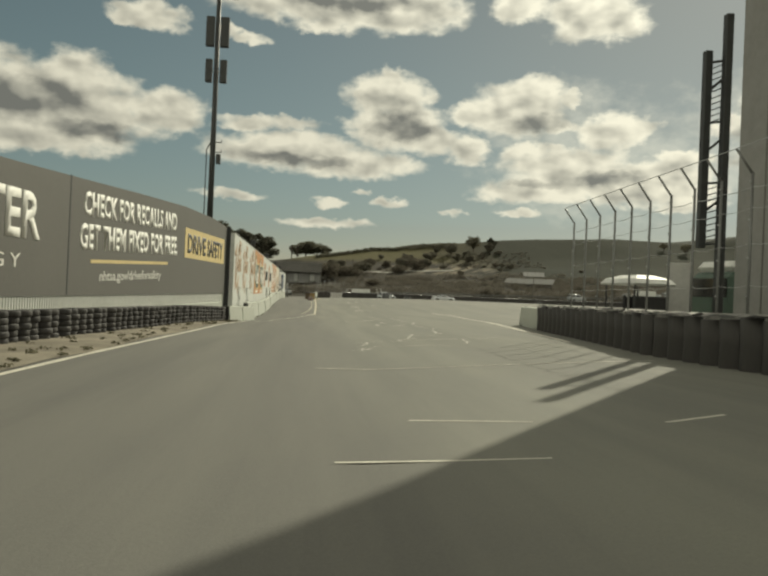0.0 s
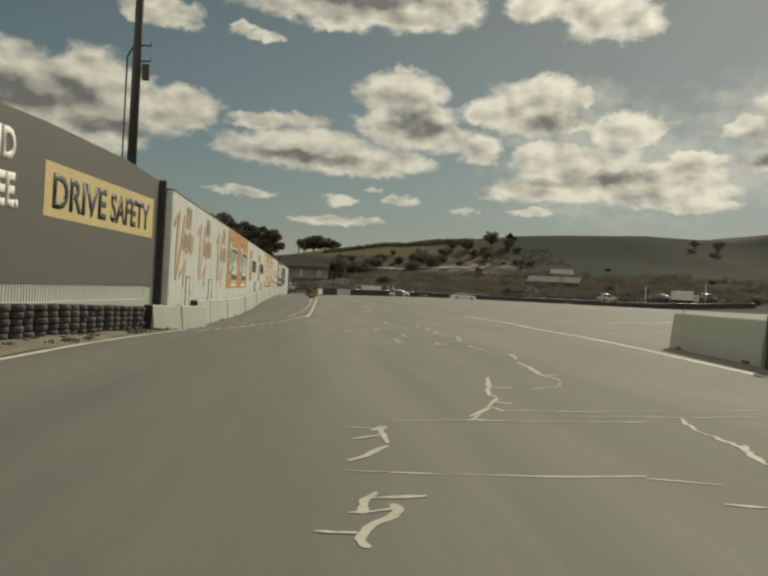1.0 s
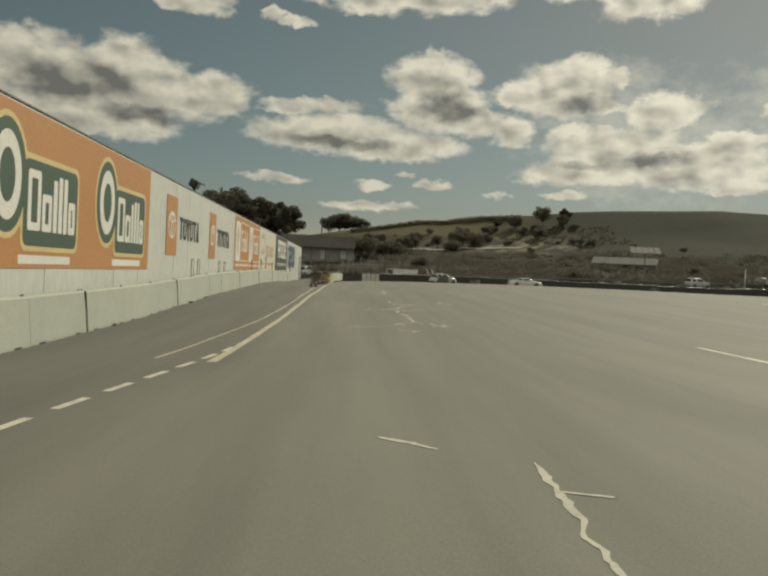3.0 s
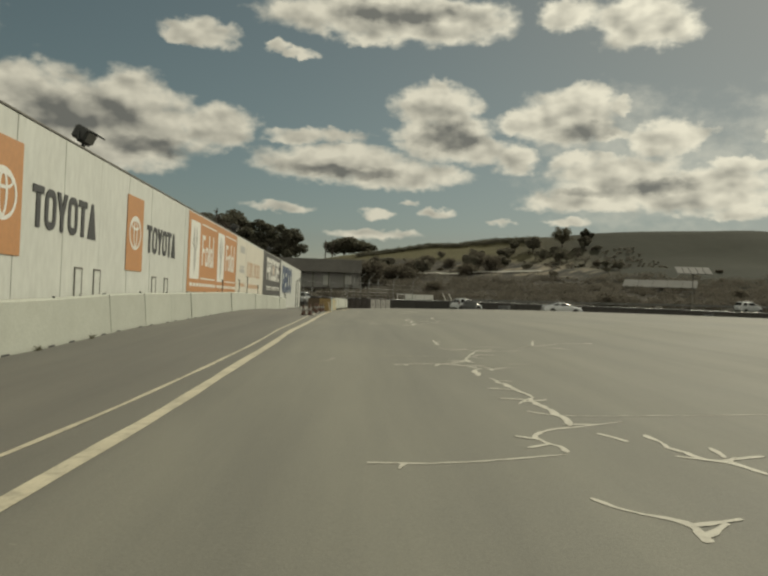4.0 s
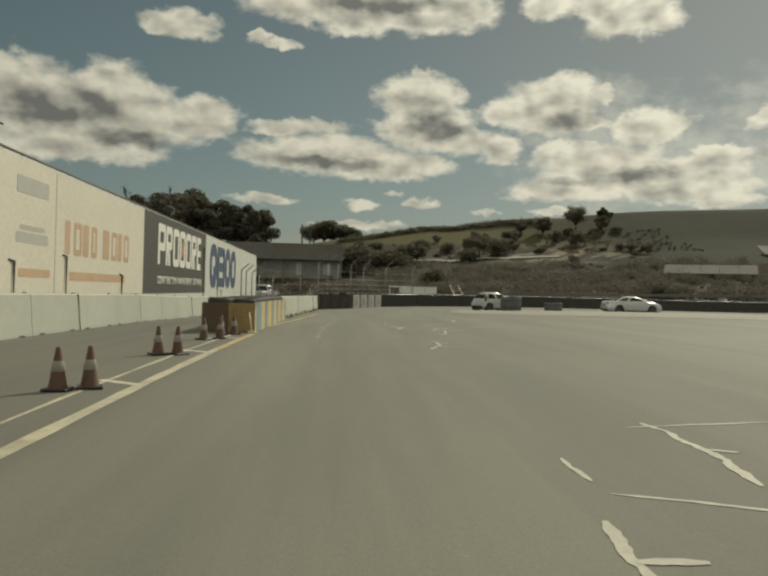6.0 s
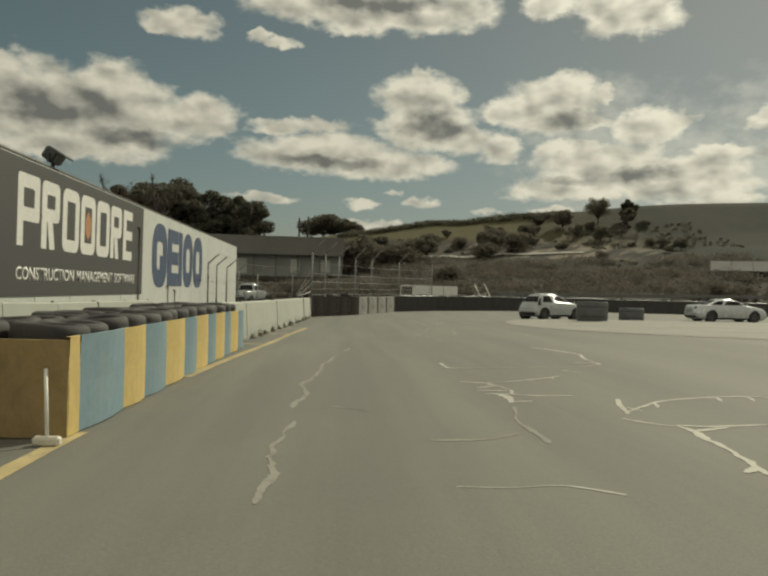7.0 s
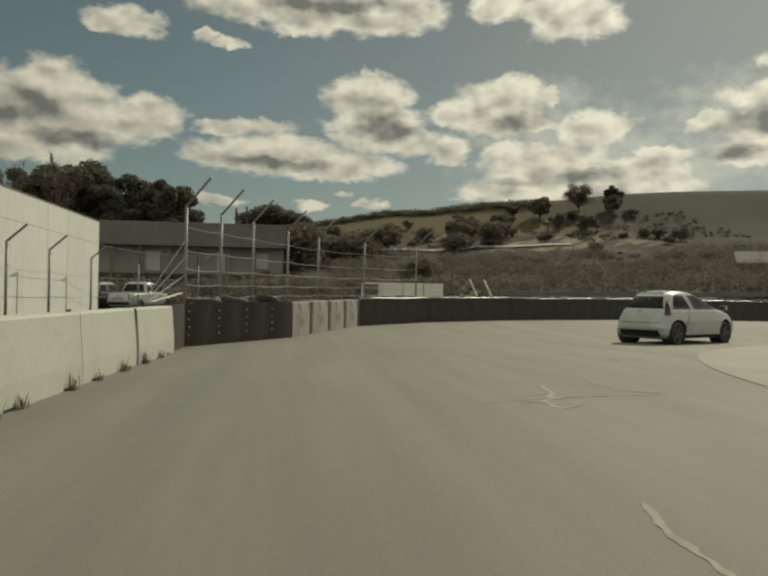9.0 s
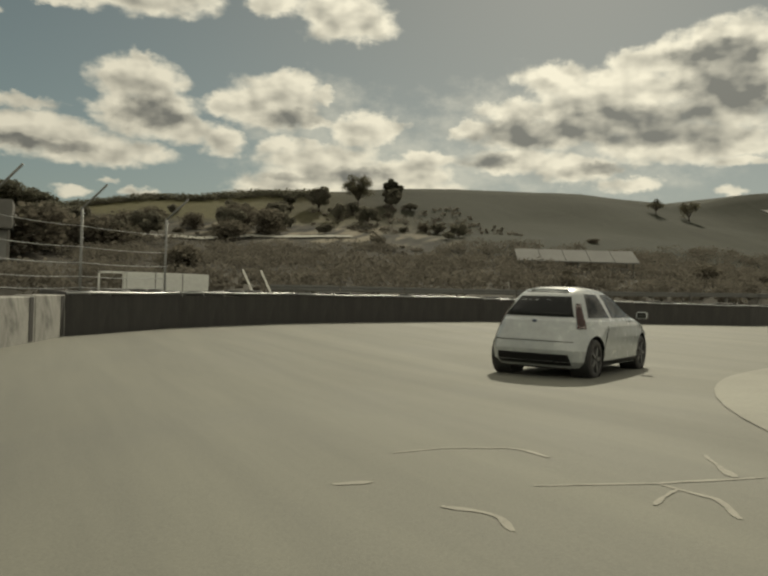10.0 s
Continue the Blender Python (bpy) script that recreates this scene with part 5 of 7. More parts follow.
plate(bm, [(-19.0, 1.08), (-18.93, 1.08), (-18.93, 4.2), (-19.0, 4.2)], 0.0, 0.006)
part("seam", bm, M["vinyl_black"], board)
W0 = 0.0


def falling(bm, rate=0.030, fixed=-9.0):
    """Lets a line of the sign fall toward the hoarding's near end."""
    for v in bm.verts:
        v.co.y += rate * (v.co.x - fixed)
    return bm


part("writing", falling(lettering("CHECK FOR RECALLS AND", -18.1, -9.2, 3.52, 4.20, W0, 0.01, 0.042)), M["vinyl_white"], board)
part("writing", falling(lettering("GET THEM FIXED FOR FREE.", -18.3, -9.0, 2.60, 3.32, W0, 0.01, 0.042)), M["vinyl_white"], board)
part("rule", falling(block(-17.5, -10.2, 2.24, 2.34, 0.01, W0, W0 + 0.008)), M["vinyl_yellow"], board)
part("writing", falling(lettering("nhtsa.gov/driveforsafety", -16.8, -11.0, 1.64, 2.02, W0, 0.01)), M["vinyl_white"], board)
part("label_panel", block(-7.9, -0.6, 2.58, 3.80, 0.03, W0, W0 + 0.008), M["vinyl_yellow"], board)
part("writing", lettering("DRIVE", -7.5, -4.4, 2.78, 3.58, W0 + 0.008, 0.008, 0.03), M["vinyl_black"], board)
part("writing", lettering("SAFETY", -4.1, -0.95, 2.78, 3.58, W0 + 0.008, 0.008, 0.03), M["vinyl_black"], board)
part("writing", lettering("TER", -23.2, -20.6, 2.40, 3.48, W0, 0.01, 0.03), M["vinyl_white"], board)
part("writing", lettering("G Y", -22.7, -21.5, 1.74, 2.05, W0, 0.01), M["vinyl_white"], board)
bm = bmesh.new()
box(bm, -0.12, 0.12, -0.10, 0.10, -0.4, 4.5, 0.01)
solid("billboard_post", bm, M["dark_steel"], "dark square steel post at the hoarding's end", "post", pose(-3.88, 39.0, 0))

# ---------------------------------------------------------------- concrete barriers
def barrier_mesh(length, height, foot=0.27, head=0.15):
    bm = bmesh.new()
    prof = [(-foot, 0), (foot, 0), (foot, 0.08), (head + 0.05, 0.30), (head, height - 0.03), (head - 0.03, height), (-head + 0.03, height), (-head, height - 0.03), (-head - 0.05, 0.30), (-foot, 0.08)]
    a = [bm.verts.new((x, 0.02, z)) for x, z in prof]
    b = [bm.verts.new((x, length - 0.02, z)) for x, z in prof]
    n = len(prof)
    for k in range(n):
        bm.faces.new((a[k], b[k], b[(k + 1) % n], a[(k + 1) % n]))
    bm.faces.new(a)
    bm.faces.new(b[::-1])
    bmesh.ops.recalc_face_normals(bm, faces=bm.faces[:])
    return bm


def barrier_run(x_of, y0, y1, length, height, label, group, foot=0.27, head=0.15):
    """A row of precast blocks along y, each set on the ground."""
    first, y, n = None, y0, 0
    while y < y1:
        xa, xb = x_of(y), x_of(y + length)
        za, zb = ground(xa, y), ground(xb, y + length)
        m = pose(xa + 0.012 * math.sin(n * 2.3), y, za - 0.012, math.degrees(math.atan2(zb - za, length)), 0, -math.degrees(math.atan2(xb - xa, length)) + 0.25 * math.sin(n * 1.7))
        if first is None:
            first = thing("concrete_barrier", label, "barrier", group=group)
            part("block", barrier_mesh(length, height, foot, head), M["concrete"], first)
            for u in (0.55, length - 0.55):
                bm = bmesh.new()
                box(bm, -foot - 0.004, foot + 0.004, u - 0.16, u + 0.16, 0.0, 0.055, 0.01)
                part("drain_slot", bm, M["trim_black"], first)
            # black plate added in the open joint, for the shade between blocks
            bm = bmesh.new()
            box(bm, -head + 0.012, head - 0.012, -0.03, 0.03, 0.02, height - 0.02)
            part("joint_seal", bm, M["trim_black"], first, "dark plate added for the shade in the gap between two blocks")
            for u in (0.06, length - 0.06):
                bm = bmesh.new()
                tube(bm, [(0, u, height * 0.3), (0, u, height + 0.035)], 0.016, 6)
                part("joint_pin", bm, M["dark_steel"], first)
            first.matrix_basis = m
        else:
            copy_thing(first, m)
        y, n = y + length, n + 1


barrier_run(lambda y: -3.0, 41.0, 120.5, 3.05, 0.94, "pale precast concrete barrier before the white wall", "barriers before the wall", 0.2, 0.13)
barrier_run(lambda y: 1.62 + 0.06 * (y - 116.4) - 0.2, 112.2, 131.5, 2.8, 0.97, "pale precast concrete barrier beside the yellow line", "barriers beside the yellow line", 0.2, 0.15)
barrier_run(lambda y: -3.55 + 0.20 * (y - 36.0), 36.1, 40.2, 2.2, 0.75, "short pale concrete barrier at the end of the tyres", "short barriers by the hoarding", 0.2, 0.13)
barrier_run(lambda y: 8.2 + 0.14 * (y - 24.84), 24.85, 27.0, 4.2, 0.73, "pale concrete block that ends the belted tyre wall", "end block", 0.22, 0.16)


def weed_tuft(x, y, seed, size):
    rnd = random.Random(seed)
    bm = bmesh.new()
    for _ in range(26):
        a, r, h = rnd.uniform(0, 6.28), rnd.uniform(0, 0.09) * size, rnd.uniform(0.08, 0.24) * size
        c, t = Vector((r * math.cos(a), r * math.sin(a) * 1.8, 0)), Vector((rnd.uniform(-0.08, 0.08), rnd.uniform(-0.08, 0.08), h)) * 1.0
        s = Vector((math.cos(a + 1.2), math.sin(a + 1.2), 0)) * 0.012
        bm.faces.new([bm.verts.new(c - s), bm.verts.new(c + s), bm.verts.new(c + t)])
    solid("weed_tuft", bm, M["leaf_olive"], "dry dark weed tuft at a barrier's foot", "weed", pose(x, y, ground(x, y) - 0.005), group="weeds along the barriers")


for n, y in enumerate((113.9, 115.5, 116.6, 117.5, 119.1, 120.6, 121.9, 123.3, 124.1, 125.6, 126.7, 127.9, 129.2, 130.4)):
    weed_tuft(1.62 + 0.06 * (y - 116.4) + 0.06, y, n, 0.75 + 0.5 * ((n * 7) % 5) / 5)
for n, y in enumerate((38.4, 39.0, 39.4, 47.2, 53.0, 61.0, 70.2, 73.0)):
    weed_tuft(-2.72 if y > 41 else -2.95, y, 40 + n, 0.55)


# ---------------------------------------------------------------- tyres
def tyre_mesh(r=0.31, w=0.19, sides=18):
    prof = [(r * 0.60, w * 0.18), (r * 0.66, w * 0.02), (r * 0.86, 0.0), (r * 0.97, w * 0.12), (r, w * 0.35), (r, w * 0.65), (r * 0.97, w * 0.88), (r * 0.86, w), (r * 0.66, w * 0.98), (r * 0.60, w * 0.82), (r * 0.60, w * 0.18)]
    bm = lathe(bmesh.new(), prof, sides)
    bmesh.ops.remove_doubles(bm, verts=bm.verts[:], dist=1e-4)
    bmesh.ops.recalc_face_normals(bm, faces=bm.faces[:])
    return bm


TYRE = mesh_of("tyre", tyre_mesh(), M["tyre"], True)


def tyre_stack(x, y, count, seed, label, group, r=1.0):
    rnd = random.Random(seed)
    ob = thing("tyre_stack", label, "tyres", (x, y, ground(x, y)), rnd.uniform(0, 360), group)
    for k in range(count):
        t = new("tyre", TYRE)
        t.parent = ob
        s = r * rnd.uniform(0.9, 1.03)
        t.matrix_basis = pose(rnd.uniform(-0.02, 0.02), rnd.uniform(-0.02, 0.02), 0.165 * (0.4 + 0.6 * r) * k, rnd.uniform(-2, 2), rnd.uniform(-2, 2), rnd.uniform(0, 360)) @ Matrix.Diagonal((s, s, 0.86 * (0.4 + 0.6 * r), 1))
    return ob


n, y = 0, 3.0
while y < 35.9:
    x = -3.93 + 0.11 * (y - 38.9) + 0.50
    tyre_stack(x + 0.06 + 0.02 * math.sin(n * 3.3), y, 5, n, "stack of five small worn black tyres before the hoarding", "tyre stacks before the hoarding", 0.70)
    y, n = y + (0.47 if n % 6 else 0.62) + 0.03 * math.sin(n * 2.3), n + 1


# belts: rubber sheets bolted round rows of tyres
def belt_panel(length, height, bulge, material, parent, at, label="", steps=6):
    bm = bmesh.new()
    out, back = [], []
    for k in range(steps + 1):
        u = k / steps
        d = bulge * math.sin(math.pi * u)
        out.append([bm.verts.new((d + 0.010 * math.sin(9 * z + 3 * u), u * length, z)) for z in (0, height * 0.5, height)])
        back.append([bm.verts.new((d - 0.03, u * length, z)) for z in (0, height * 0.5, height)])
    for k in range(steps):
        for j in range(2):
            bm.faces.new((out[k][j], out[k + 1][j], out[k + 1][j + 1], out[k][j + 1]))
            bm.faces.new((back[k][j], back[k][j + 1], back[k + 1][j + 1], back[k + 1][j]))
        bm.faces.new((out[k][2], out[k + 1][2], back[k + 1][2], back[k][2]))
    return part("belt_panel", bm, material, parent, label, at, bulge > 0.05)


# blue and yellow belted tyre barrier
striped = thing("striped_tyre_barrier", "tyre barrier belted in blue and yellow with loose tyres on top", "tyre barrier")
EDGES = (101.75, 102.0, 103.2, 104.0, 104.95, 106.0, 106.85, 107.75, 108.5, 109.4, 110.15, 111.1, 111.95)
for k, (a, b) in enumerate(zip(EDGES, EDGES[1:])):
    x = 1.70 + 0.010 * (a - 101.75)
    belt_panel(b - a, 0.78, 0.035 if k else 0.0, M["belt_blue" if k % 2 else "belt_yellow"], striped, pose(x, a, ground(x, a) + 0.01, 0, 0, -1.3), "faded blue belt" if k % 2 else "faded yellow belt")
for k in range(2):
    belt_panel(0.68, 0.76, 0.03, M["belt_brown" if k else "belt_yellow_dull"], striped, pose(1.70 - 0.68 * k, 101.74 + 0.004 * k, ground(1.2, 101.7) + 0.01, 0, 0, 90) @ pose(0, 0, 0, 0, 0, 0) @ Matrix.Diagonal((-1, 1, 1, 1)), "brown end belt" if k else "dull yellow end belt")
bm = bmesh.new()
box(bm, 0.42, 1.62, 101.85, 111.9, ground(1, 106) - 0.1, ground(1, 106) + 0.70)
part("tyre_core", bm, M["tyre"], striped, "packed black tyres inside the belt")
rnd = random.Random(77)
for k in range(15):
    for j in range(2):
        x, y = 1.36 - 0.64 * j + rnd.uniform(-0.05, 0.05), 102.2 + k * 0.655 + rnd.uniform(-0.06, 0.06)
        t = tagged(new("loose_tyre", TYRE), "worn black tyre lying on the striped barrier", "tyre", "tyres on the striped barrier")
        t.matrix_basis = pose(x, y, ground(1.2, 106) + 0.695 + rnd.uniform(0, 0.01), rnd.uniform(-3, 3), rnd.uniform(-3, 3), rnd.uniform(0, 360)) @ Matrix.Diagonal((1.02, 1.02, rnd.uniform(0.9, 1.1), 1))

# broom left against it
broom = thing("broom", "pale broom leaning on the barrier's end", "broom", (1.66, 101.45, ground(1.66, 101.4)))
bm = bmesh.new()
tube(bm, [(0, 0, 0.06), (-0.09, 0.18, 0.55)], 0.014, 8)
part("handle", bm, M["vinyl_white"], broom, smooth=True)
bm = bmesh.new()
box(bm, -0.10, 0.10, -0.04, 0.04, 0.0, 0.07, 0.015)
part("head", bm, M["vinyl_cream"], broom)

# belted tyre wall with the catch fence behind, on the east side
east = thing("belted_tyre_wall", "tyre wall wrapped in ribbed black rubber belting", "tyre wall")
y, k = 24.8, 0
while y > -8:
    xa = 8.0 + 0.12 * (y - 24.84) if y > 14 else 6.70 + 0.02 * (y - 14)
    belt_panel(0.58, 0.78 + 0.03 * math.sin(k * 1.9), 0.11, M["black_belt"], east, pose(xa, y, ground(xa, y) - 0.01, 0, 0, 174 if y > 14 else 179))
    y, k = y - 0.585, k + 1
bm = bmesh.new()
prev = None
for k in range(24):
    y = 24.8 - k * 1.43
    xa = 8.0 + 0.12 * (y - 24.84) if y > 14 else 6.70 + 0.02 * (y - 14)
    z = ground(xa, y)
    ring = [bm.verts.new(p) for p in ((xa + 0.03, y, z), (xa + 0.75, y, z), (xa + 0.75, y, z + 0.86), (xa + 0.10, y, z + 0.80))]
    if prev:
        for j in range(4):
            bm.faces.new((prev[j], prev[(j + 1) % 4], ring[(j + 1) % 4], ring[j]))
    prev = ring
part("tyre_core", bm, M["old_concrete"], east, "pale weathered top behind the belts")
rnd = random.Random(31)
y = 24.6
while y > -6:
    n = rnd.uniform(0.25, 0.9)
    xa = 8.0 + 0.12 * (y - 24.84) if y > 14 else 6.70 + 0.02 * (y - 14)
    z = ground(xa, y) + 0.80
    bm = bmesh.new()
    prev = None
    for j in range(6):
        v, lift = y - n * j / 5, rnd.uniform(0.0, 0.045)
        pair = [bm.verts.new((xa - 0.13 + rnd.uniform(-0.02, 0.02), v, z + lift - 0.02)), bm.verts.new((xa - 0.02 + rnd.uniform(-0.03, 0.05), v, z + lift + rnd.uniform(0.0, 0.03)))]
        if prev:
            bm.faces.new((prev[0], prev[1], pair[1], pair[0]))
        prev = pair
    bmesh.ops.solidify(bm, geom=bm.faces[:], thickness=0.012)
    # pale zinc pieces stand in for glints on the crumpled rubber
    part("torn_edge", bm, M["zinc_sheet" if rnd.random() < 0.55 else "black_belt"], east, "crumpled torn top edge of the belting, with pale pieces for its glints")
    y -= n + rnd.uniform(0.0, 0.35)


# rolls of belted tyres standing on the apron
def tyre_roll(x, y, r, h, label):
    ob = thing("tyre_roll", label, "tyre bundle", (x, y, ground(x, y)), 20, "belted tyre bundles")
    bm = lathe(bmesh.new(), [(r * 0.97, 0), (r, 0.05), (r * 1.01, h * 0.5), (r, h - 0.04), (r * 0.98, h), (r * 0.86, h), (r * 0.84, h - 0.12), (0.02, h - 0.13)], 32)
    part("belt", bm, M["belt_slate"], ob, smooth=True)
    for z in (h * 0.25, h * 0.75):
        part("strap", lathe(bmesh.new(), [(r * 1.0, z - 0.02), (r * 1.022, z - 0.018), (r * 1.022, z + 0.018), (r * 1.0, z + 0.02)], 32), M["trim_black"], ob)
    for k in range(3):
        t = new("tyre", TYRE)
        t.parent = ob
        a = 2.094 * k
        t.matrix_basis = pose(0.47 * r * math.cos(a), 0.47 * r * math.sin(a), h - 0.17, 0, 0, 40 * k) @ Matrix.Diagonal((1.25 * r / 0.87, 1.25 * r / 0.87, 0.9, 1))


tyre_roll(13.72, 124.5, 0.59, 0.76, "large bundle of tyres wrapped in slate belting")
tyre_roll(18.6, 132.8, 0.60, 0.66, "smaller bundle of tyres wrapped in slate belting")
tyre_roll(47.5, 148.5, 0.60, 0.62, "distant bundle of tyres wrapped in slate belting")

# ---------------------------------------------------------------- far barrier of black belts
TURN = [(2.55, 133.4), (5.0, 136.4), (7.5, 143.3), (10.6, 146.6), (14.9, 149.2), (24.2, 152.3), (39.5, 151.4), (60, 157.5), (96, 168)]


def chain(pts, step):
    out, left = [], 0.0
    for (x0, y0), (x1, y1) in zip(pts, pts[1:]):
        d = math.hypot(x1 - x0, y1 - y0)
        n = max(1, round(d / step))
        out += [((x0 + (x1 - x0) * k / n, y0 + (y1 - y0) * k / n), (x0 + (x1 - x0) * (k + 1) / n, y0 + (y1 - y0) * (k + 1) / n)) for k in range(n)]
    return out


far = thing("far_tyre_barrier", "long black belted tyre barrier round the bend", "tyre barrier")
for k, ((x0, y0), (x1, y1)) in enumerate(chain(TURN[2:], 2.4)):
    d = math.hypot(x1 - x0, y1 - y0)
    z0, z1 = ground(x0, y0), ground(x1, y1)
    turn = -math.degrees(math.atan2(x1 - x0, y1 - y0))
    belt_panel(d + 0.02, 0.98 + 0.03 * math.sin(k * 2.1), 0.008, M["black_belt"], far, pose(x0, y0, min(z0, z1) - 0.03, 0, 0, turn), steps=4)
for k, ((x0, y0), (x1, y1)) in enumerate(chain(TURN[2:], 0.8)[:110]):
    t = new("tyre", TYRE)
    t.parent = far
    z = ground(x0, y0)
    a = math.atan2(x1 - x0, y1 - y0)
    t.matrix_basis = pose(x0 - 0.33 * math.cos(a) - 0.02, y0 + 0.33 * math.sin(a), z + 0.88 + 0.03 * math.sin(k * 5.1), 3 * math.sin(k), 3 * math.cos(k * 1.3), 37 * k)
# tubes added along the top edge to give the belting its sun glint
for k, ((x0, y0), (x1, y1)) in enumerate(chain(TURN[2:], 4.8)):
    sag = 0.02 * math.sin(k * 2.7)
    bm = bmesh.new()
    tube(bm, [(x0 + (x1 - x0) * u + 0.02, y0 + (y1 - y0) * u - 0.02, ground(x0 + (x1 - x0) * u, y0 + (y1 - y0) * u) + 1.0 + sag * (1 - abs(2 * u - 1)) + 0.012 * math.sin(7 * u + k)) for u in (0.0, 0.2, 0.4, 0.6, 0.8, 0.985)], 0.028, 8)
    part("edge_rail", bm, M["steel"], far, "galvanised tube added for the sun glint along the top edge", smooth=True)

# brown-black belted corner, steel beads for glints at its bolt holes, then stained concrete blocks
corner = thing("belted_corner", "dark brown belted corner of the barrier with steel beads for bolt-hole glints", "tyre barrier")
for k, ((x0, y0), (x1, y1)) in enumerate(chain([(2.44, 131.95)] + TURN[:2], 1.0)):
    d, turn, z = math.hypot(x1 - x0, y1 - y0), -math.degrees(math.atan2(x1 - x0, y1 - y0)), ground(x0, y0)
    m = pose(x0, y0, z - 0.02, 0, 0, turn)
    belt_panel(d + 0.01, 1.0, 0.03, M["belt_black_brown"], corner, m)
    for j in range(4):
        bm = bmesh.new()
        bmesh.ops.create_uvsphere(bm, u_segments=8, v_segments=5, radius=0.022)
        part("bolt", bm, M["steel"], corner, "", m @ pose(0.012, 0.12, 0.28 + 0.18 * j))
for j, (x, y) in enumerate(((3.1, 134.6), (3.7, 135.5), (4.5, 136.8))):
    t = tagged(new("loose_tyre", TYRE), "black tyre lying on top of the belted corner", "tyre", "tyres on the belted corner")
    t.matrix_basis = pose(x - 0.2, y + 0.1, ground(x, y) + 0.93, 4, 6 * j, 30 * j) @ Matrix.Diagonal((1.1, 1.1, 0.9, 1))
for k, ((x0, y0), (x1, y1)) in enumerate(chain(TURN[1:3], 1.85)):
    d, turn, z = math.hypot(x1 - x0, y1 - y0), -math.degrees(math.atan2(x1 - x0, y1 - y0)), ground(x0, y0)
    ob = thing("stained_block", "grey concrete block with dark rubber stains", "barrier", group="stained blocks in the bend")
    bm = bmesh.new()
    box(bm, -0.45, 0.0, 0.01, d - 0.02, 0, 0.97 + 0.02 * (k % 2), 0.02)
    part("block", bm, M["old_concrete"], ob)
    bm = bmesh.new()
    box(bm, 0.001, 0.012, d - 0.32, d - 0.12, 0.05, 0.96)
    part("rubber_strip", bm, M["black_belt"], ob)
    ob.matrix_basis = pose(x0, y0, z - 0.02, 0, 0, turn)


# ---------------------------------------------------------------- catch fences
def catch_fence(label, posts, lean, height, arm, cables, tip_cable=True, radius=0.035):
    """Posts with a bent top that leans over the track, strung with cables."""
    ob = thing("catch_fence", label, "fence")
    tops = []
    for (x, y) in posts:
        z = ground(x, y)
        lx, ly = lean(x, y)
        bm = bmesh.new()
        tube(bm, [(x, y, z - 0.02), (x, y, z + height)], radius, 8)
        p = part("post", bm, M["fence_grey"], ob, smooth=True)
        bm = bmesh.new()
        tip = (x + lx * arm, y + ly * arm, z + height + arm * 0.85)
        tube(bm, [(x, y, z + height - 0.03), tip], radius * 0.85, 8)
        part("arm", bm, M["fence_grey"], p, smooth=True)
        for j in range(4):
            bm = bmesh.new()
            h = z + height * (0.35 + 0.2 * j)
            tube(bm, [(x, y, h), (x + lx * 0.07, y + ly * 0.07, h)], 0.018, 6)
            part("cable_clamp", bm, M["steel"], p)
        tops.append((x, y, z, tip))
    for h, r in cables:
        bm = bmesh.new()
        pts = []
        for (a, b) in zip(tops, tops[1:]):
            for u in (0.0, 0.25, 0.5, 0.75):
                sag = 0.035 * 4 * u * (1 - u)
                pts.append((a[0] + (b[0] - a[0]) * u, a[1] + (b[1] - a[1]) * u, a[2] + (b[2] - a[2]) * u + h - sag))
        pts.append((tops[-1][0], tops[-1][1], tops[-1][2] + h))
        part("cable", tube(bm, pts, r, 5), M["steel"], ob)
    if tip_cable:
        bm = bmesh.new()
        part("cable", tube(bm, [t[3] for t in tops], 0.008, 5), M["steel"], ob)
    return ob


bend = [(2.52, 133.6), (3.15, 135.5), (3.86, 137.6), (4.85, 140.4), (5.95, 143.2), (7.9, 145.9), (10.4, 148.2)]
fence = catch_fence("galvanised catch fence with bent tops behind the bend", bend, lambda x, y: (0.82, -0.50), 3.25, 0.70, [(1.12, 0.012), (1.42, 0.012), (1.78, 0.012), (2.2, 0.010), (2.75, 0.008)], False)
for k in range(4):
    bm = bmesh.new()
    tube(bm, [(2.52, 133.6, 1.20 + 0.40 * k), (1.95 - 0.05 * k, 132.5, 0.98)], 0.009, 6)
    part("brace_cable", bm, M["steel"], fence)
catch_fence("dark catch fence with bent tops along the wall's end", [(-2.85, 135.0), (-2.85, 137.8), (-2.85, 141.6), (-2.85, 146.9), (-2.2, 153.0), (0.2, 156.5)], lambda x, y: (0.95, 0.1), 2.75, 0.55, [(1.2, 0.008), (2.0, 0.008)], True, 0.04)
catch_fence("tall grey catch fence with bent tops behind the belted tyre wall", [(7.5 + 0.01 * (y - 20.4), y) for y in [20.4 - 0.95 * k for k in range(16)]], lambda x, y: (-0.62, 0.1), 3.2, 0.45, [(1.3, 0.005), (2.0, 0.005), (2.6, 0.005), (2.95, 0.006)], True, 0.026)


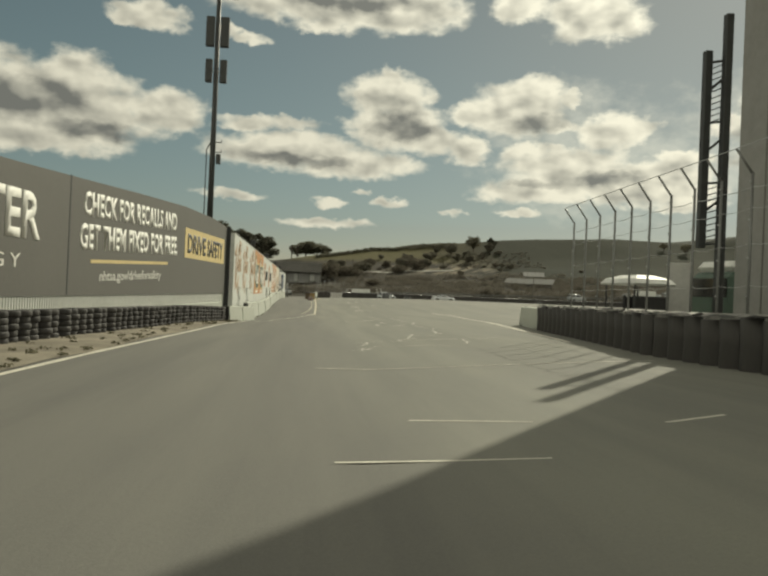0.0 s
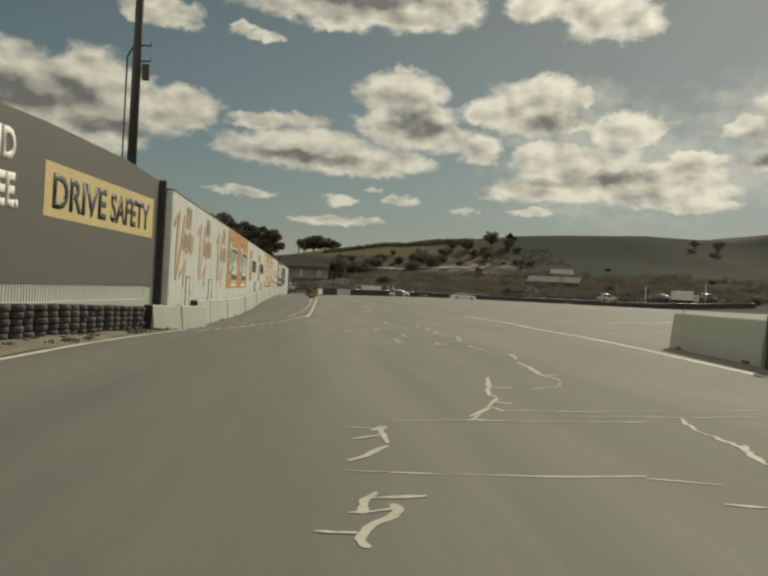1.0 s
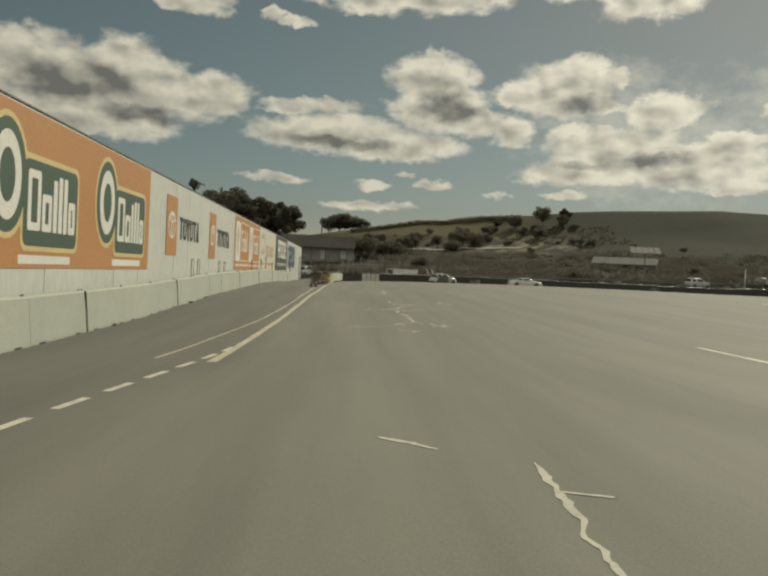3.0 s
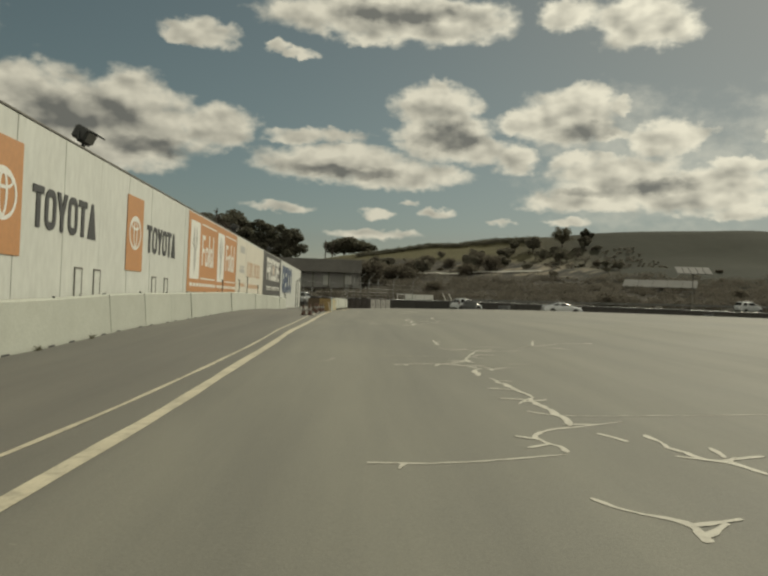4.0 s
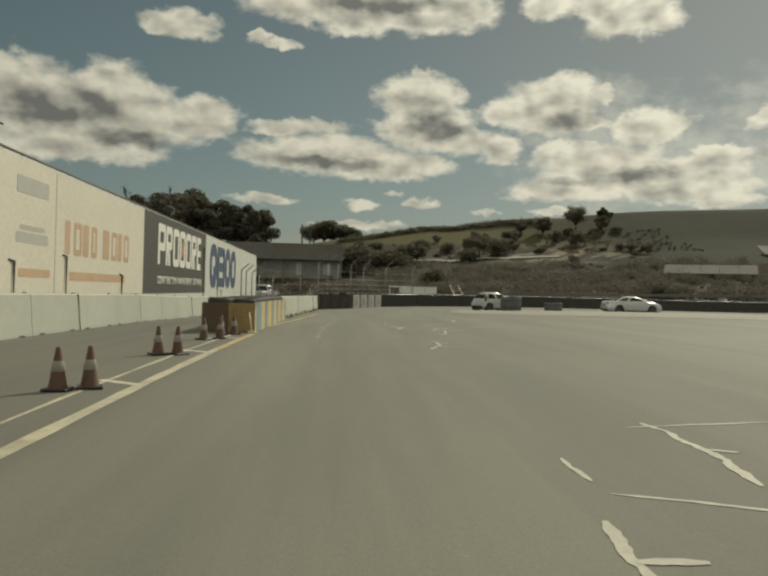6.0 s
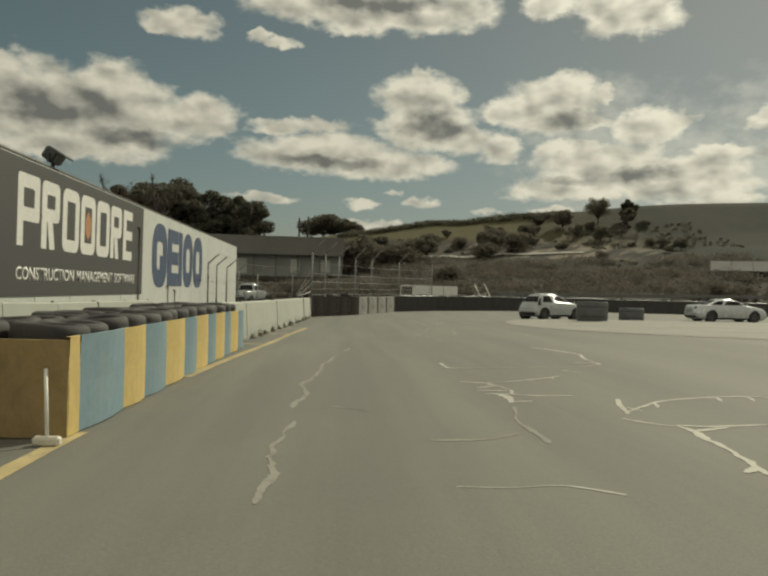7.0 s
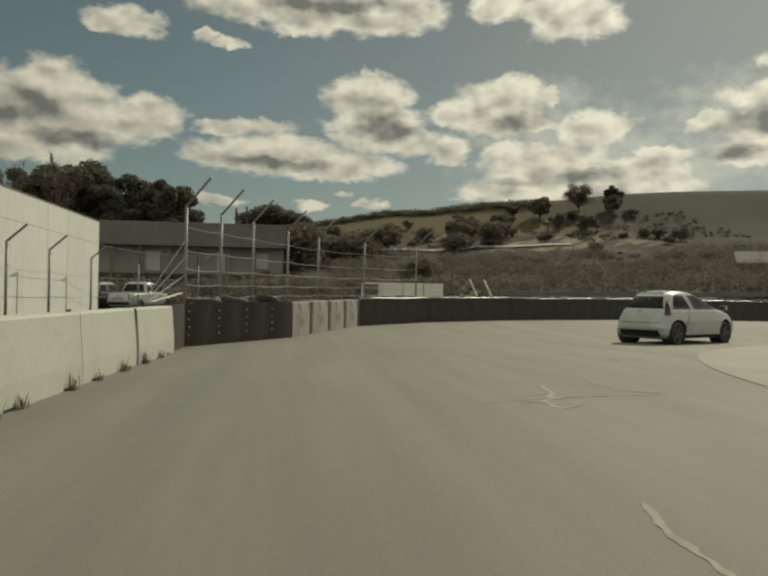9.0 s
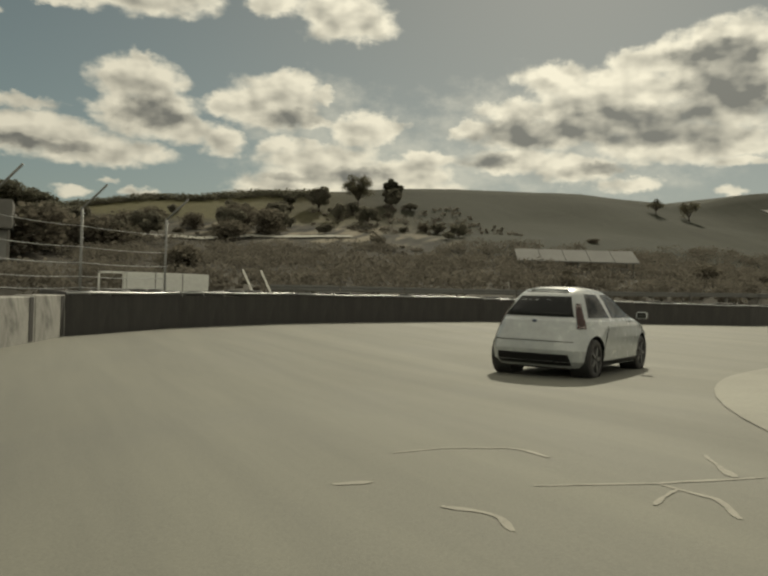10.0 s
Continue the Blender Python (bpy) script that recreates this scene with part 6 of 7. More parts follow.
# ---------------------------------------------------------------- traffic cones
def cone(x, y, turn, label):
    ob = thing("traffic_cone", label, "cone", (x, y, ground(x, y) + 0.004), turn, "cones in the painted strip")
    bm = bmesh.new()
    box(bm, -0.14, 0.14, -0.14, 0.14, 0, 0.03, 0.01)
    part("foot", bm, M["trim_black"], ob)
    part("body", lathe(bmesh.new(), [(0.105, 0.03), (0.095, 0.06), (0.03, 0.46), (0.022, 0.475), (0.0, 0.478)], 16), M["cone_orange"], ob, smooth=True)
    part("collar", lathe(bmesh.new(), [(0.073, 0.21), (0.076, 0.215), (0.058, 0.32), (0.054, 0.325)], 16), M["old_concrete"], ob, "dirty pale collar", smooth=True)


for k, (x, y) in enumerate(((0.78, 90.5), (1.06, 90.7), (0.86, 94.8), (1.16, 94.9), (0.93, 98.7), (1.22, 99.1), (1.02, 100.6), (1.28, 100.9))):
    cone(x, y, 17 * k, "small faded orange cone with a dirty collar")


# ---------------------------------------------------------------- floodlights on the wall, mast
def floodlight(y, tilt, label):
    ob = thing("floodlight", label, "floodlight", (WALL_X - 0.12, y, WALL_TOP + 0.05), 0, "floodlights along the wall")
    bm = bmesh.new()
    tube(bm, [(0, 0, 0), (0, 0, 0.18)], 0.05, 8)
    part("stem", bm, M["dark_steel"], ob)
    bm = bmesh.new()
    box(bm, -0.03, 0.03, -0.36, 0.36, 0.14, 0.19, 0.01)
    for s in (-0.36, 0.33):
        box(bm, -0.03, 0.03, s, s + 0.03, 0.14, 0.38, 0.005)
    part("yoke", bm, M["dark_steel"], ob)
    bm = bmesh.new()
    box(bm, -0.16, 0.20, -0.31, 0.31, -0.17, 0.17, 0.05, pose(0, 0, 0.36, 0, tilt, 0))
    part("head", bm, M["dark_steel"], ob)
    bm = bmesh.new()
    box(bm, 0.19, 0.40, -0.31, 0.31, 0.12, 0.16, 0.01, pose(0, 0, 0.36, 0, tilt, 0))
    part("visor", bm, M["dark_steel"], ob)
    bm = bmesh.new()
    box(bm, 0.20, 0.212, -0.26, 0.26, -0.13, 0.11, 0.0, pose(0, 0, 0.36, 0, tilt, 0))
    part("lens", bm, M["glass_dark"], ob)


for k, y in enumerate((54.4, 74.6, 98.0, 115.8)):
    floodlight(y, 22 + 3 * k, "black floodlight on top of the white wall")

mast = thing("antenna_mast", "tall dark steel mast with antenna boxes and a lamp arm", "mast", (-4.80, 38.6, -0.3))
bm = bmesh.new()
tube(bm, [(0, 0, 0), (0, 0, 9), (0, 0, 20)], 0.17, 14, 0.6)
part("pole", bm, M["dark_steel"], mast, smooth=True)
for z, h, w in ((13.8, 1.5, 0.42), (12.0, 1.15, 0.34)):
    for a in (-1, 1):
        bm = bmesh.new()
        box(bm, a * 0.36 - w / 2, a * 0.36 + w / 2, -0.14, 0.14, z, z + h, 0.03)
        p = part("antenna_box", bm, M["dark_steel"], mast)
        bm = bmesh.new()
        tube(bm, [(0, 0, z + h * 0.5), (a * 0.3, 0, z + h * 0.5)], 0.03, 6)
        part("bracket", bm, M["steel"], p)
for z in (8.5, 9.0):
    bm = bmesh.new()
    tube(bm, [(0, 0, z), (0.42, 0.0, z), (0.42, 0, z + 0.12)], 0.025, 6)
    part("step_arm", bm, M["dark_steel"], mast)
bm = bmesh.new()
box(bm, 0.18, 0.40, -0.08, 0.08, 7.9, 8.4, 0.02)
part("junction_box", bm, M["dark_steel"], mast)
bm = bmesh.new()
tube(bm, [(-0.30, 0, 0), (-0.30, 0, 8.6), (-0.1, 0, 9.0)], 0.03, 6)
part("cable_pipe", bm, M["dark_steel"], mast)
bm = bmesh.new()
tube(bm, [(0, 0, 16.6), (0.5, 0, 16.7)], 0.04, 6)
box(bm, 0.3, 0.95, -0.2, 0.2, 16.3, 16.7, 0.05)
part("lamp_arm", bm, M["dark_steel"], mast)

# ---------------------------------------------------------------- gantry and grey building on the east side, near the start
tower = thing("grey_building", "tall plain grey-clad building beside the track", "building", kind="")
bm = bmesh.new()
box(bm, 9.3, 16, 4, 15.4, -0.3, 13)
part("cladding", bm, M["stucco_dark"], tower)
bm = bmesh.new()
box(bm, 9.2, 16.1, 3.9, 15.5, 13, 13.3, 0.02)
part("parapet", bm, M["roof_dark"], tower)
for k in range(6):
    bm = bmesh.new()
    box(bm, 9.285, 9.30, 4.4 + 2.0 * k, 4.43 + 2.0 * k, 0, 13)
    part("panel_joint", bm, M["roof_dark"], tower)
gantry = thing("truss_gantry", "dark steel truss uprights of a sign gantry", "gantry", (9.25, 17.0, 0))
for k, (x, top) in enumerate(((0.12, 7.6), (0.44, 8.4))):
    bm = bmesh.new()
    box(bm, x - 0.09, x + 0.09, -0.09 - 0.3 * k, 0.09 - 0.3 * k, 0.3 if k else 2.9, top, 0.015)
    part("upright", bm, M["dark_steel"], gantry)
for k in range(7):
    z = 3.0 + k * 0.72
    bm = bmesh.new()
    tube(bm, [(0.12, 0, z), (0.44, -0.3, z + (0.36 if k % 2 else 0.0))], 0.03, 6)
    part("rung", bm, M["dark_steel"], gantry)
    if k in (0, 1, 4, 5):
        for j in range(5):
            bm = bmesh.new()
            tube(bm, [(0.16, 0, z + 0.14 * j), (0.40, -0.26, z + 0.14 * j + 0.09)], 0.014, 5)
            part("lattice_bar", bm, M["dark_steel"], gantry)

# ---------------------------------------------------------------- cars
def car(name, label, levels, at, turn, paint, wheel_x, wheel_r, glass_z, rear_glass, side_glass, lamps, tail_z, plate_z, group="", screen=(-36, 36), spoiler=True, quick=False):
    """A car body lofted from outlines at rising heights (z, rear, front, half width, squareness); glass, lamps and trim follow the same skin."""
    ob = thing(name, label, "car", at, turn, group)

    def row(z):
        for a, b in zip(levels, levels[1:]):
            if z <= b[0]:
                u = max(0.0, (z - a[0]) / (b[0] - a[0]))
                return [p + (q - p) * u for p, q in zip(a, b)][1:]
        return list(levels[-1][1:])

    def skin(theta, z, off=0.0):
        """theta: degrees round the car, 0 at the nose, 90 on its left side, 180 at the tail."""
        xr, xf, w, n = row(z)
        c, s = math.cos(radians(theta)), math.sin(radians(theta))
        e = 2.0 / n
        ex, ey = math.copysign(abs(c) ** e, c), math.copysign(abs(s) ** e, s)
        mid, half = (xr + xf) / 2, (xf - xr) / 2
        nx, ny = c / max(half, 0.1), s / max(w, 0.1)
        d = math.hypot(nx, ny)
        return Vector((mid + half * ex + off * nx / d, w * ey + off * ny / d, z))

    def patch(part_name, t0, t1, z0, z1, material, off=0.008, parent=ob, nt=10, nz=4, top_in=0.0, note=""):
        bm = bmesh.new()
        grid = []
        for j in range(nz + 1):
            z = z0 + (z1 - z0) * j / nz
            sq = top_in * j / nz
            grid.append([bm.verts.new(skin(t0 + (t1 - t0) * (sq + (1 - 2 * sq) * k / nt), z, off)) for k in range(nt + 1)])
        for a, b in zip(grid, grid[1:]):
            for k in range(nt):
                bm.faces.new((a[k], a[k + 1], b[k + 1], b[k]))
        # a rim gives the patch thickness
        bmesh.ops.solidify(bm, geom=bm.faces[:], thickness=0.01)
        return part(part_name, bm, material, parent, note, smooth=True)

    wmax = max(l[3] for l in levels)
    arch_r = wheel_r * 1.15
    centres = [(x, wheel_r + 0.015) for x in wheel_x]

    def side(x, z):
        """Half width of the skin at a place along the car."""
        xr, xf, w, n = row(z)
        u = min(1.0, abs((x - (xr + xf) / 2) / ((xf - xr) / 2)))
        return w * max(0.0, 1 - u ** n) ** (1 / n)

    bm = bmesh.new()
    rings = []
    zs = sorted({*(l[0] for l in levels), *(0.5 * (a[0] + b[0]) for a, b in zip(levels, levels[1:]))})
    if not quick:
        zs = sorted({*zs, *(levels[0][0] + 0.03 * k for k in range(1, 26))})
    # points even along the sides, and even across nose and tail
    nx, ny = (20, 6) if quick else (70, 14)
    N = 2 * (nx + 2 * ny)
    for z in zs:
        n = row(z)[3]
        gc = (1 - 0.9 ** n) ** (1 / n)
        half = [math.degrees(math.asin((gc * k / ny) ** (n / 2))) for k in range(ny)]
        half += [math.degrees(math.acos(math.copysign(abs(f) ** (n / 2), f))) for f in [0.9 - 1.8 * k / nx for k in range(nx + 1)]]
        half += [180 - math.degrees(math.asin((gc * k / ny) ** (n / 2))) for k in range(ny - 1, 0, -1)]
        rings.append([bm.verts.new(skin(a, z)) for a in half + [180 + a for a in half]])
    for a, b in zip(rings, rings[1:]):
        for k in range(N):
            bm.faces.new((a[k], a[(k + 1) % N], b[(k + 1) % N], b[k]))
    bm.faces.new(rings[-1])
    if not quick:
        # round openings for the wheels
        inside = set()
        for v in bm.verts:
            for cx, cz in centres:
                dx, dz = v.co.x - cx, v.co.z - cz
                d = math.hypot(dx, dz)
                if abs(v.co.y) > 0.5 and d < arch_r + 0.022:
                    if d > arch_r - 0.022:
                        v.co.x, v.co.z = cx + dx / d * arch_r, cz + dz / d * arch_r
                        v.co.y = math.copysign(side(v.co.x, v.co.z), v.co.y)
                    inside.add(v)
        bmesh.ops.delete(bm, geom=[f for f in bm.faces if all(v in inside for v in f.verts)], context="FACES")
    else:
        bm.faces.new(rings[0][::-1])
    part("body", bm, paint, ob, smooth=True)
    zg0, zg1 = glass_z
    patch("rear_window", *rear_glass, zg0 + 0.03, zg1, M["glass_dark"], top_in=0.04, note="dark tinted rear window")
    patch("windscreen", screen[0], screen[1], zg0 + 0.02, zg1, M["glass_dark"], top_in=0.04)
    for sign in (1, -1):
        for a, b in side_glass:
            patch("side_window", sign * a, sign * b, zg0 + 0.02, zg1 - 0.03, M["glass_dark"], top_in=0.05)
        for (t0, t1, z0, z1, mat) in lamps:
            patch("tail_lamp", sign * t0, sign * t1, z0, z1, M[mat], 0.012, nt=5, top_in=0.2, note="red tail lamp")
        mir = part("mirror", box(bmesh.new(), -0.07, 0.06, -0.10, 0.10, -0.06, 0.07, 0.03), paint, ob, "", pose(row(zg0)[1] - 0.42, sign * (row(zg0)[2] + 0.10), zg0 + 0.05, 0, 0, sign * -8))
        part("mirror_glass", box(bmesh.new(), -0.075, -0.071, -0.08, 0.08, -0.045, 0.055), M["glass_dark"], mir)
        patch("door_line", sign * 98, sign * 98.8, 0.34, zg0, M["trim_black"], 0.003, nt=1)
        patch("sill", sign * 78, sign * 102, levels[0][0] + 0.01, levels[0][0] + 0.09, M["trim_black"], 0.006)
    patch("bumper_insert", 158, 202, tail_z[0], tail_z[1], M["trim_black"], 0.01, top_in=0.08, note="black rear bumper insert")
    if plate_z:
        patch("number_plate", 178.4, 181.6, plate_z, plate_z + 0.13, paint, 0.007, nt=6)
    seam_z = plate_z - 0.095 if plate_z else 0.60
    patch("hatch_seam", 152, 208, seam_z - 0.006, seam_z + 0.006, M["trim_black"], 0.003)
    patch("badge", 179.88, 180.12, seam_z + 0.295, seam_z + 0.33, M["vinyl_navy"], 0.014, nt=4)
    if spoiler:
        bm = bmesh.new()
        xr, xf, w, n = row(zg1 + 0.05)
        box(bm, xr - 0.10, xr + 0.10, -w * 0.66, w * 0.66, zg1 + 0.015, zg1 + 0.05, 0.012)
        part("spoiler", bm, paint, ob)
    bm = bmesh.new()
    xr, xf, w, n = row(levels[0][0])
    box(bm, xr + 0.08, xf - 0.08, -w + 0.26, w - 0.26, levels[0][0] - 0.03, levels[0][0] + 0.2)
    part("underbody", bm, M["trim_black"], ob)
    bm = bmesh.new()
    tube(bm, [(-0.5, 0, levels[-1][0] - 0.01), (-0.56, 0, levels[-1][0] + 0.10)], 0.008, 5)
    part("antenna", bm, M["trim_black"], ob)
    for x in wheel_x:
        for sign in (1, -1):
            m = pose(x, sign * (wmax - (0.20 if quick else 0.25)), wheel_r, -90 * sign)
            if not quick:
                part("wheel_arch", lathe(bmesh.new(), [(arch_r * 1.0, 0.215), (arch_r * 1.0, -0.10), (0.0, -0.10)], 32), M["trim_black"], ob, "", pose(x, sign * (wmax - 0.25), wheel_r + 0.015, -90 * sign))
            wheel = part("wheel", lathe(bmesh.new(), [(wheel_r * 0.66, 0.20), (wheel_r * 0.7, 0.225), (wheel_r * 0.93, 0.22), (wheel_r, 0.19), (wheel_r, 0.02), (wheel_r * 0.9, 0.0)], 28), M["tyre"], ob, "", m, True)
            part("rim", lathe(bmesh.new(), [(0.0, 0.205), (wheel_r * 0.2, 0.21), (wheel_r * 0.62, 0.19), (wheel_r * 0.68, 0.215)], 20), M["dark_steel"], wheel, "dark alloy rim", smooth=True)
            if quick:
                continue
            for k in range(5):
                bm = bmesh.new()
                box(bm, wheel_r * 0.15, wheel_r * 0.64, -0.03, 0.03, 0.195, 0.222, 0.006, pose(0, 0, 0, 0, 0, 72 * k))
                part("spoke", bm, M["steel_dark_alloy"], wheel)
    return ob


HATCH = [
    (0.18, -1.78, 1.74, 0.80, 6.4), (0.28, -1.92, 1.90, 0.85, 6.2), (0.46, -1.985, 1.985, 0.864, 5.8), (0.64, -1.965, 1.95, 0.866, 5.0), (0.82, -1.905, 1.80, 0.852, 4.2), (0.93, -1.85, 1.42, 0.828, 3.8),
    (1.00, -1.80, 1.08, 0.80, 3.5), (1.12, -1.70, 0.80, 0.745, 3.3), (1.25, -1.57, 0.50, 0.68, 3.2), (1.35, -1.44, 0.24, 0.615, 3.1), (1.42, -1.29, -0.02, 0.54, 2.9), (1.46, -1.08, -0.28, 0.41, 2.8), (1.48, -0.85, -0.5, 0.22, 2.6),
]
hatch = car("hatchback_car", "small white hatchback with a dark rear window and black bumper insert", HATCH, (14.9, 134.3, on_road(14.9, 134.3)), 90 - 59, M["car_white"], (-1.33, 1.16), 0.315,
            (0.955, 1.385), (146.5, 213.5), ((56, 92), (94.5, 126)), ((131, 145.5, 0.80, 1.20, "lamp_red"),), (0.22, 0.40), 0)
SEDAN = [
    (0.17, -2.24, 2.22, 0.85, 7.0), (0.28, -2.37, 2.38, 0.90, 7.0), (0.48, -2.43, 2.44, 0.92, 6.6), (0.70, -2.42, 2.38, 0.925, 6.0), (0.86, -2.40, 2.20, 0.915, 4.6), (0.96, -2.36, 1.75, 0.895, 4.4), (1.015, -2.22, 1.30, 0.865, 4.2),
    (1.045, -1.78, 1.18, 0.84, 4.2), (1.15, -1.48, 0.92, 0.785, 4.2), (1.28, -1.10, 0.60, 0.70, 4.0), (1.37, -0.78, 0.34, 0.62, 3.8), (1.42, -0.52, 0.10, 0.50, 3.6), (1.44, -0.3, -0.1, 0.3, 3.0),
]
sedan = car("sedan_car", "silver-white saloon with a sloping tail and dark lower sills", SEDAN, (25.8, 137.2, on_road(25.8, 137.2)), 90 - 86, M["car_silver"], (-1.42, 1.42), 0.335,
    (1.03, 1.34), (150, 210), ((60, 92), (95, 128)), ((150, 166, 0.80, 0.93, "lamp_red"),), (0.24, 0.36), 0.58, spoiler=False)
for moved in (hatch, sedan):
    moved.matrix_basis = moved.matrix_basis @ Matrix.Diagonal((0.9, 0.9, 0.9, 1))
SUV = [(0.2, -2.1, 2.1, 0.82, 5.0), (0.35, -2.3, 2.3, 0.92, 5.0), (0.7, -2.32, 2.28, 0.94, 5.0), (1.0, -2.28, 2.0, 0.93, 4.6), (1.1, -2.24, 1.2, 0.9, 4.4), (1.45, -2.0, 0.75, 0.78, 4.4), (1.66, -1.8, 0.4, 0.7, 4.0), (1.74, -1.2, 0.0, 0.5, 3.4)]
PICKUP = [(0.3, -2.5, 2.5, 0.82, 6.0), (0.45, -2.65, 2.65, 0.93, 6.0), (0.8, -2.66, 2.62, 0.95, 6.0), (1.05, -2.64, 2.3, 0.94, 5.0), (1.09, -0.9, 1.3, 0.92, 4.6), (1.45, -0.75, 0.85, 0.8, 4.4), (1.68, -0.6, 0.5, 0.7, 4.0), (1.75, -0.3, 0.2, 0.5, 3.4)]
car("parked_suv", "dark parked estate car behind the wall's end", SUV, (-6.1, 162.5, ground(-6.1, 162.5)), 80, M["trim_black"], (-1.4, 1.4), 0.36, (1.12, 1.58), (158, 202), ((60, 95), (98, 132)), ((150, 158, 0.8, 1.2, "lamp_red"),), (0.3, 0.5), 0.7, quick=True)
car("parked_pickup", "white parked pickup truck behind the wall's end", PICKUP, (-3.9, 162.6, ground(-3.9, 162.6)), 74, M["car_white"], (-1.7, 1.75), 0.38, (1.12, 1.6), (150, 210), ((60, 95), (98, 128)), ((158, 166, 0.75, 1.0, "lamp_red"),), (0.4, 0.55), 0.7, spoiler=False, quick=True)
for k, (x, y, t) in enumerate(((62, 166, 20), (76, 171.5, 160), (88, 173.5, 10))):
    car("parked_car", "pale parked car beyond the far barrier" if k % 2 else "silver parked car beyond the far barrier", SEDAN if k % 2 else SUV, (x, y, ground(x, y)), t, M["car_silver" if k % 2 else "car_white"], (-1.42, 1.42), 0.335,
        (1.04, 1.33) if k % 2 else (1.12, 1.58), (152, 208), ((60, 92), (95, 128)), ((150, 162, 0.80, 0.95, "lamp_red"),), (0.26, 0.38), 0.58, "parked cars beyond the far barrier", spoiler=False, quick=True)


# ---------------------------------------------------------------- trees and shrubs
def leaf_cloud(bm, centre, radii, count, size, rnd):
    """Small leaf clumps as bent quads, denser toward the outside of the lobe."""
    for _ in range(count):
        d = Vector((rnd.gauss(0, 1), rnd.gauss(0, 1), rnd.gauss(0, 1))).normalized() * (rnd.random() ** 0.4)
        p = Vector(centre) + Vector((d.x * radii[0], d.y * radii[1], d.z * radii[2]))
        s = size * rnd.uniform(0.6, 1.4)
        a = Vector((rnd.uniform(-1, 1), rnd.uniform(-1, 1), rnd.uniform(-0.6, 0.6))).normalized() * s
        b = a.cross(Vector((rnd.uniform(-1, 1), rnd.uniform(-1, 1), rnd.uniform(-1, 1)))).normalized() * s * 0.7
        bm.faces.new([bm.verts.new(p - a), bm.verts.new(p - b), bm.verts.new(p + a * 0.9 + b * 0.2), bm.verts.new(p + b)])


def tree(x, y, height, spread, seed, label, leaf, leafy=1.0, trunk_r=0.35, lobes=16, size=0.34, bare=False, category="tree", name="tree", group=""):
    rnd = random.Random(seed)
    ob = thing(name, label, category, (x, y, ground(x, y) - 0.15), rnd.uniform(0, 360), group)
    bm = bmesh.new()
    fork = height * (0.28 if height > 6 else 0.16)
    tube(bm, [(0, 0, 0), (0.1, 0.05, fork * 0.5), (0.05, 0.1, fork)], trunk_r, 10, 0.7)
    tips = []
    for k in range(lobes):
        a = 2.4 * k + rnd.uniform(-0.4, 0.4)
        r = spread * (0.25 + 0.75 * math.sqrt((k + 0.5) / lobes)) * rnd.uniform(0.75, 1.05)
        h = height * (0.96 - 0.36 * (r / spread) ** 2 - 0.34 * rnd.random() ** 1.5)
        tip = Vector((r * math.cos(a), r * math.sin(a), max(fork * 1.1, h)))
        mid = Vector((tip.x * 0.45, tip.y * 0.45, fork + (tip.z - fork) * 0.55))
        tube(bm, [(0.05, 0.1, fork * 0.92), mid, tip], trunk_r * 0.42, 6, 0.25)
        tips.append(tip)
        if bare:
            for _ in range(13):
                u = rnd.uniform(0.4, 1.0)
                base = mid + (tip - mid) * u
                end = base + Vector((rnd.uniform(-1, 1), rnd.uniform(-1, 1), rnd.uniform(0.3, 1.3))) * spread * 0.22
                tube(bm, [base, (base + end) * 0.5 + Vector((0.1, 0.05, 0.1)), end], trunk_r * 0.11, 4, 0.3)
                for _ in range(5):
                    e2 = end + Vector((rnd.uniform(-1, 1), rnd.uniform(-1, 1), rnd.uniform(0.1, 1.0))) * spread * 0.12
                    tube(bm, [base + (end - base) * 0.6, e2], trunk_r * 0.06, 3, 0.4)
    part("trunk", bm, M["bark"], ob, smooth=True)
    if leafy > 0:
        bm = bmesh.new()
        for tip in tips:
            rr = spread * (rnd.uniform(0.22, 0.36) if height > 6 else rnd.uniform(0.32, 0.46))
            leaf_cloud(bm, tip - Vector((0, 0, rr * 0.25)), (rr, rr, rr * 0.72), int(330 * leafy), size * 0.68, rnd)
            inner = tip * rnd.uniform(0.55, 0.8)
            inner.z = fork + (tip.z - fork) * rnd.uniform(0.45, 0.85)
            leaf_cloud(bm, inner, (rr * 0.9, rr * 0.9, rr * 0.8), int(180 * leafy), size * 0.68, rnd)
        part("crown", bm, leaf, ob)
    return ob


tree(-12.8, 232, 11.5, 4.6, 3, "dark evergreen oak with an open uneven crown", M["leaf_dark"], 1.3, 0.4, 18, 0.36)
tree(-20.5, 236, 12.5, 5.6, 4, "broad dark evergreen oak behind the wall", M["leaf_dark"], 1.6, 0.45, 20, 0.40)
tree(-29.5, 240, 15.5, 7.2, 5, "tall broad dark oak behind the wall", M["leaf_dark"], 1.7, 0.5, 22, 0.44)
tree(-40, 246, 15, 7.0, 6, "dark oak at the back of the wall", M["leaf_dark"], 1.5, 0.5, 20, 0.44)
for k, (x, y, h, s) in enumerate(((-33, 222, 17, 4.6), (-42, 226, 17, 5.0), (-27, 226, 15.5, 4.0))):
    tree(x, y, h, s, 20 + k, "bare winter tree with fine grey branches", None, 0, 0.42, 14, bare=True)
tree(0.5, 262, 6.0, 4.6, 30, "low dark oak on the western shoulder", M["leaf_dark"], 1.0, 0.3, 14, 0.34)
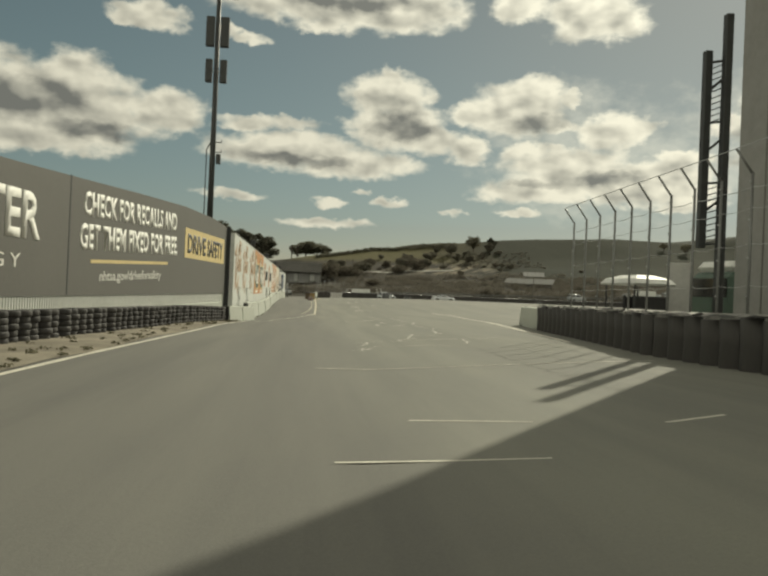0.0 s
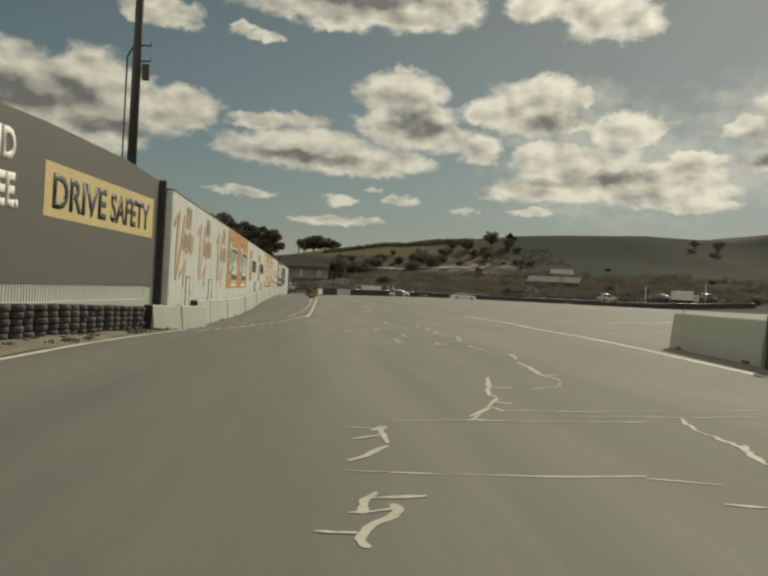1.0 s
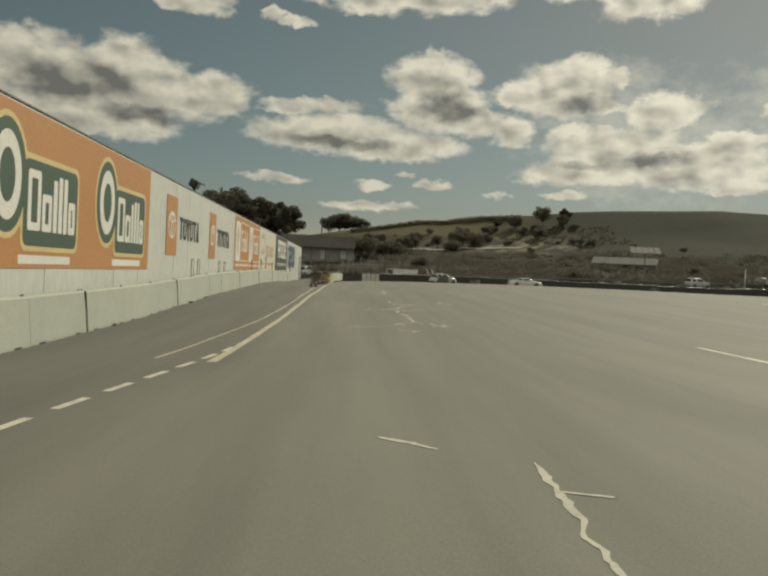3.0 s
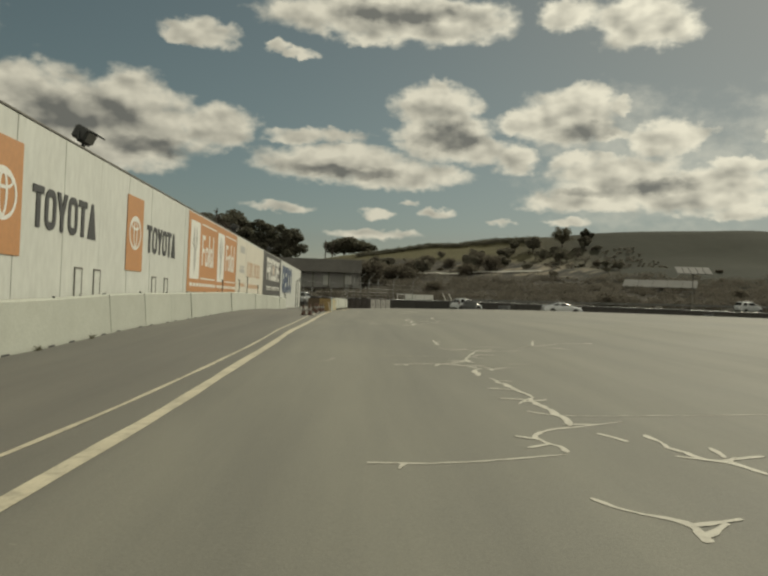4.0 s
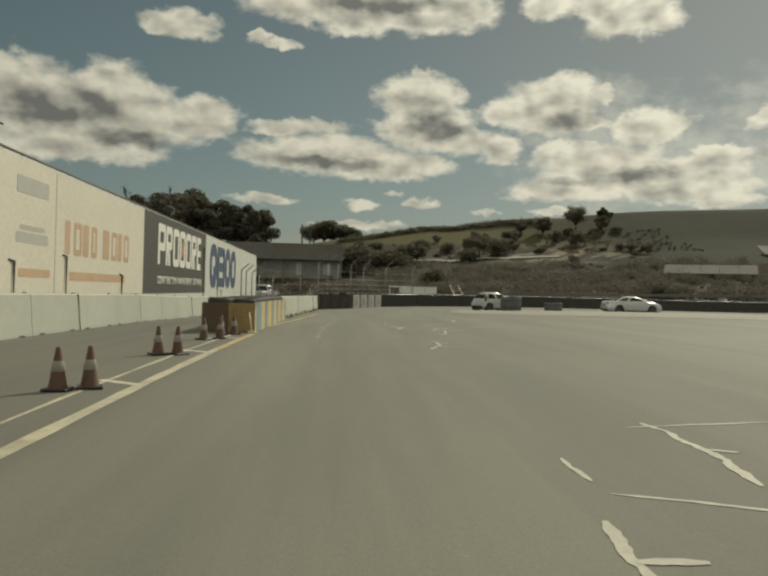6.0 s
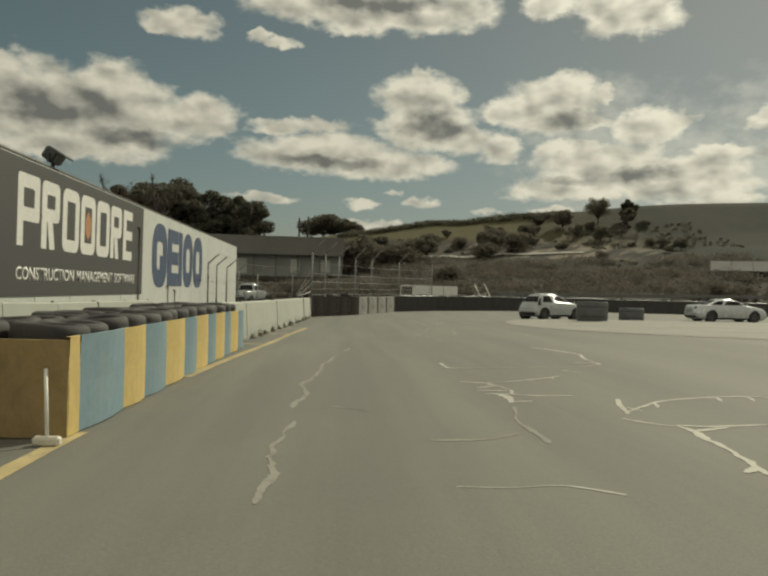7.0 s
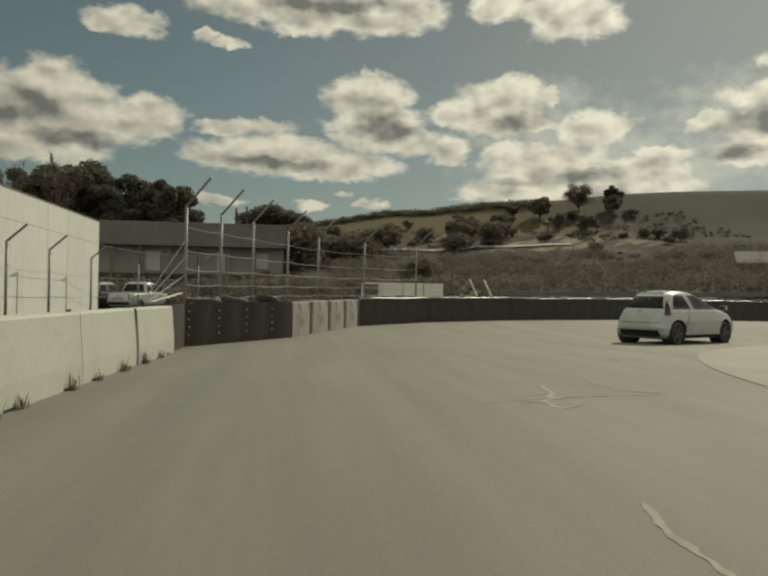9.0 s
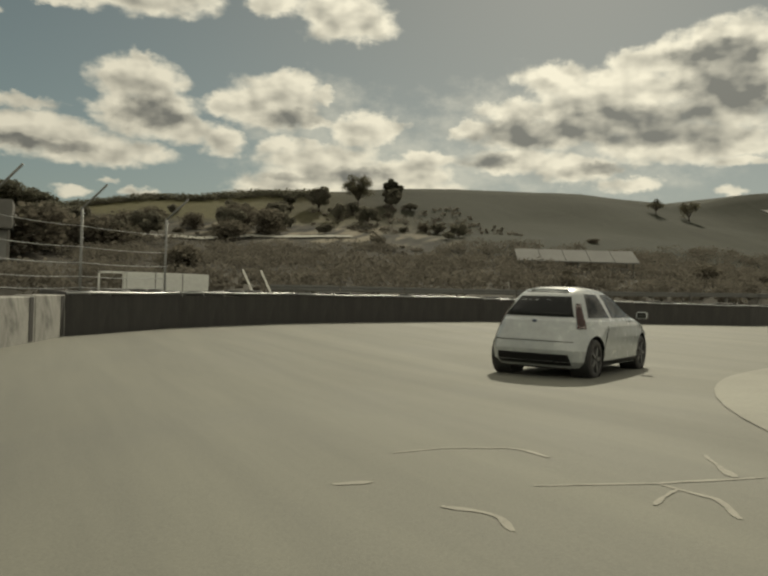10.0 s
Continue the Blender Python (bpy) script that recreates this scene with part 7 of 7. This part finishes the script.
tree(6, 266, 4.5, 3.2, 31, "small dark oak on the western shoulder", M["leaf_dark"], 0.9, 0.25, 12, 0.3)
tree(54.5, 240.5, 5.6, 2.4, 32, "sparse grey-green tree on the ridge", M["leaf_olive"], 1.3, 0.18, 18, 0.10, True)
tree(60.3, 239.5, 4.6, 1.5, 33, "narrow dark tree on the ridge", M["leaf_dark"], 2.2, 0.2, 16, 0.14)
tree(47.4, 240, 3.6, 1.5, 34, "thin bare tree on the ridge", M["leaf_olive"], 0.12, 0.12, 10, 0.2, True)
tree(42.3, 239, 2.8, 1.2, 35, "small dark tree on the ridge", M["leaf_dark"], 0.8, 0.14, 10, 0.22)
tree(126, 238, 4.5, 2.2, 36, "thin bare tree on the eastern ridge", M["leaf_olive"], 0.2, 0.16, 12, 0.2, True)
tree(119, 240, 3.5, 1.6, 37, "small bare tree on the eastern ridge", M["leaf_olive"], 0.15, 0.12, 10, 0.2, True)

# trees on the slope: a few grown ones, then copies of three kinds turned and scaled
for k, (x, y, h, w) in enumerate(((31.1, 227.9, 4.2, 1.7), (28.4, 219.6, 3.6, 1.9), (46.4, 237.1, 4.4, 1.9), (58.9, 236.5, 3.4, 1.6), (8.0, 213.1, 4.4, 2.2), (10.1, 215.9, 3.8, 2.0), (17.3, 209.8, 3.4, 1.8), (13.3, 204.0, 2.6, 1.6), (38.2, 232, 3.0, 1.6))):
    tree(x, y, h, w, 60 + k, "dark bushy tree on the hillside", M["leaf_slope"], 0.8, 0.14, 12, 0.20, group="trees on the slope")
slope_kinds = [tree(50, 226, 3.0, 1.6, 81, "dark bushy tree in the brush of the slope", M["leaf_slope"], 0.5, 0.12, 10, 0.20, group="trees on the slope"),
               tree(55, 229, 3.2, 1.3, 82, "bare grey tree in the brush of the slope", None, 0, 0.10, 9, bare=True, group="trees on the slope"),
               tree(36, 223, 2.6, 1.8, 83, "low dark tree in the brush of the slope", M["leaf_slope"], 0.5, 0.12, 10, 0.20, group="trees on the slope")]
place = random.Random(5)
for k in range(32):
    x = place.uniform(22, 62)
    y = place.uniform(212, 236)
    if place.random() < 0.4:
        continue
    size = place.uniform(0.4, 0.85)
    copy_thing(slope_kinds[k % 3], pose(x, y, ground(x, y) - 0.15, 0, 0, place.uniform(0, 360)) @ Matrix.Diagonal((size, size, size * place.uniform(0.8, 1.2), 1)))

shrubs, rnd = [], random.Random(11)
for k in range(3):
    bm = bmesh.new()
    for j in range(5):
        leaf_cloud(bm, (rnd.uniform(-0.7, 0.7), rnd.uniform(-0.5, 0.5), rnd.uniform(0.5, 1.2)), (0.8, 0.75, 0.6), 230, 0.095, rnd)
    shrubs.append(mesh_of("shrub", bm, M["leaf_scrub"]))
for k in range(34):
    x, y = rnd.uniform(-14, 125), 170 + 62 * rnd.random() ** 1.7
    if x < 8 and 182 < y < 212:
        y = 216 + rnd.uniform(0, 12)
    s = rnd.choice((0.4, 0.6, 0.8, 1.1)) * rnd.uniform(0.7, 1.25)
    ob = tagged(new("shrub", shrubs[k % 3]), "dark dry shrub on the hillside", "shrub", "hillside shrubs")
    ob.matrix_basis = pose(x, y, ground(x, y) - 0.2, 0, 0, rnd.uniform(0, 360)) @ Matrix.Diagonal((s * rnd.uniform(1.0, 1.9), s, s * rnd.uniform(0.6, 1.1), 1))
for k, (x, y, s) in enumerate(((6.3, 199, 2.6), (12, 202, 2.2), (9.6, 206, 1.8), (30.3, 224, 1.9), (20, 224, 1.6), (36.3, 226, 1.5), (24.4, 222, 1.3), (26, 212, 1.6), (16, 214, 1.8), (33, 218, 1.9))):
    ob = tagged(new("shrub", shrubs[k % 3]), "large dark bush on the lower slope", "shrub", "hillside shrubs")
    ob.matrix_basis = pose(x, y, ground(x, y) - 0.3, 0, 0, 50 * k) @ Matrix.Diagonal((s * 1.5, s * 1.2, s * 1.05, 1))
# low mixed scrub over the slope, and a hedgerow on the western crest
bm = bmesh.new()
for k in range(3400):
    x, y = rnd.uniform(-20, 150), 168 + 68 * rnd.random() ** 1.25
    if x > 72 and y > 196 or noise.noise(Vector((x * 0.06, y * 0.05, 5))) < -0.12 or (x < 45 and y > 205 and rnd.random() < 0.9):
        continue
    s = rnd.uniform(0.25, 0.5) if k % 4 else rnd.uniform(0.5, 1.05)
    leaf_cloud(bm, (x, y, ground(x, y) + 0.25 * s), (1.1 * s, 0.9 * s, 0.55 * s), 26, 0.15, rnd)
solid("hillside_scrub", bm, M["leaf_brush"], "low dry scrub scattered over the hillside", "scrub", kind="stuff")
bm = bmesh.new()
for k in range(240):
    x = 4 + 46 * k / 240
    y = 247 + rnd.uniform(-1.5, 1.5)
    leaf_cloud(bm, (x, y, ground(x, y) + 0.35), (0.9, 0.8, 0.55), 60, 0.13, rnd)
solid("hedgerow", bm, M["leaf_dark"], "low dark hedgerow along the grassy crest", "hedge", kind="stuff")
# dry tufts, clods and litter on the dirt verge
bm = bmesh.new()
for k in range(115):
    y = rnd.uniform(1, 37)
    edge = along(y, (-18, 2, 18, 29.5, 39.4), (-4.9, -4.6, -3.6, -3.02, -2.75)) - 0.25
    tyres = -3.93 + 0.11 * (y - 38.9) + 0.85
    if edge - tyres < 0.1:
        continue
    x = edge - (edge - tyres) * rnd.random() ** 1.3
    s = rnd.uniform(0.4, 1.0)
    leaf_cloud(bm, (x, y, ground(x, y) + 0.045), (0.16 * s, 0.22 * s, 0.04 * s), 14, 0.035, rnd)
solid("verge_tufts", bm, M["leaf_olive"], "dry tufts and litter scattered on the dirt verge", "grass", kind="stuff")
# dark brush in a broad belt along the lower slope
bm = bmesh.new()
for k in range(1500):
    x, y = rnd.uniform(4, 150), 176 + 30 * rnd.random() ** 0.9
    if x < 9 and y > 180 or noise.noise(Vector((x * 0.08, y * 0.12, 2))) < -0.22:
        continue
    s = rnd.uniform(0.6, 1.25)
    leaf_cloud(bm, (x, y, ground(x, y) + 0.45 * s), (1.5 * s, 1.2 * s, 0.7 * s), 100, 0.11, rnd)
solid("brush", bm, M["leaf_brush"], "dense dark leafless brush on the lower slope", "brush", kind="stuff")
# a pale dirt track along the slope, on the ground's own contour
bm = bmesh.new()
prev = None
for k in range(60):
    x = 5 + 38 * k / 59
    y = 214.5 - 4.0 * math.sin(math.pi * min(1, k / 38)) + 0.3 * math.sin(x * 0.7)
    pair = [bm.verts.new((x, y + d, ground(x, y + d) + 0.14)) for d in (-0.9, 0.9 + 0.3 * math.sin(x * 1.3))]
    if prev:
        bm.faces.new((prev[0], pair[0], pair[1], prev[1]))
    prev = pair
solid("dirt_track", bm, M["pad"], "pale dirt track across the hillside", "track", kind="structure", smooth=True)
# guard rail on the rising ground behind the far barrier
rail = thing("guard_rail", "pale weathered guard rail beyond the far barrier", "guard rail")
for k in range(14):
    xa, xb = 17.5 + 4.0 * k, 21.4 + 4.0 * k
    ya, yb = 161.5 + 0.10 * (xa - 17), 161.5 + 0.10 * (xb - 17)
    za, zb = ground(xa, ya) + 0.95, ground(xb, yb) + 0.95
    bm = bmesh.new()
    quads = [[bm.verts.new((x, y + d, z + h)) for d, h in ((-0.03, -0.16), (-0.06, -0.08), (-0.03, 0.0), (-0.06, 0.08), (-0.03, 0.16), (0.02, 0.16), (0.02, -0.16))] for x, y, z in ((xa, ya, za), (xb, yb, zb))]
    for j in range(7):
        bm.faces.new((quads[0][j], quads[1][j], quads[1][(j + 1) % 7], quads[0][(j + 1) % 7]))
    part("beam", bm, M["zinc_sheet"], rail)
    bm = bmesh.new()
    box(bm, xa + 0.1, xa + 0.22, ya + 0.03, ya + 0.15, za - 1.2, za + 0.12)
    part("post", bm, M["stucco"], rail)
# a thick dark hedge along the foot of the slope
bm = bmesh.new()
for k in range(230):
    x = -16 + 150 * k / 230 + rnd.uniform(-0.5, 0.5)
    y = 166.5 + 0.10 * max(0, x - 30) + rnd.uniform(-1.5, 3.0)
    leaf_cloud(bm, (x, y, ground(x, y) + rnd.uniform(0.5, 1.3)), (1.1, 0.9, 0.7), 120, 0.12, rnd)
solid("hedge", bm, M["leaf_brush"], "long dark hedge along the foot of the hillside", "hedge", kind="stuff")

# ---------------------------------------------------------------- buildings and stands beyond the bend
shed = thing("open_shed", "long dark open-fronted shed with a deep flat roof", "building", (0, 0, 0))
g0 = ground(-6, 198)
bm = bmesh.new()
box(bm, -19, 4.6, 194, 208, 5.7, 8.1, 0.03)
part("roof", bm, M["roof_dark"], shed, "deep dark roof fascia")
bm = bmesh.new()
box(bm, -19, 4.4, 203, 203.4, 0.2, 5.7)
part("back_wall", bm, M["stucco_dark"], shed)
for k in range(9):
    x = -18.6 + k * 2.85
    bm = bmesh.new()
    box(bm, x, x + 0.25, 194.6, 194.9, 0.2, 5.7, 0.01)
    part("column", bm, M["stucco"], shed)
for k, (x, w, z0, z1) in enumerate(((-17, 2.2, 3.4, 5.0), (-9.6, 1.5, 3.2, 5.2), (-2.4, 1.2, 3.4, 5.2), (1.6, 1.2, 3.6, 5.2))):
    bm = bmesh.new()
    box(bm, x, x + w, 195.5, 195.62, z0, z1, 0.01)
    part("wall_board", bm, M["vinyl_grey"], shed, "pale board on the upper wall")
bm = bmesh.new()
box(bm, -19, 4.4, 196, 203, 2.6, 3.0)
part("upper_floor", bm, M["roof_dark"], shed)
bm = bmesh.new()
box(bm, -18.9, 4.3, 195.62, 195.9, 2.9, 5.7)
part("upper_wall", bm, M["stucco_dark"], shed, "grey clad upper wall under the roof")
for k, x in enumerate((-4.2, -2.4)):
    bm = bmesh.new()
    tube(bm, [(x, 250, ground(x, 250) - 0.3), (x, 250, ground(x, 250) + 4.5)], 0.16, 6)
    solid("utility_pole", bm, M["bark"], "thin dark pole on the skyline", "pole", group="skyline poles")

hut = thing("white_cabin", "low white cabin with an open end frame beyond the barrier", "cabin", (9.3, 161, ground(9.3, 161)))
bm = bmesh.new()
box(bm, 1.25, 5.0, 0, 2.2, 0.0, 1.62, 0.02)
part("body", bm, M["canopy"], hut)
for u in (2.5, 3.75):
    bm = bmesh.new()
    box(bm, u, u + 0.04, -0.02, 0.0, 0.05, 1.6)
    part("panel_seam", bm, M["stucco"], hut)
bm = bmesh.new()
for a in (0.0, 1.12):
    box(bm, a, a + 0.09, 0, 0.09, 0, 1.6)
box(bm, 0, 1.25, 0, 0.09, 1.52, 1.62)
part("end_frame", bm, M["canopy"], hut)
for k in range(2):
    bm = bmesh.new()
    tube(bm, [(15.3 + 0.85 * k, 158.4, 2.15), (16.0 + 0.85 * k, 158.4, 0.7), (16.25 + 0.85 * k, 158.4, ground(16, 158.4) - 0.1)], 0.05, 8)
    solid("leaning_pole", bm, M["vinyl_white"], "white slanting pole beyond the barrier", "pole", group="white slanting poles")


def canopy(label, x, y, z, w, d, rise, turn=0, backed=True):
    ob = thing("canopy", label, "canopy", (x, y, ground(x, y)), turn)
    h = z - ground(x, y)
    bm = bmesh.new()
    n = 5
    for k in range(n):
        box(bm, w * k / n + 0.02, w * (k + 1) / n - 0.02, 0, d, h, h + 0.12, 0.02)
    for v in bm.verts:
        v.co.z += rise * v.co.y / d
    part("roof", bm, M["zinc_sheet"], ob, "weathered pale sheet roof")
    for k in range(3) if backed else (1,):
        for yy in (0.3, d - 0.3) if backed else (d * 0.5,):
            bm = bmesh.new()
            tube(bm, [(w * (0.05 + 0.45 * k), yy, -0.3), (w * (0.05 + 0.45 * k), yy, h + rise * yy / d)], 0.08, 8)
            part("column", bm, M["dark_steel" if backed else "stucco"], ob)
    if backed:
        bm = bmesh.new()
        box(bm, 0.4, w - 0.4, d - 0.4, d - 0.2, 0.0, h * 0.55)
        part("back_wall", bm, M["stucco_dark"], ob)


canopy("long pale flat canopy on dark columns below the hill", 51.2, 189, 5.0, 12.4, 3.0, 1.35, -27)
canopy("pale slanting roof on dark columns beyond the apron", 45.8, 153.9, 5.9, 4.4, 2.8, 1.0, -14, False)

# van, display panel and golf cart beyond the tyre wall
van = thing("parked_van", "dark green parked van with a pale roof beyond the tyre wall", "van", (13.15, 19.3, on_road(13.15, 19.3)), 4)
bm = bmesh.new()
box(bm, -2.3, 2.2, -0.92, 0.92, 0.38, 1.72, 0.14)
part("body", bm, M["vinyl_green"], van, smooth=False)
bm = bmesh.new()
box(bm, -2.2, 1.5, -0.86, 0.86, 1.70, 2.02, 0.15)
part("roof", bm, M["canopy"], van, "pale raised roof")
for sgn in (-1, 1):
    bm = bmesh.new()
    box(bm, -1.9, 1.7, sgn * 0.925 - 0.008, sgn * 0.925 + 0.008, 1.05, 1.55, 0.004)
    part("side_window", bm, M["glass_dark"], van)
    for x in (-1.5, 1.5):
        part("wheel", lathe(bmesh.new(), [(0.0, 0.0), (0.28, 0.0), (0.34, 0.03), (0.34, 0.17), (0.28, 0.2), (0.0, 0.2)], 18), M["tyre"], van, "", pose(x, sgn * 0.82 - 0.1, 0.34, -90))
bm = bmesh.new()
box(bm, -2.33, -2.305, -0.75, 0.75, 1.05, 1.55, 0.004)
part("rear_window", bm, M["glass_dark"], van)
panel = thing("display_panel", "pale standing display panel on two feet", "panel", (10.15, 19.4, on_road(10.15, 19.4)), -20)
bm = bmesh.new()
box(bm, -0.32, 0.32, -0.02, 0.02, 0.15, 2.02, 0.01)
part("sheet", bm, M["vinyl_grey"], panel)
for x in (-0.26, 0.26):
    bm = bmesh.new()
    box(bm, x - 0.03, x + 0.03, -0.3, 0.3, 0.0, 0.06, 0.01)
    box(bm, x - 0.03, x + 0.03, -0.03, 0.03, 0.05, 0.3, 0.005)
    part("foot", bm, M["dark_steel"], panel)

cart = thing("golf_cart", "small parked golf cart with a pale roof beyond the tyre wall", "golf cart", (8.7, 18.9, on_road(8.7, 18.9)), 6)
bm = bmesh.new()
roof = [[bm.verts.new((x * w, y * d, z)) for x, y in ((-1, -1), (1, -1), (1, 1), (-1, 1))] for w, d, z in ((0.54, 0.85, 1.40), (0.57, 0.9, 1.44), (0.48, 0.78, 1.56), (0.22, 0.4, 1.66))]
bm.faces.new(roof[0][::-1])
for a, b in zip(roof, roof[1:]):
    for k in range(4):
        bm.faces.new((a[k], a[(k + 1) % 4], b[(k + 1) % 4], b[k]))
bm.faces.new(roof[-1])
part("roof", bm, M["canopy"], cart, "pale moulded roof")
for x in (-0.46, 0.46):
    for y in (-0.72, 0.72):
        bm = bmesh.new()
        tube(bm, [(x, y, 0.5), (x * 1.02, y, 1.42)], 0.025, 6)
        part("post", bm, M["dark_steel"], cart)
        part("wheel", lathe(bmesh.new(), [(0.0, 0.0), (0.18, 0.0), (0.22, 0.03), (0.22, 0.15), (0.18, 0.18), (0.0, 0.18)], 16), M["tyre"], cart, "", pose(x - 0.09, y, 0.22, 0, 90))
bm = bmesh.new()
box(bm, -0.52, 0.52, -1.1, 1.15, 0.24, 0.58, 0.05)
part("body", bm, M["stucco_dark"], cart)
for y in (-0.45, 0.05):
    bm = bmesh.new()
    box(bm, -0.46, 0.46, y - 0.2, y + 0.2, 0.57, 0.74, 0.04)
    box(bm, -0.46, 0.46, y - 0.24, y - 0.16, 0.72, 1.12, 0.03)
    part("seat", bm, M["trim_black"], cart)

# box truck and slim poles in the far paddock
truck = thing("box_truck", "pale box truck parked in the far paddock", "truck", (80, 168.5, ground(80, 168.5)), 12)
for nm, dims, mat in (("cargo_box", (-2.6, 1.6, -1.05, 1.05, 0.75, 2.7), "canopy"), ("cab", (1.7, 3.2, -0.95, 0.95, 0.45, 2.0), "car_white"), ("chassis", (-2.6, 3.0, -0.4, 0.4, 0.45, 0.75), "trim_black"), ("windscreen", (3.19, 3.215, -0.8, 0.8, 1.25, 1.85), "glass_dark")):
    bm = bmesh.new()
    box(bm, *dims, 0.06 if nm in ("cargo_box", "cab") else 0.0)
    part(nm, bm, M[mat], truck)
for x in (-1.6, 2.4):
    for y in (-0.85, 0.65):
        part("wheel", lathe(bmesh.new(), [(0.0, 0.0), (0.36, 0.0), (0.42, 0.03), (0.42, 0.18), (0.36, 0.2), (0.0, 0.2)], 18), M["tyre"], truck, "", pose(x, y, 0.42, -90))
for x, y, h in ((84.5, 168, 4.4), (70.5, 166.5, 3.6)):
    bm = bmesh.new()
    tube(bm, [(x, y, ground(x, y) - 0.2), (x, y, ground(x, y) + h)], 0.09, 8, 0.7)
    solid("slim_pole", bm, M["canopy"], "slim pale pole in the far paddock", "pole", group="paddock poles", smooth=True)

# pale painted island inside the bend
bm = bmesh.new()
CX, CY, CR = 23.8, 120.7, 14.0
pts = [(CX + CR * math.cos(a), CY + CR * math.sin(a)) for a in [2 * math.pi * k / 96 for k in range(96)]]
c = bm.verts.new((CX, CY, on_road(CX, CY) + 0.02))
rings = [[bm.verts.new((CX + (x - CX) * u, CY + (y - CY) * u, on_road(CX + (x - CX) * u, CY + (y - CY) * u) + (0.02 if u < 1 else 0.008))) for x, y in pts] for u in (0.1, 0.25, 0.4, 0.55, 0.7, 0.8, 0.9, 0.99, 1.0)]
for k in range(96):
    for a, b in zip(rings, rings[1:]):
        bm.faces.new((a[k], b[k], b[(k + 1) % 96], a[(k + 1) % 96]))
    bm.faces.new((c, rings[0][k], rings[0][(k + 1) % 96]))
solid("pale_island", bm, M["pad"], "pale gravel-coated island inside the bend", "pavement", kind="structure")
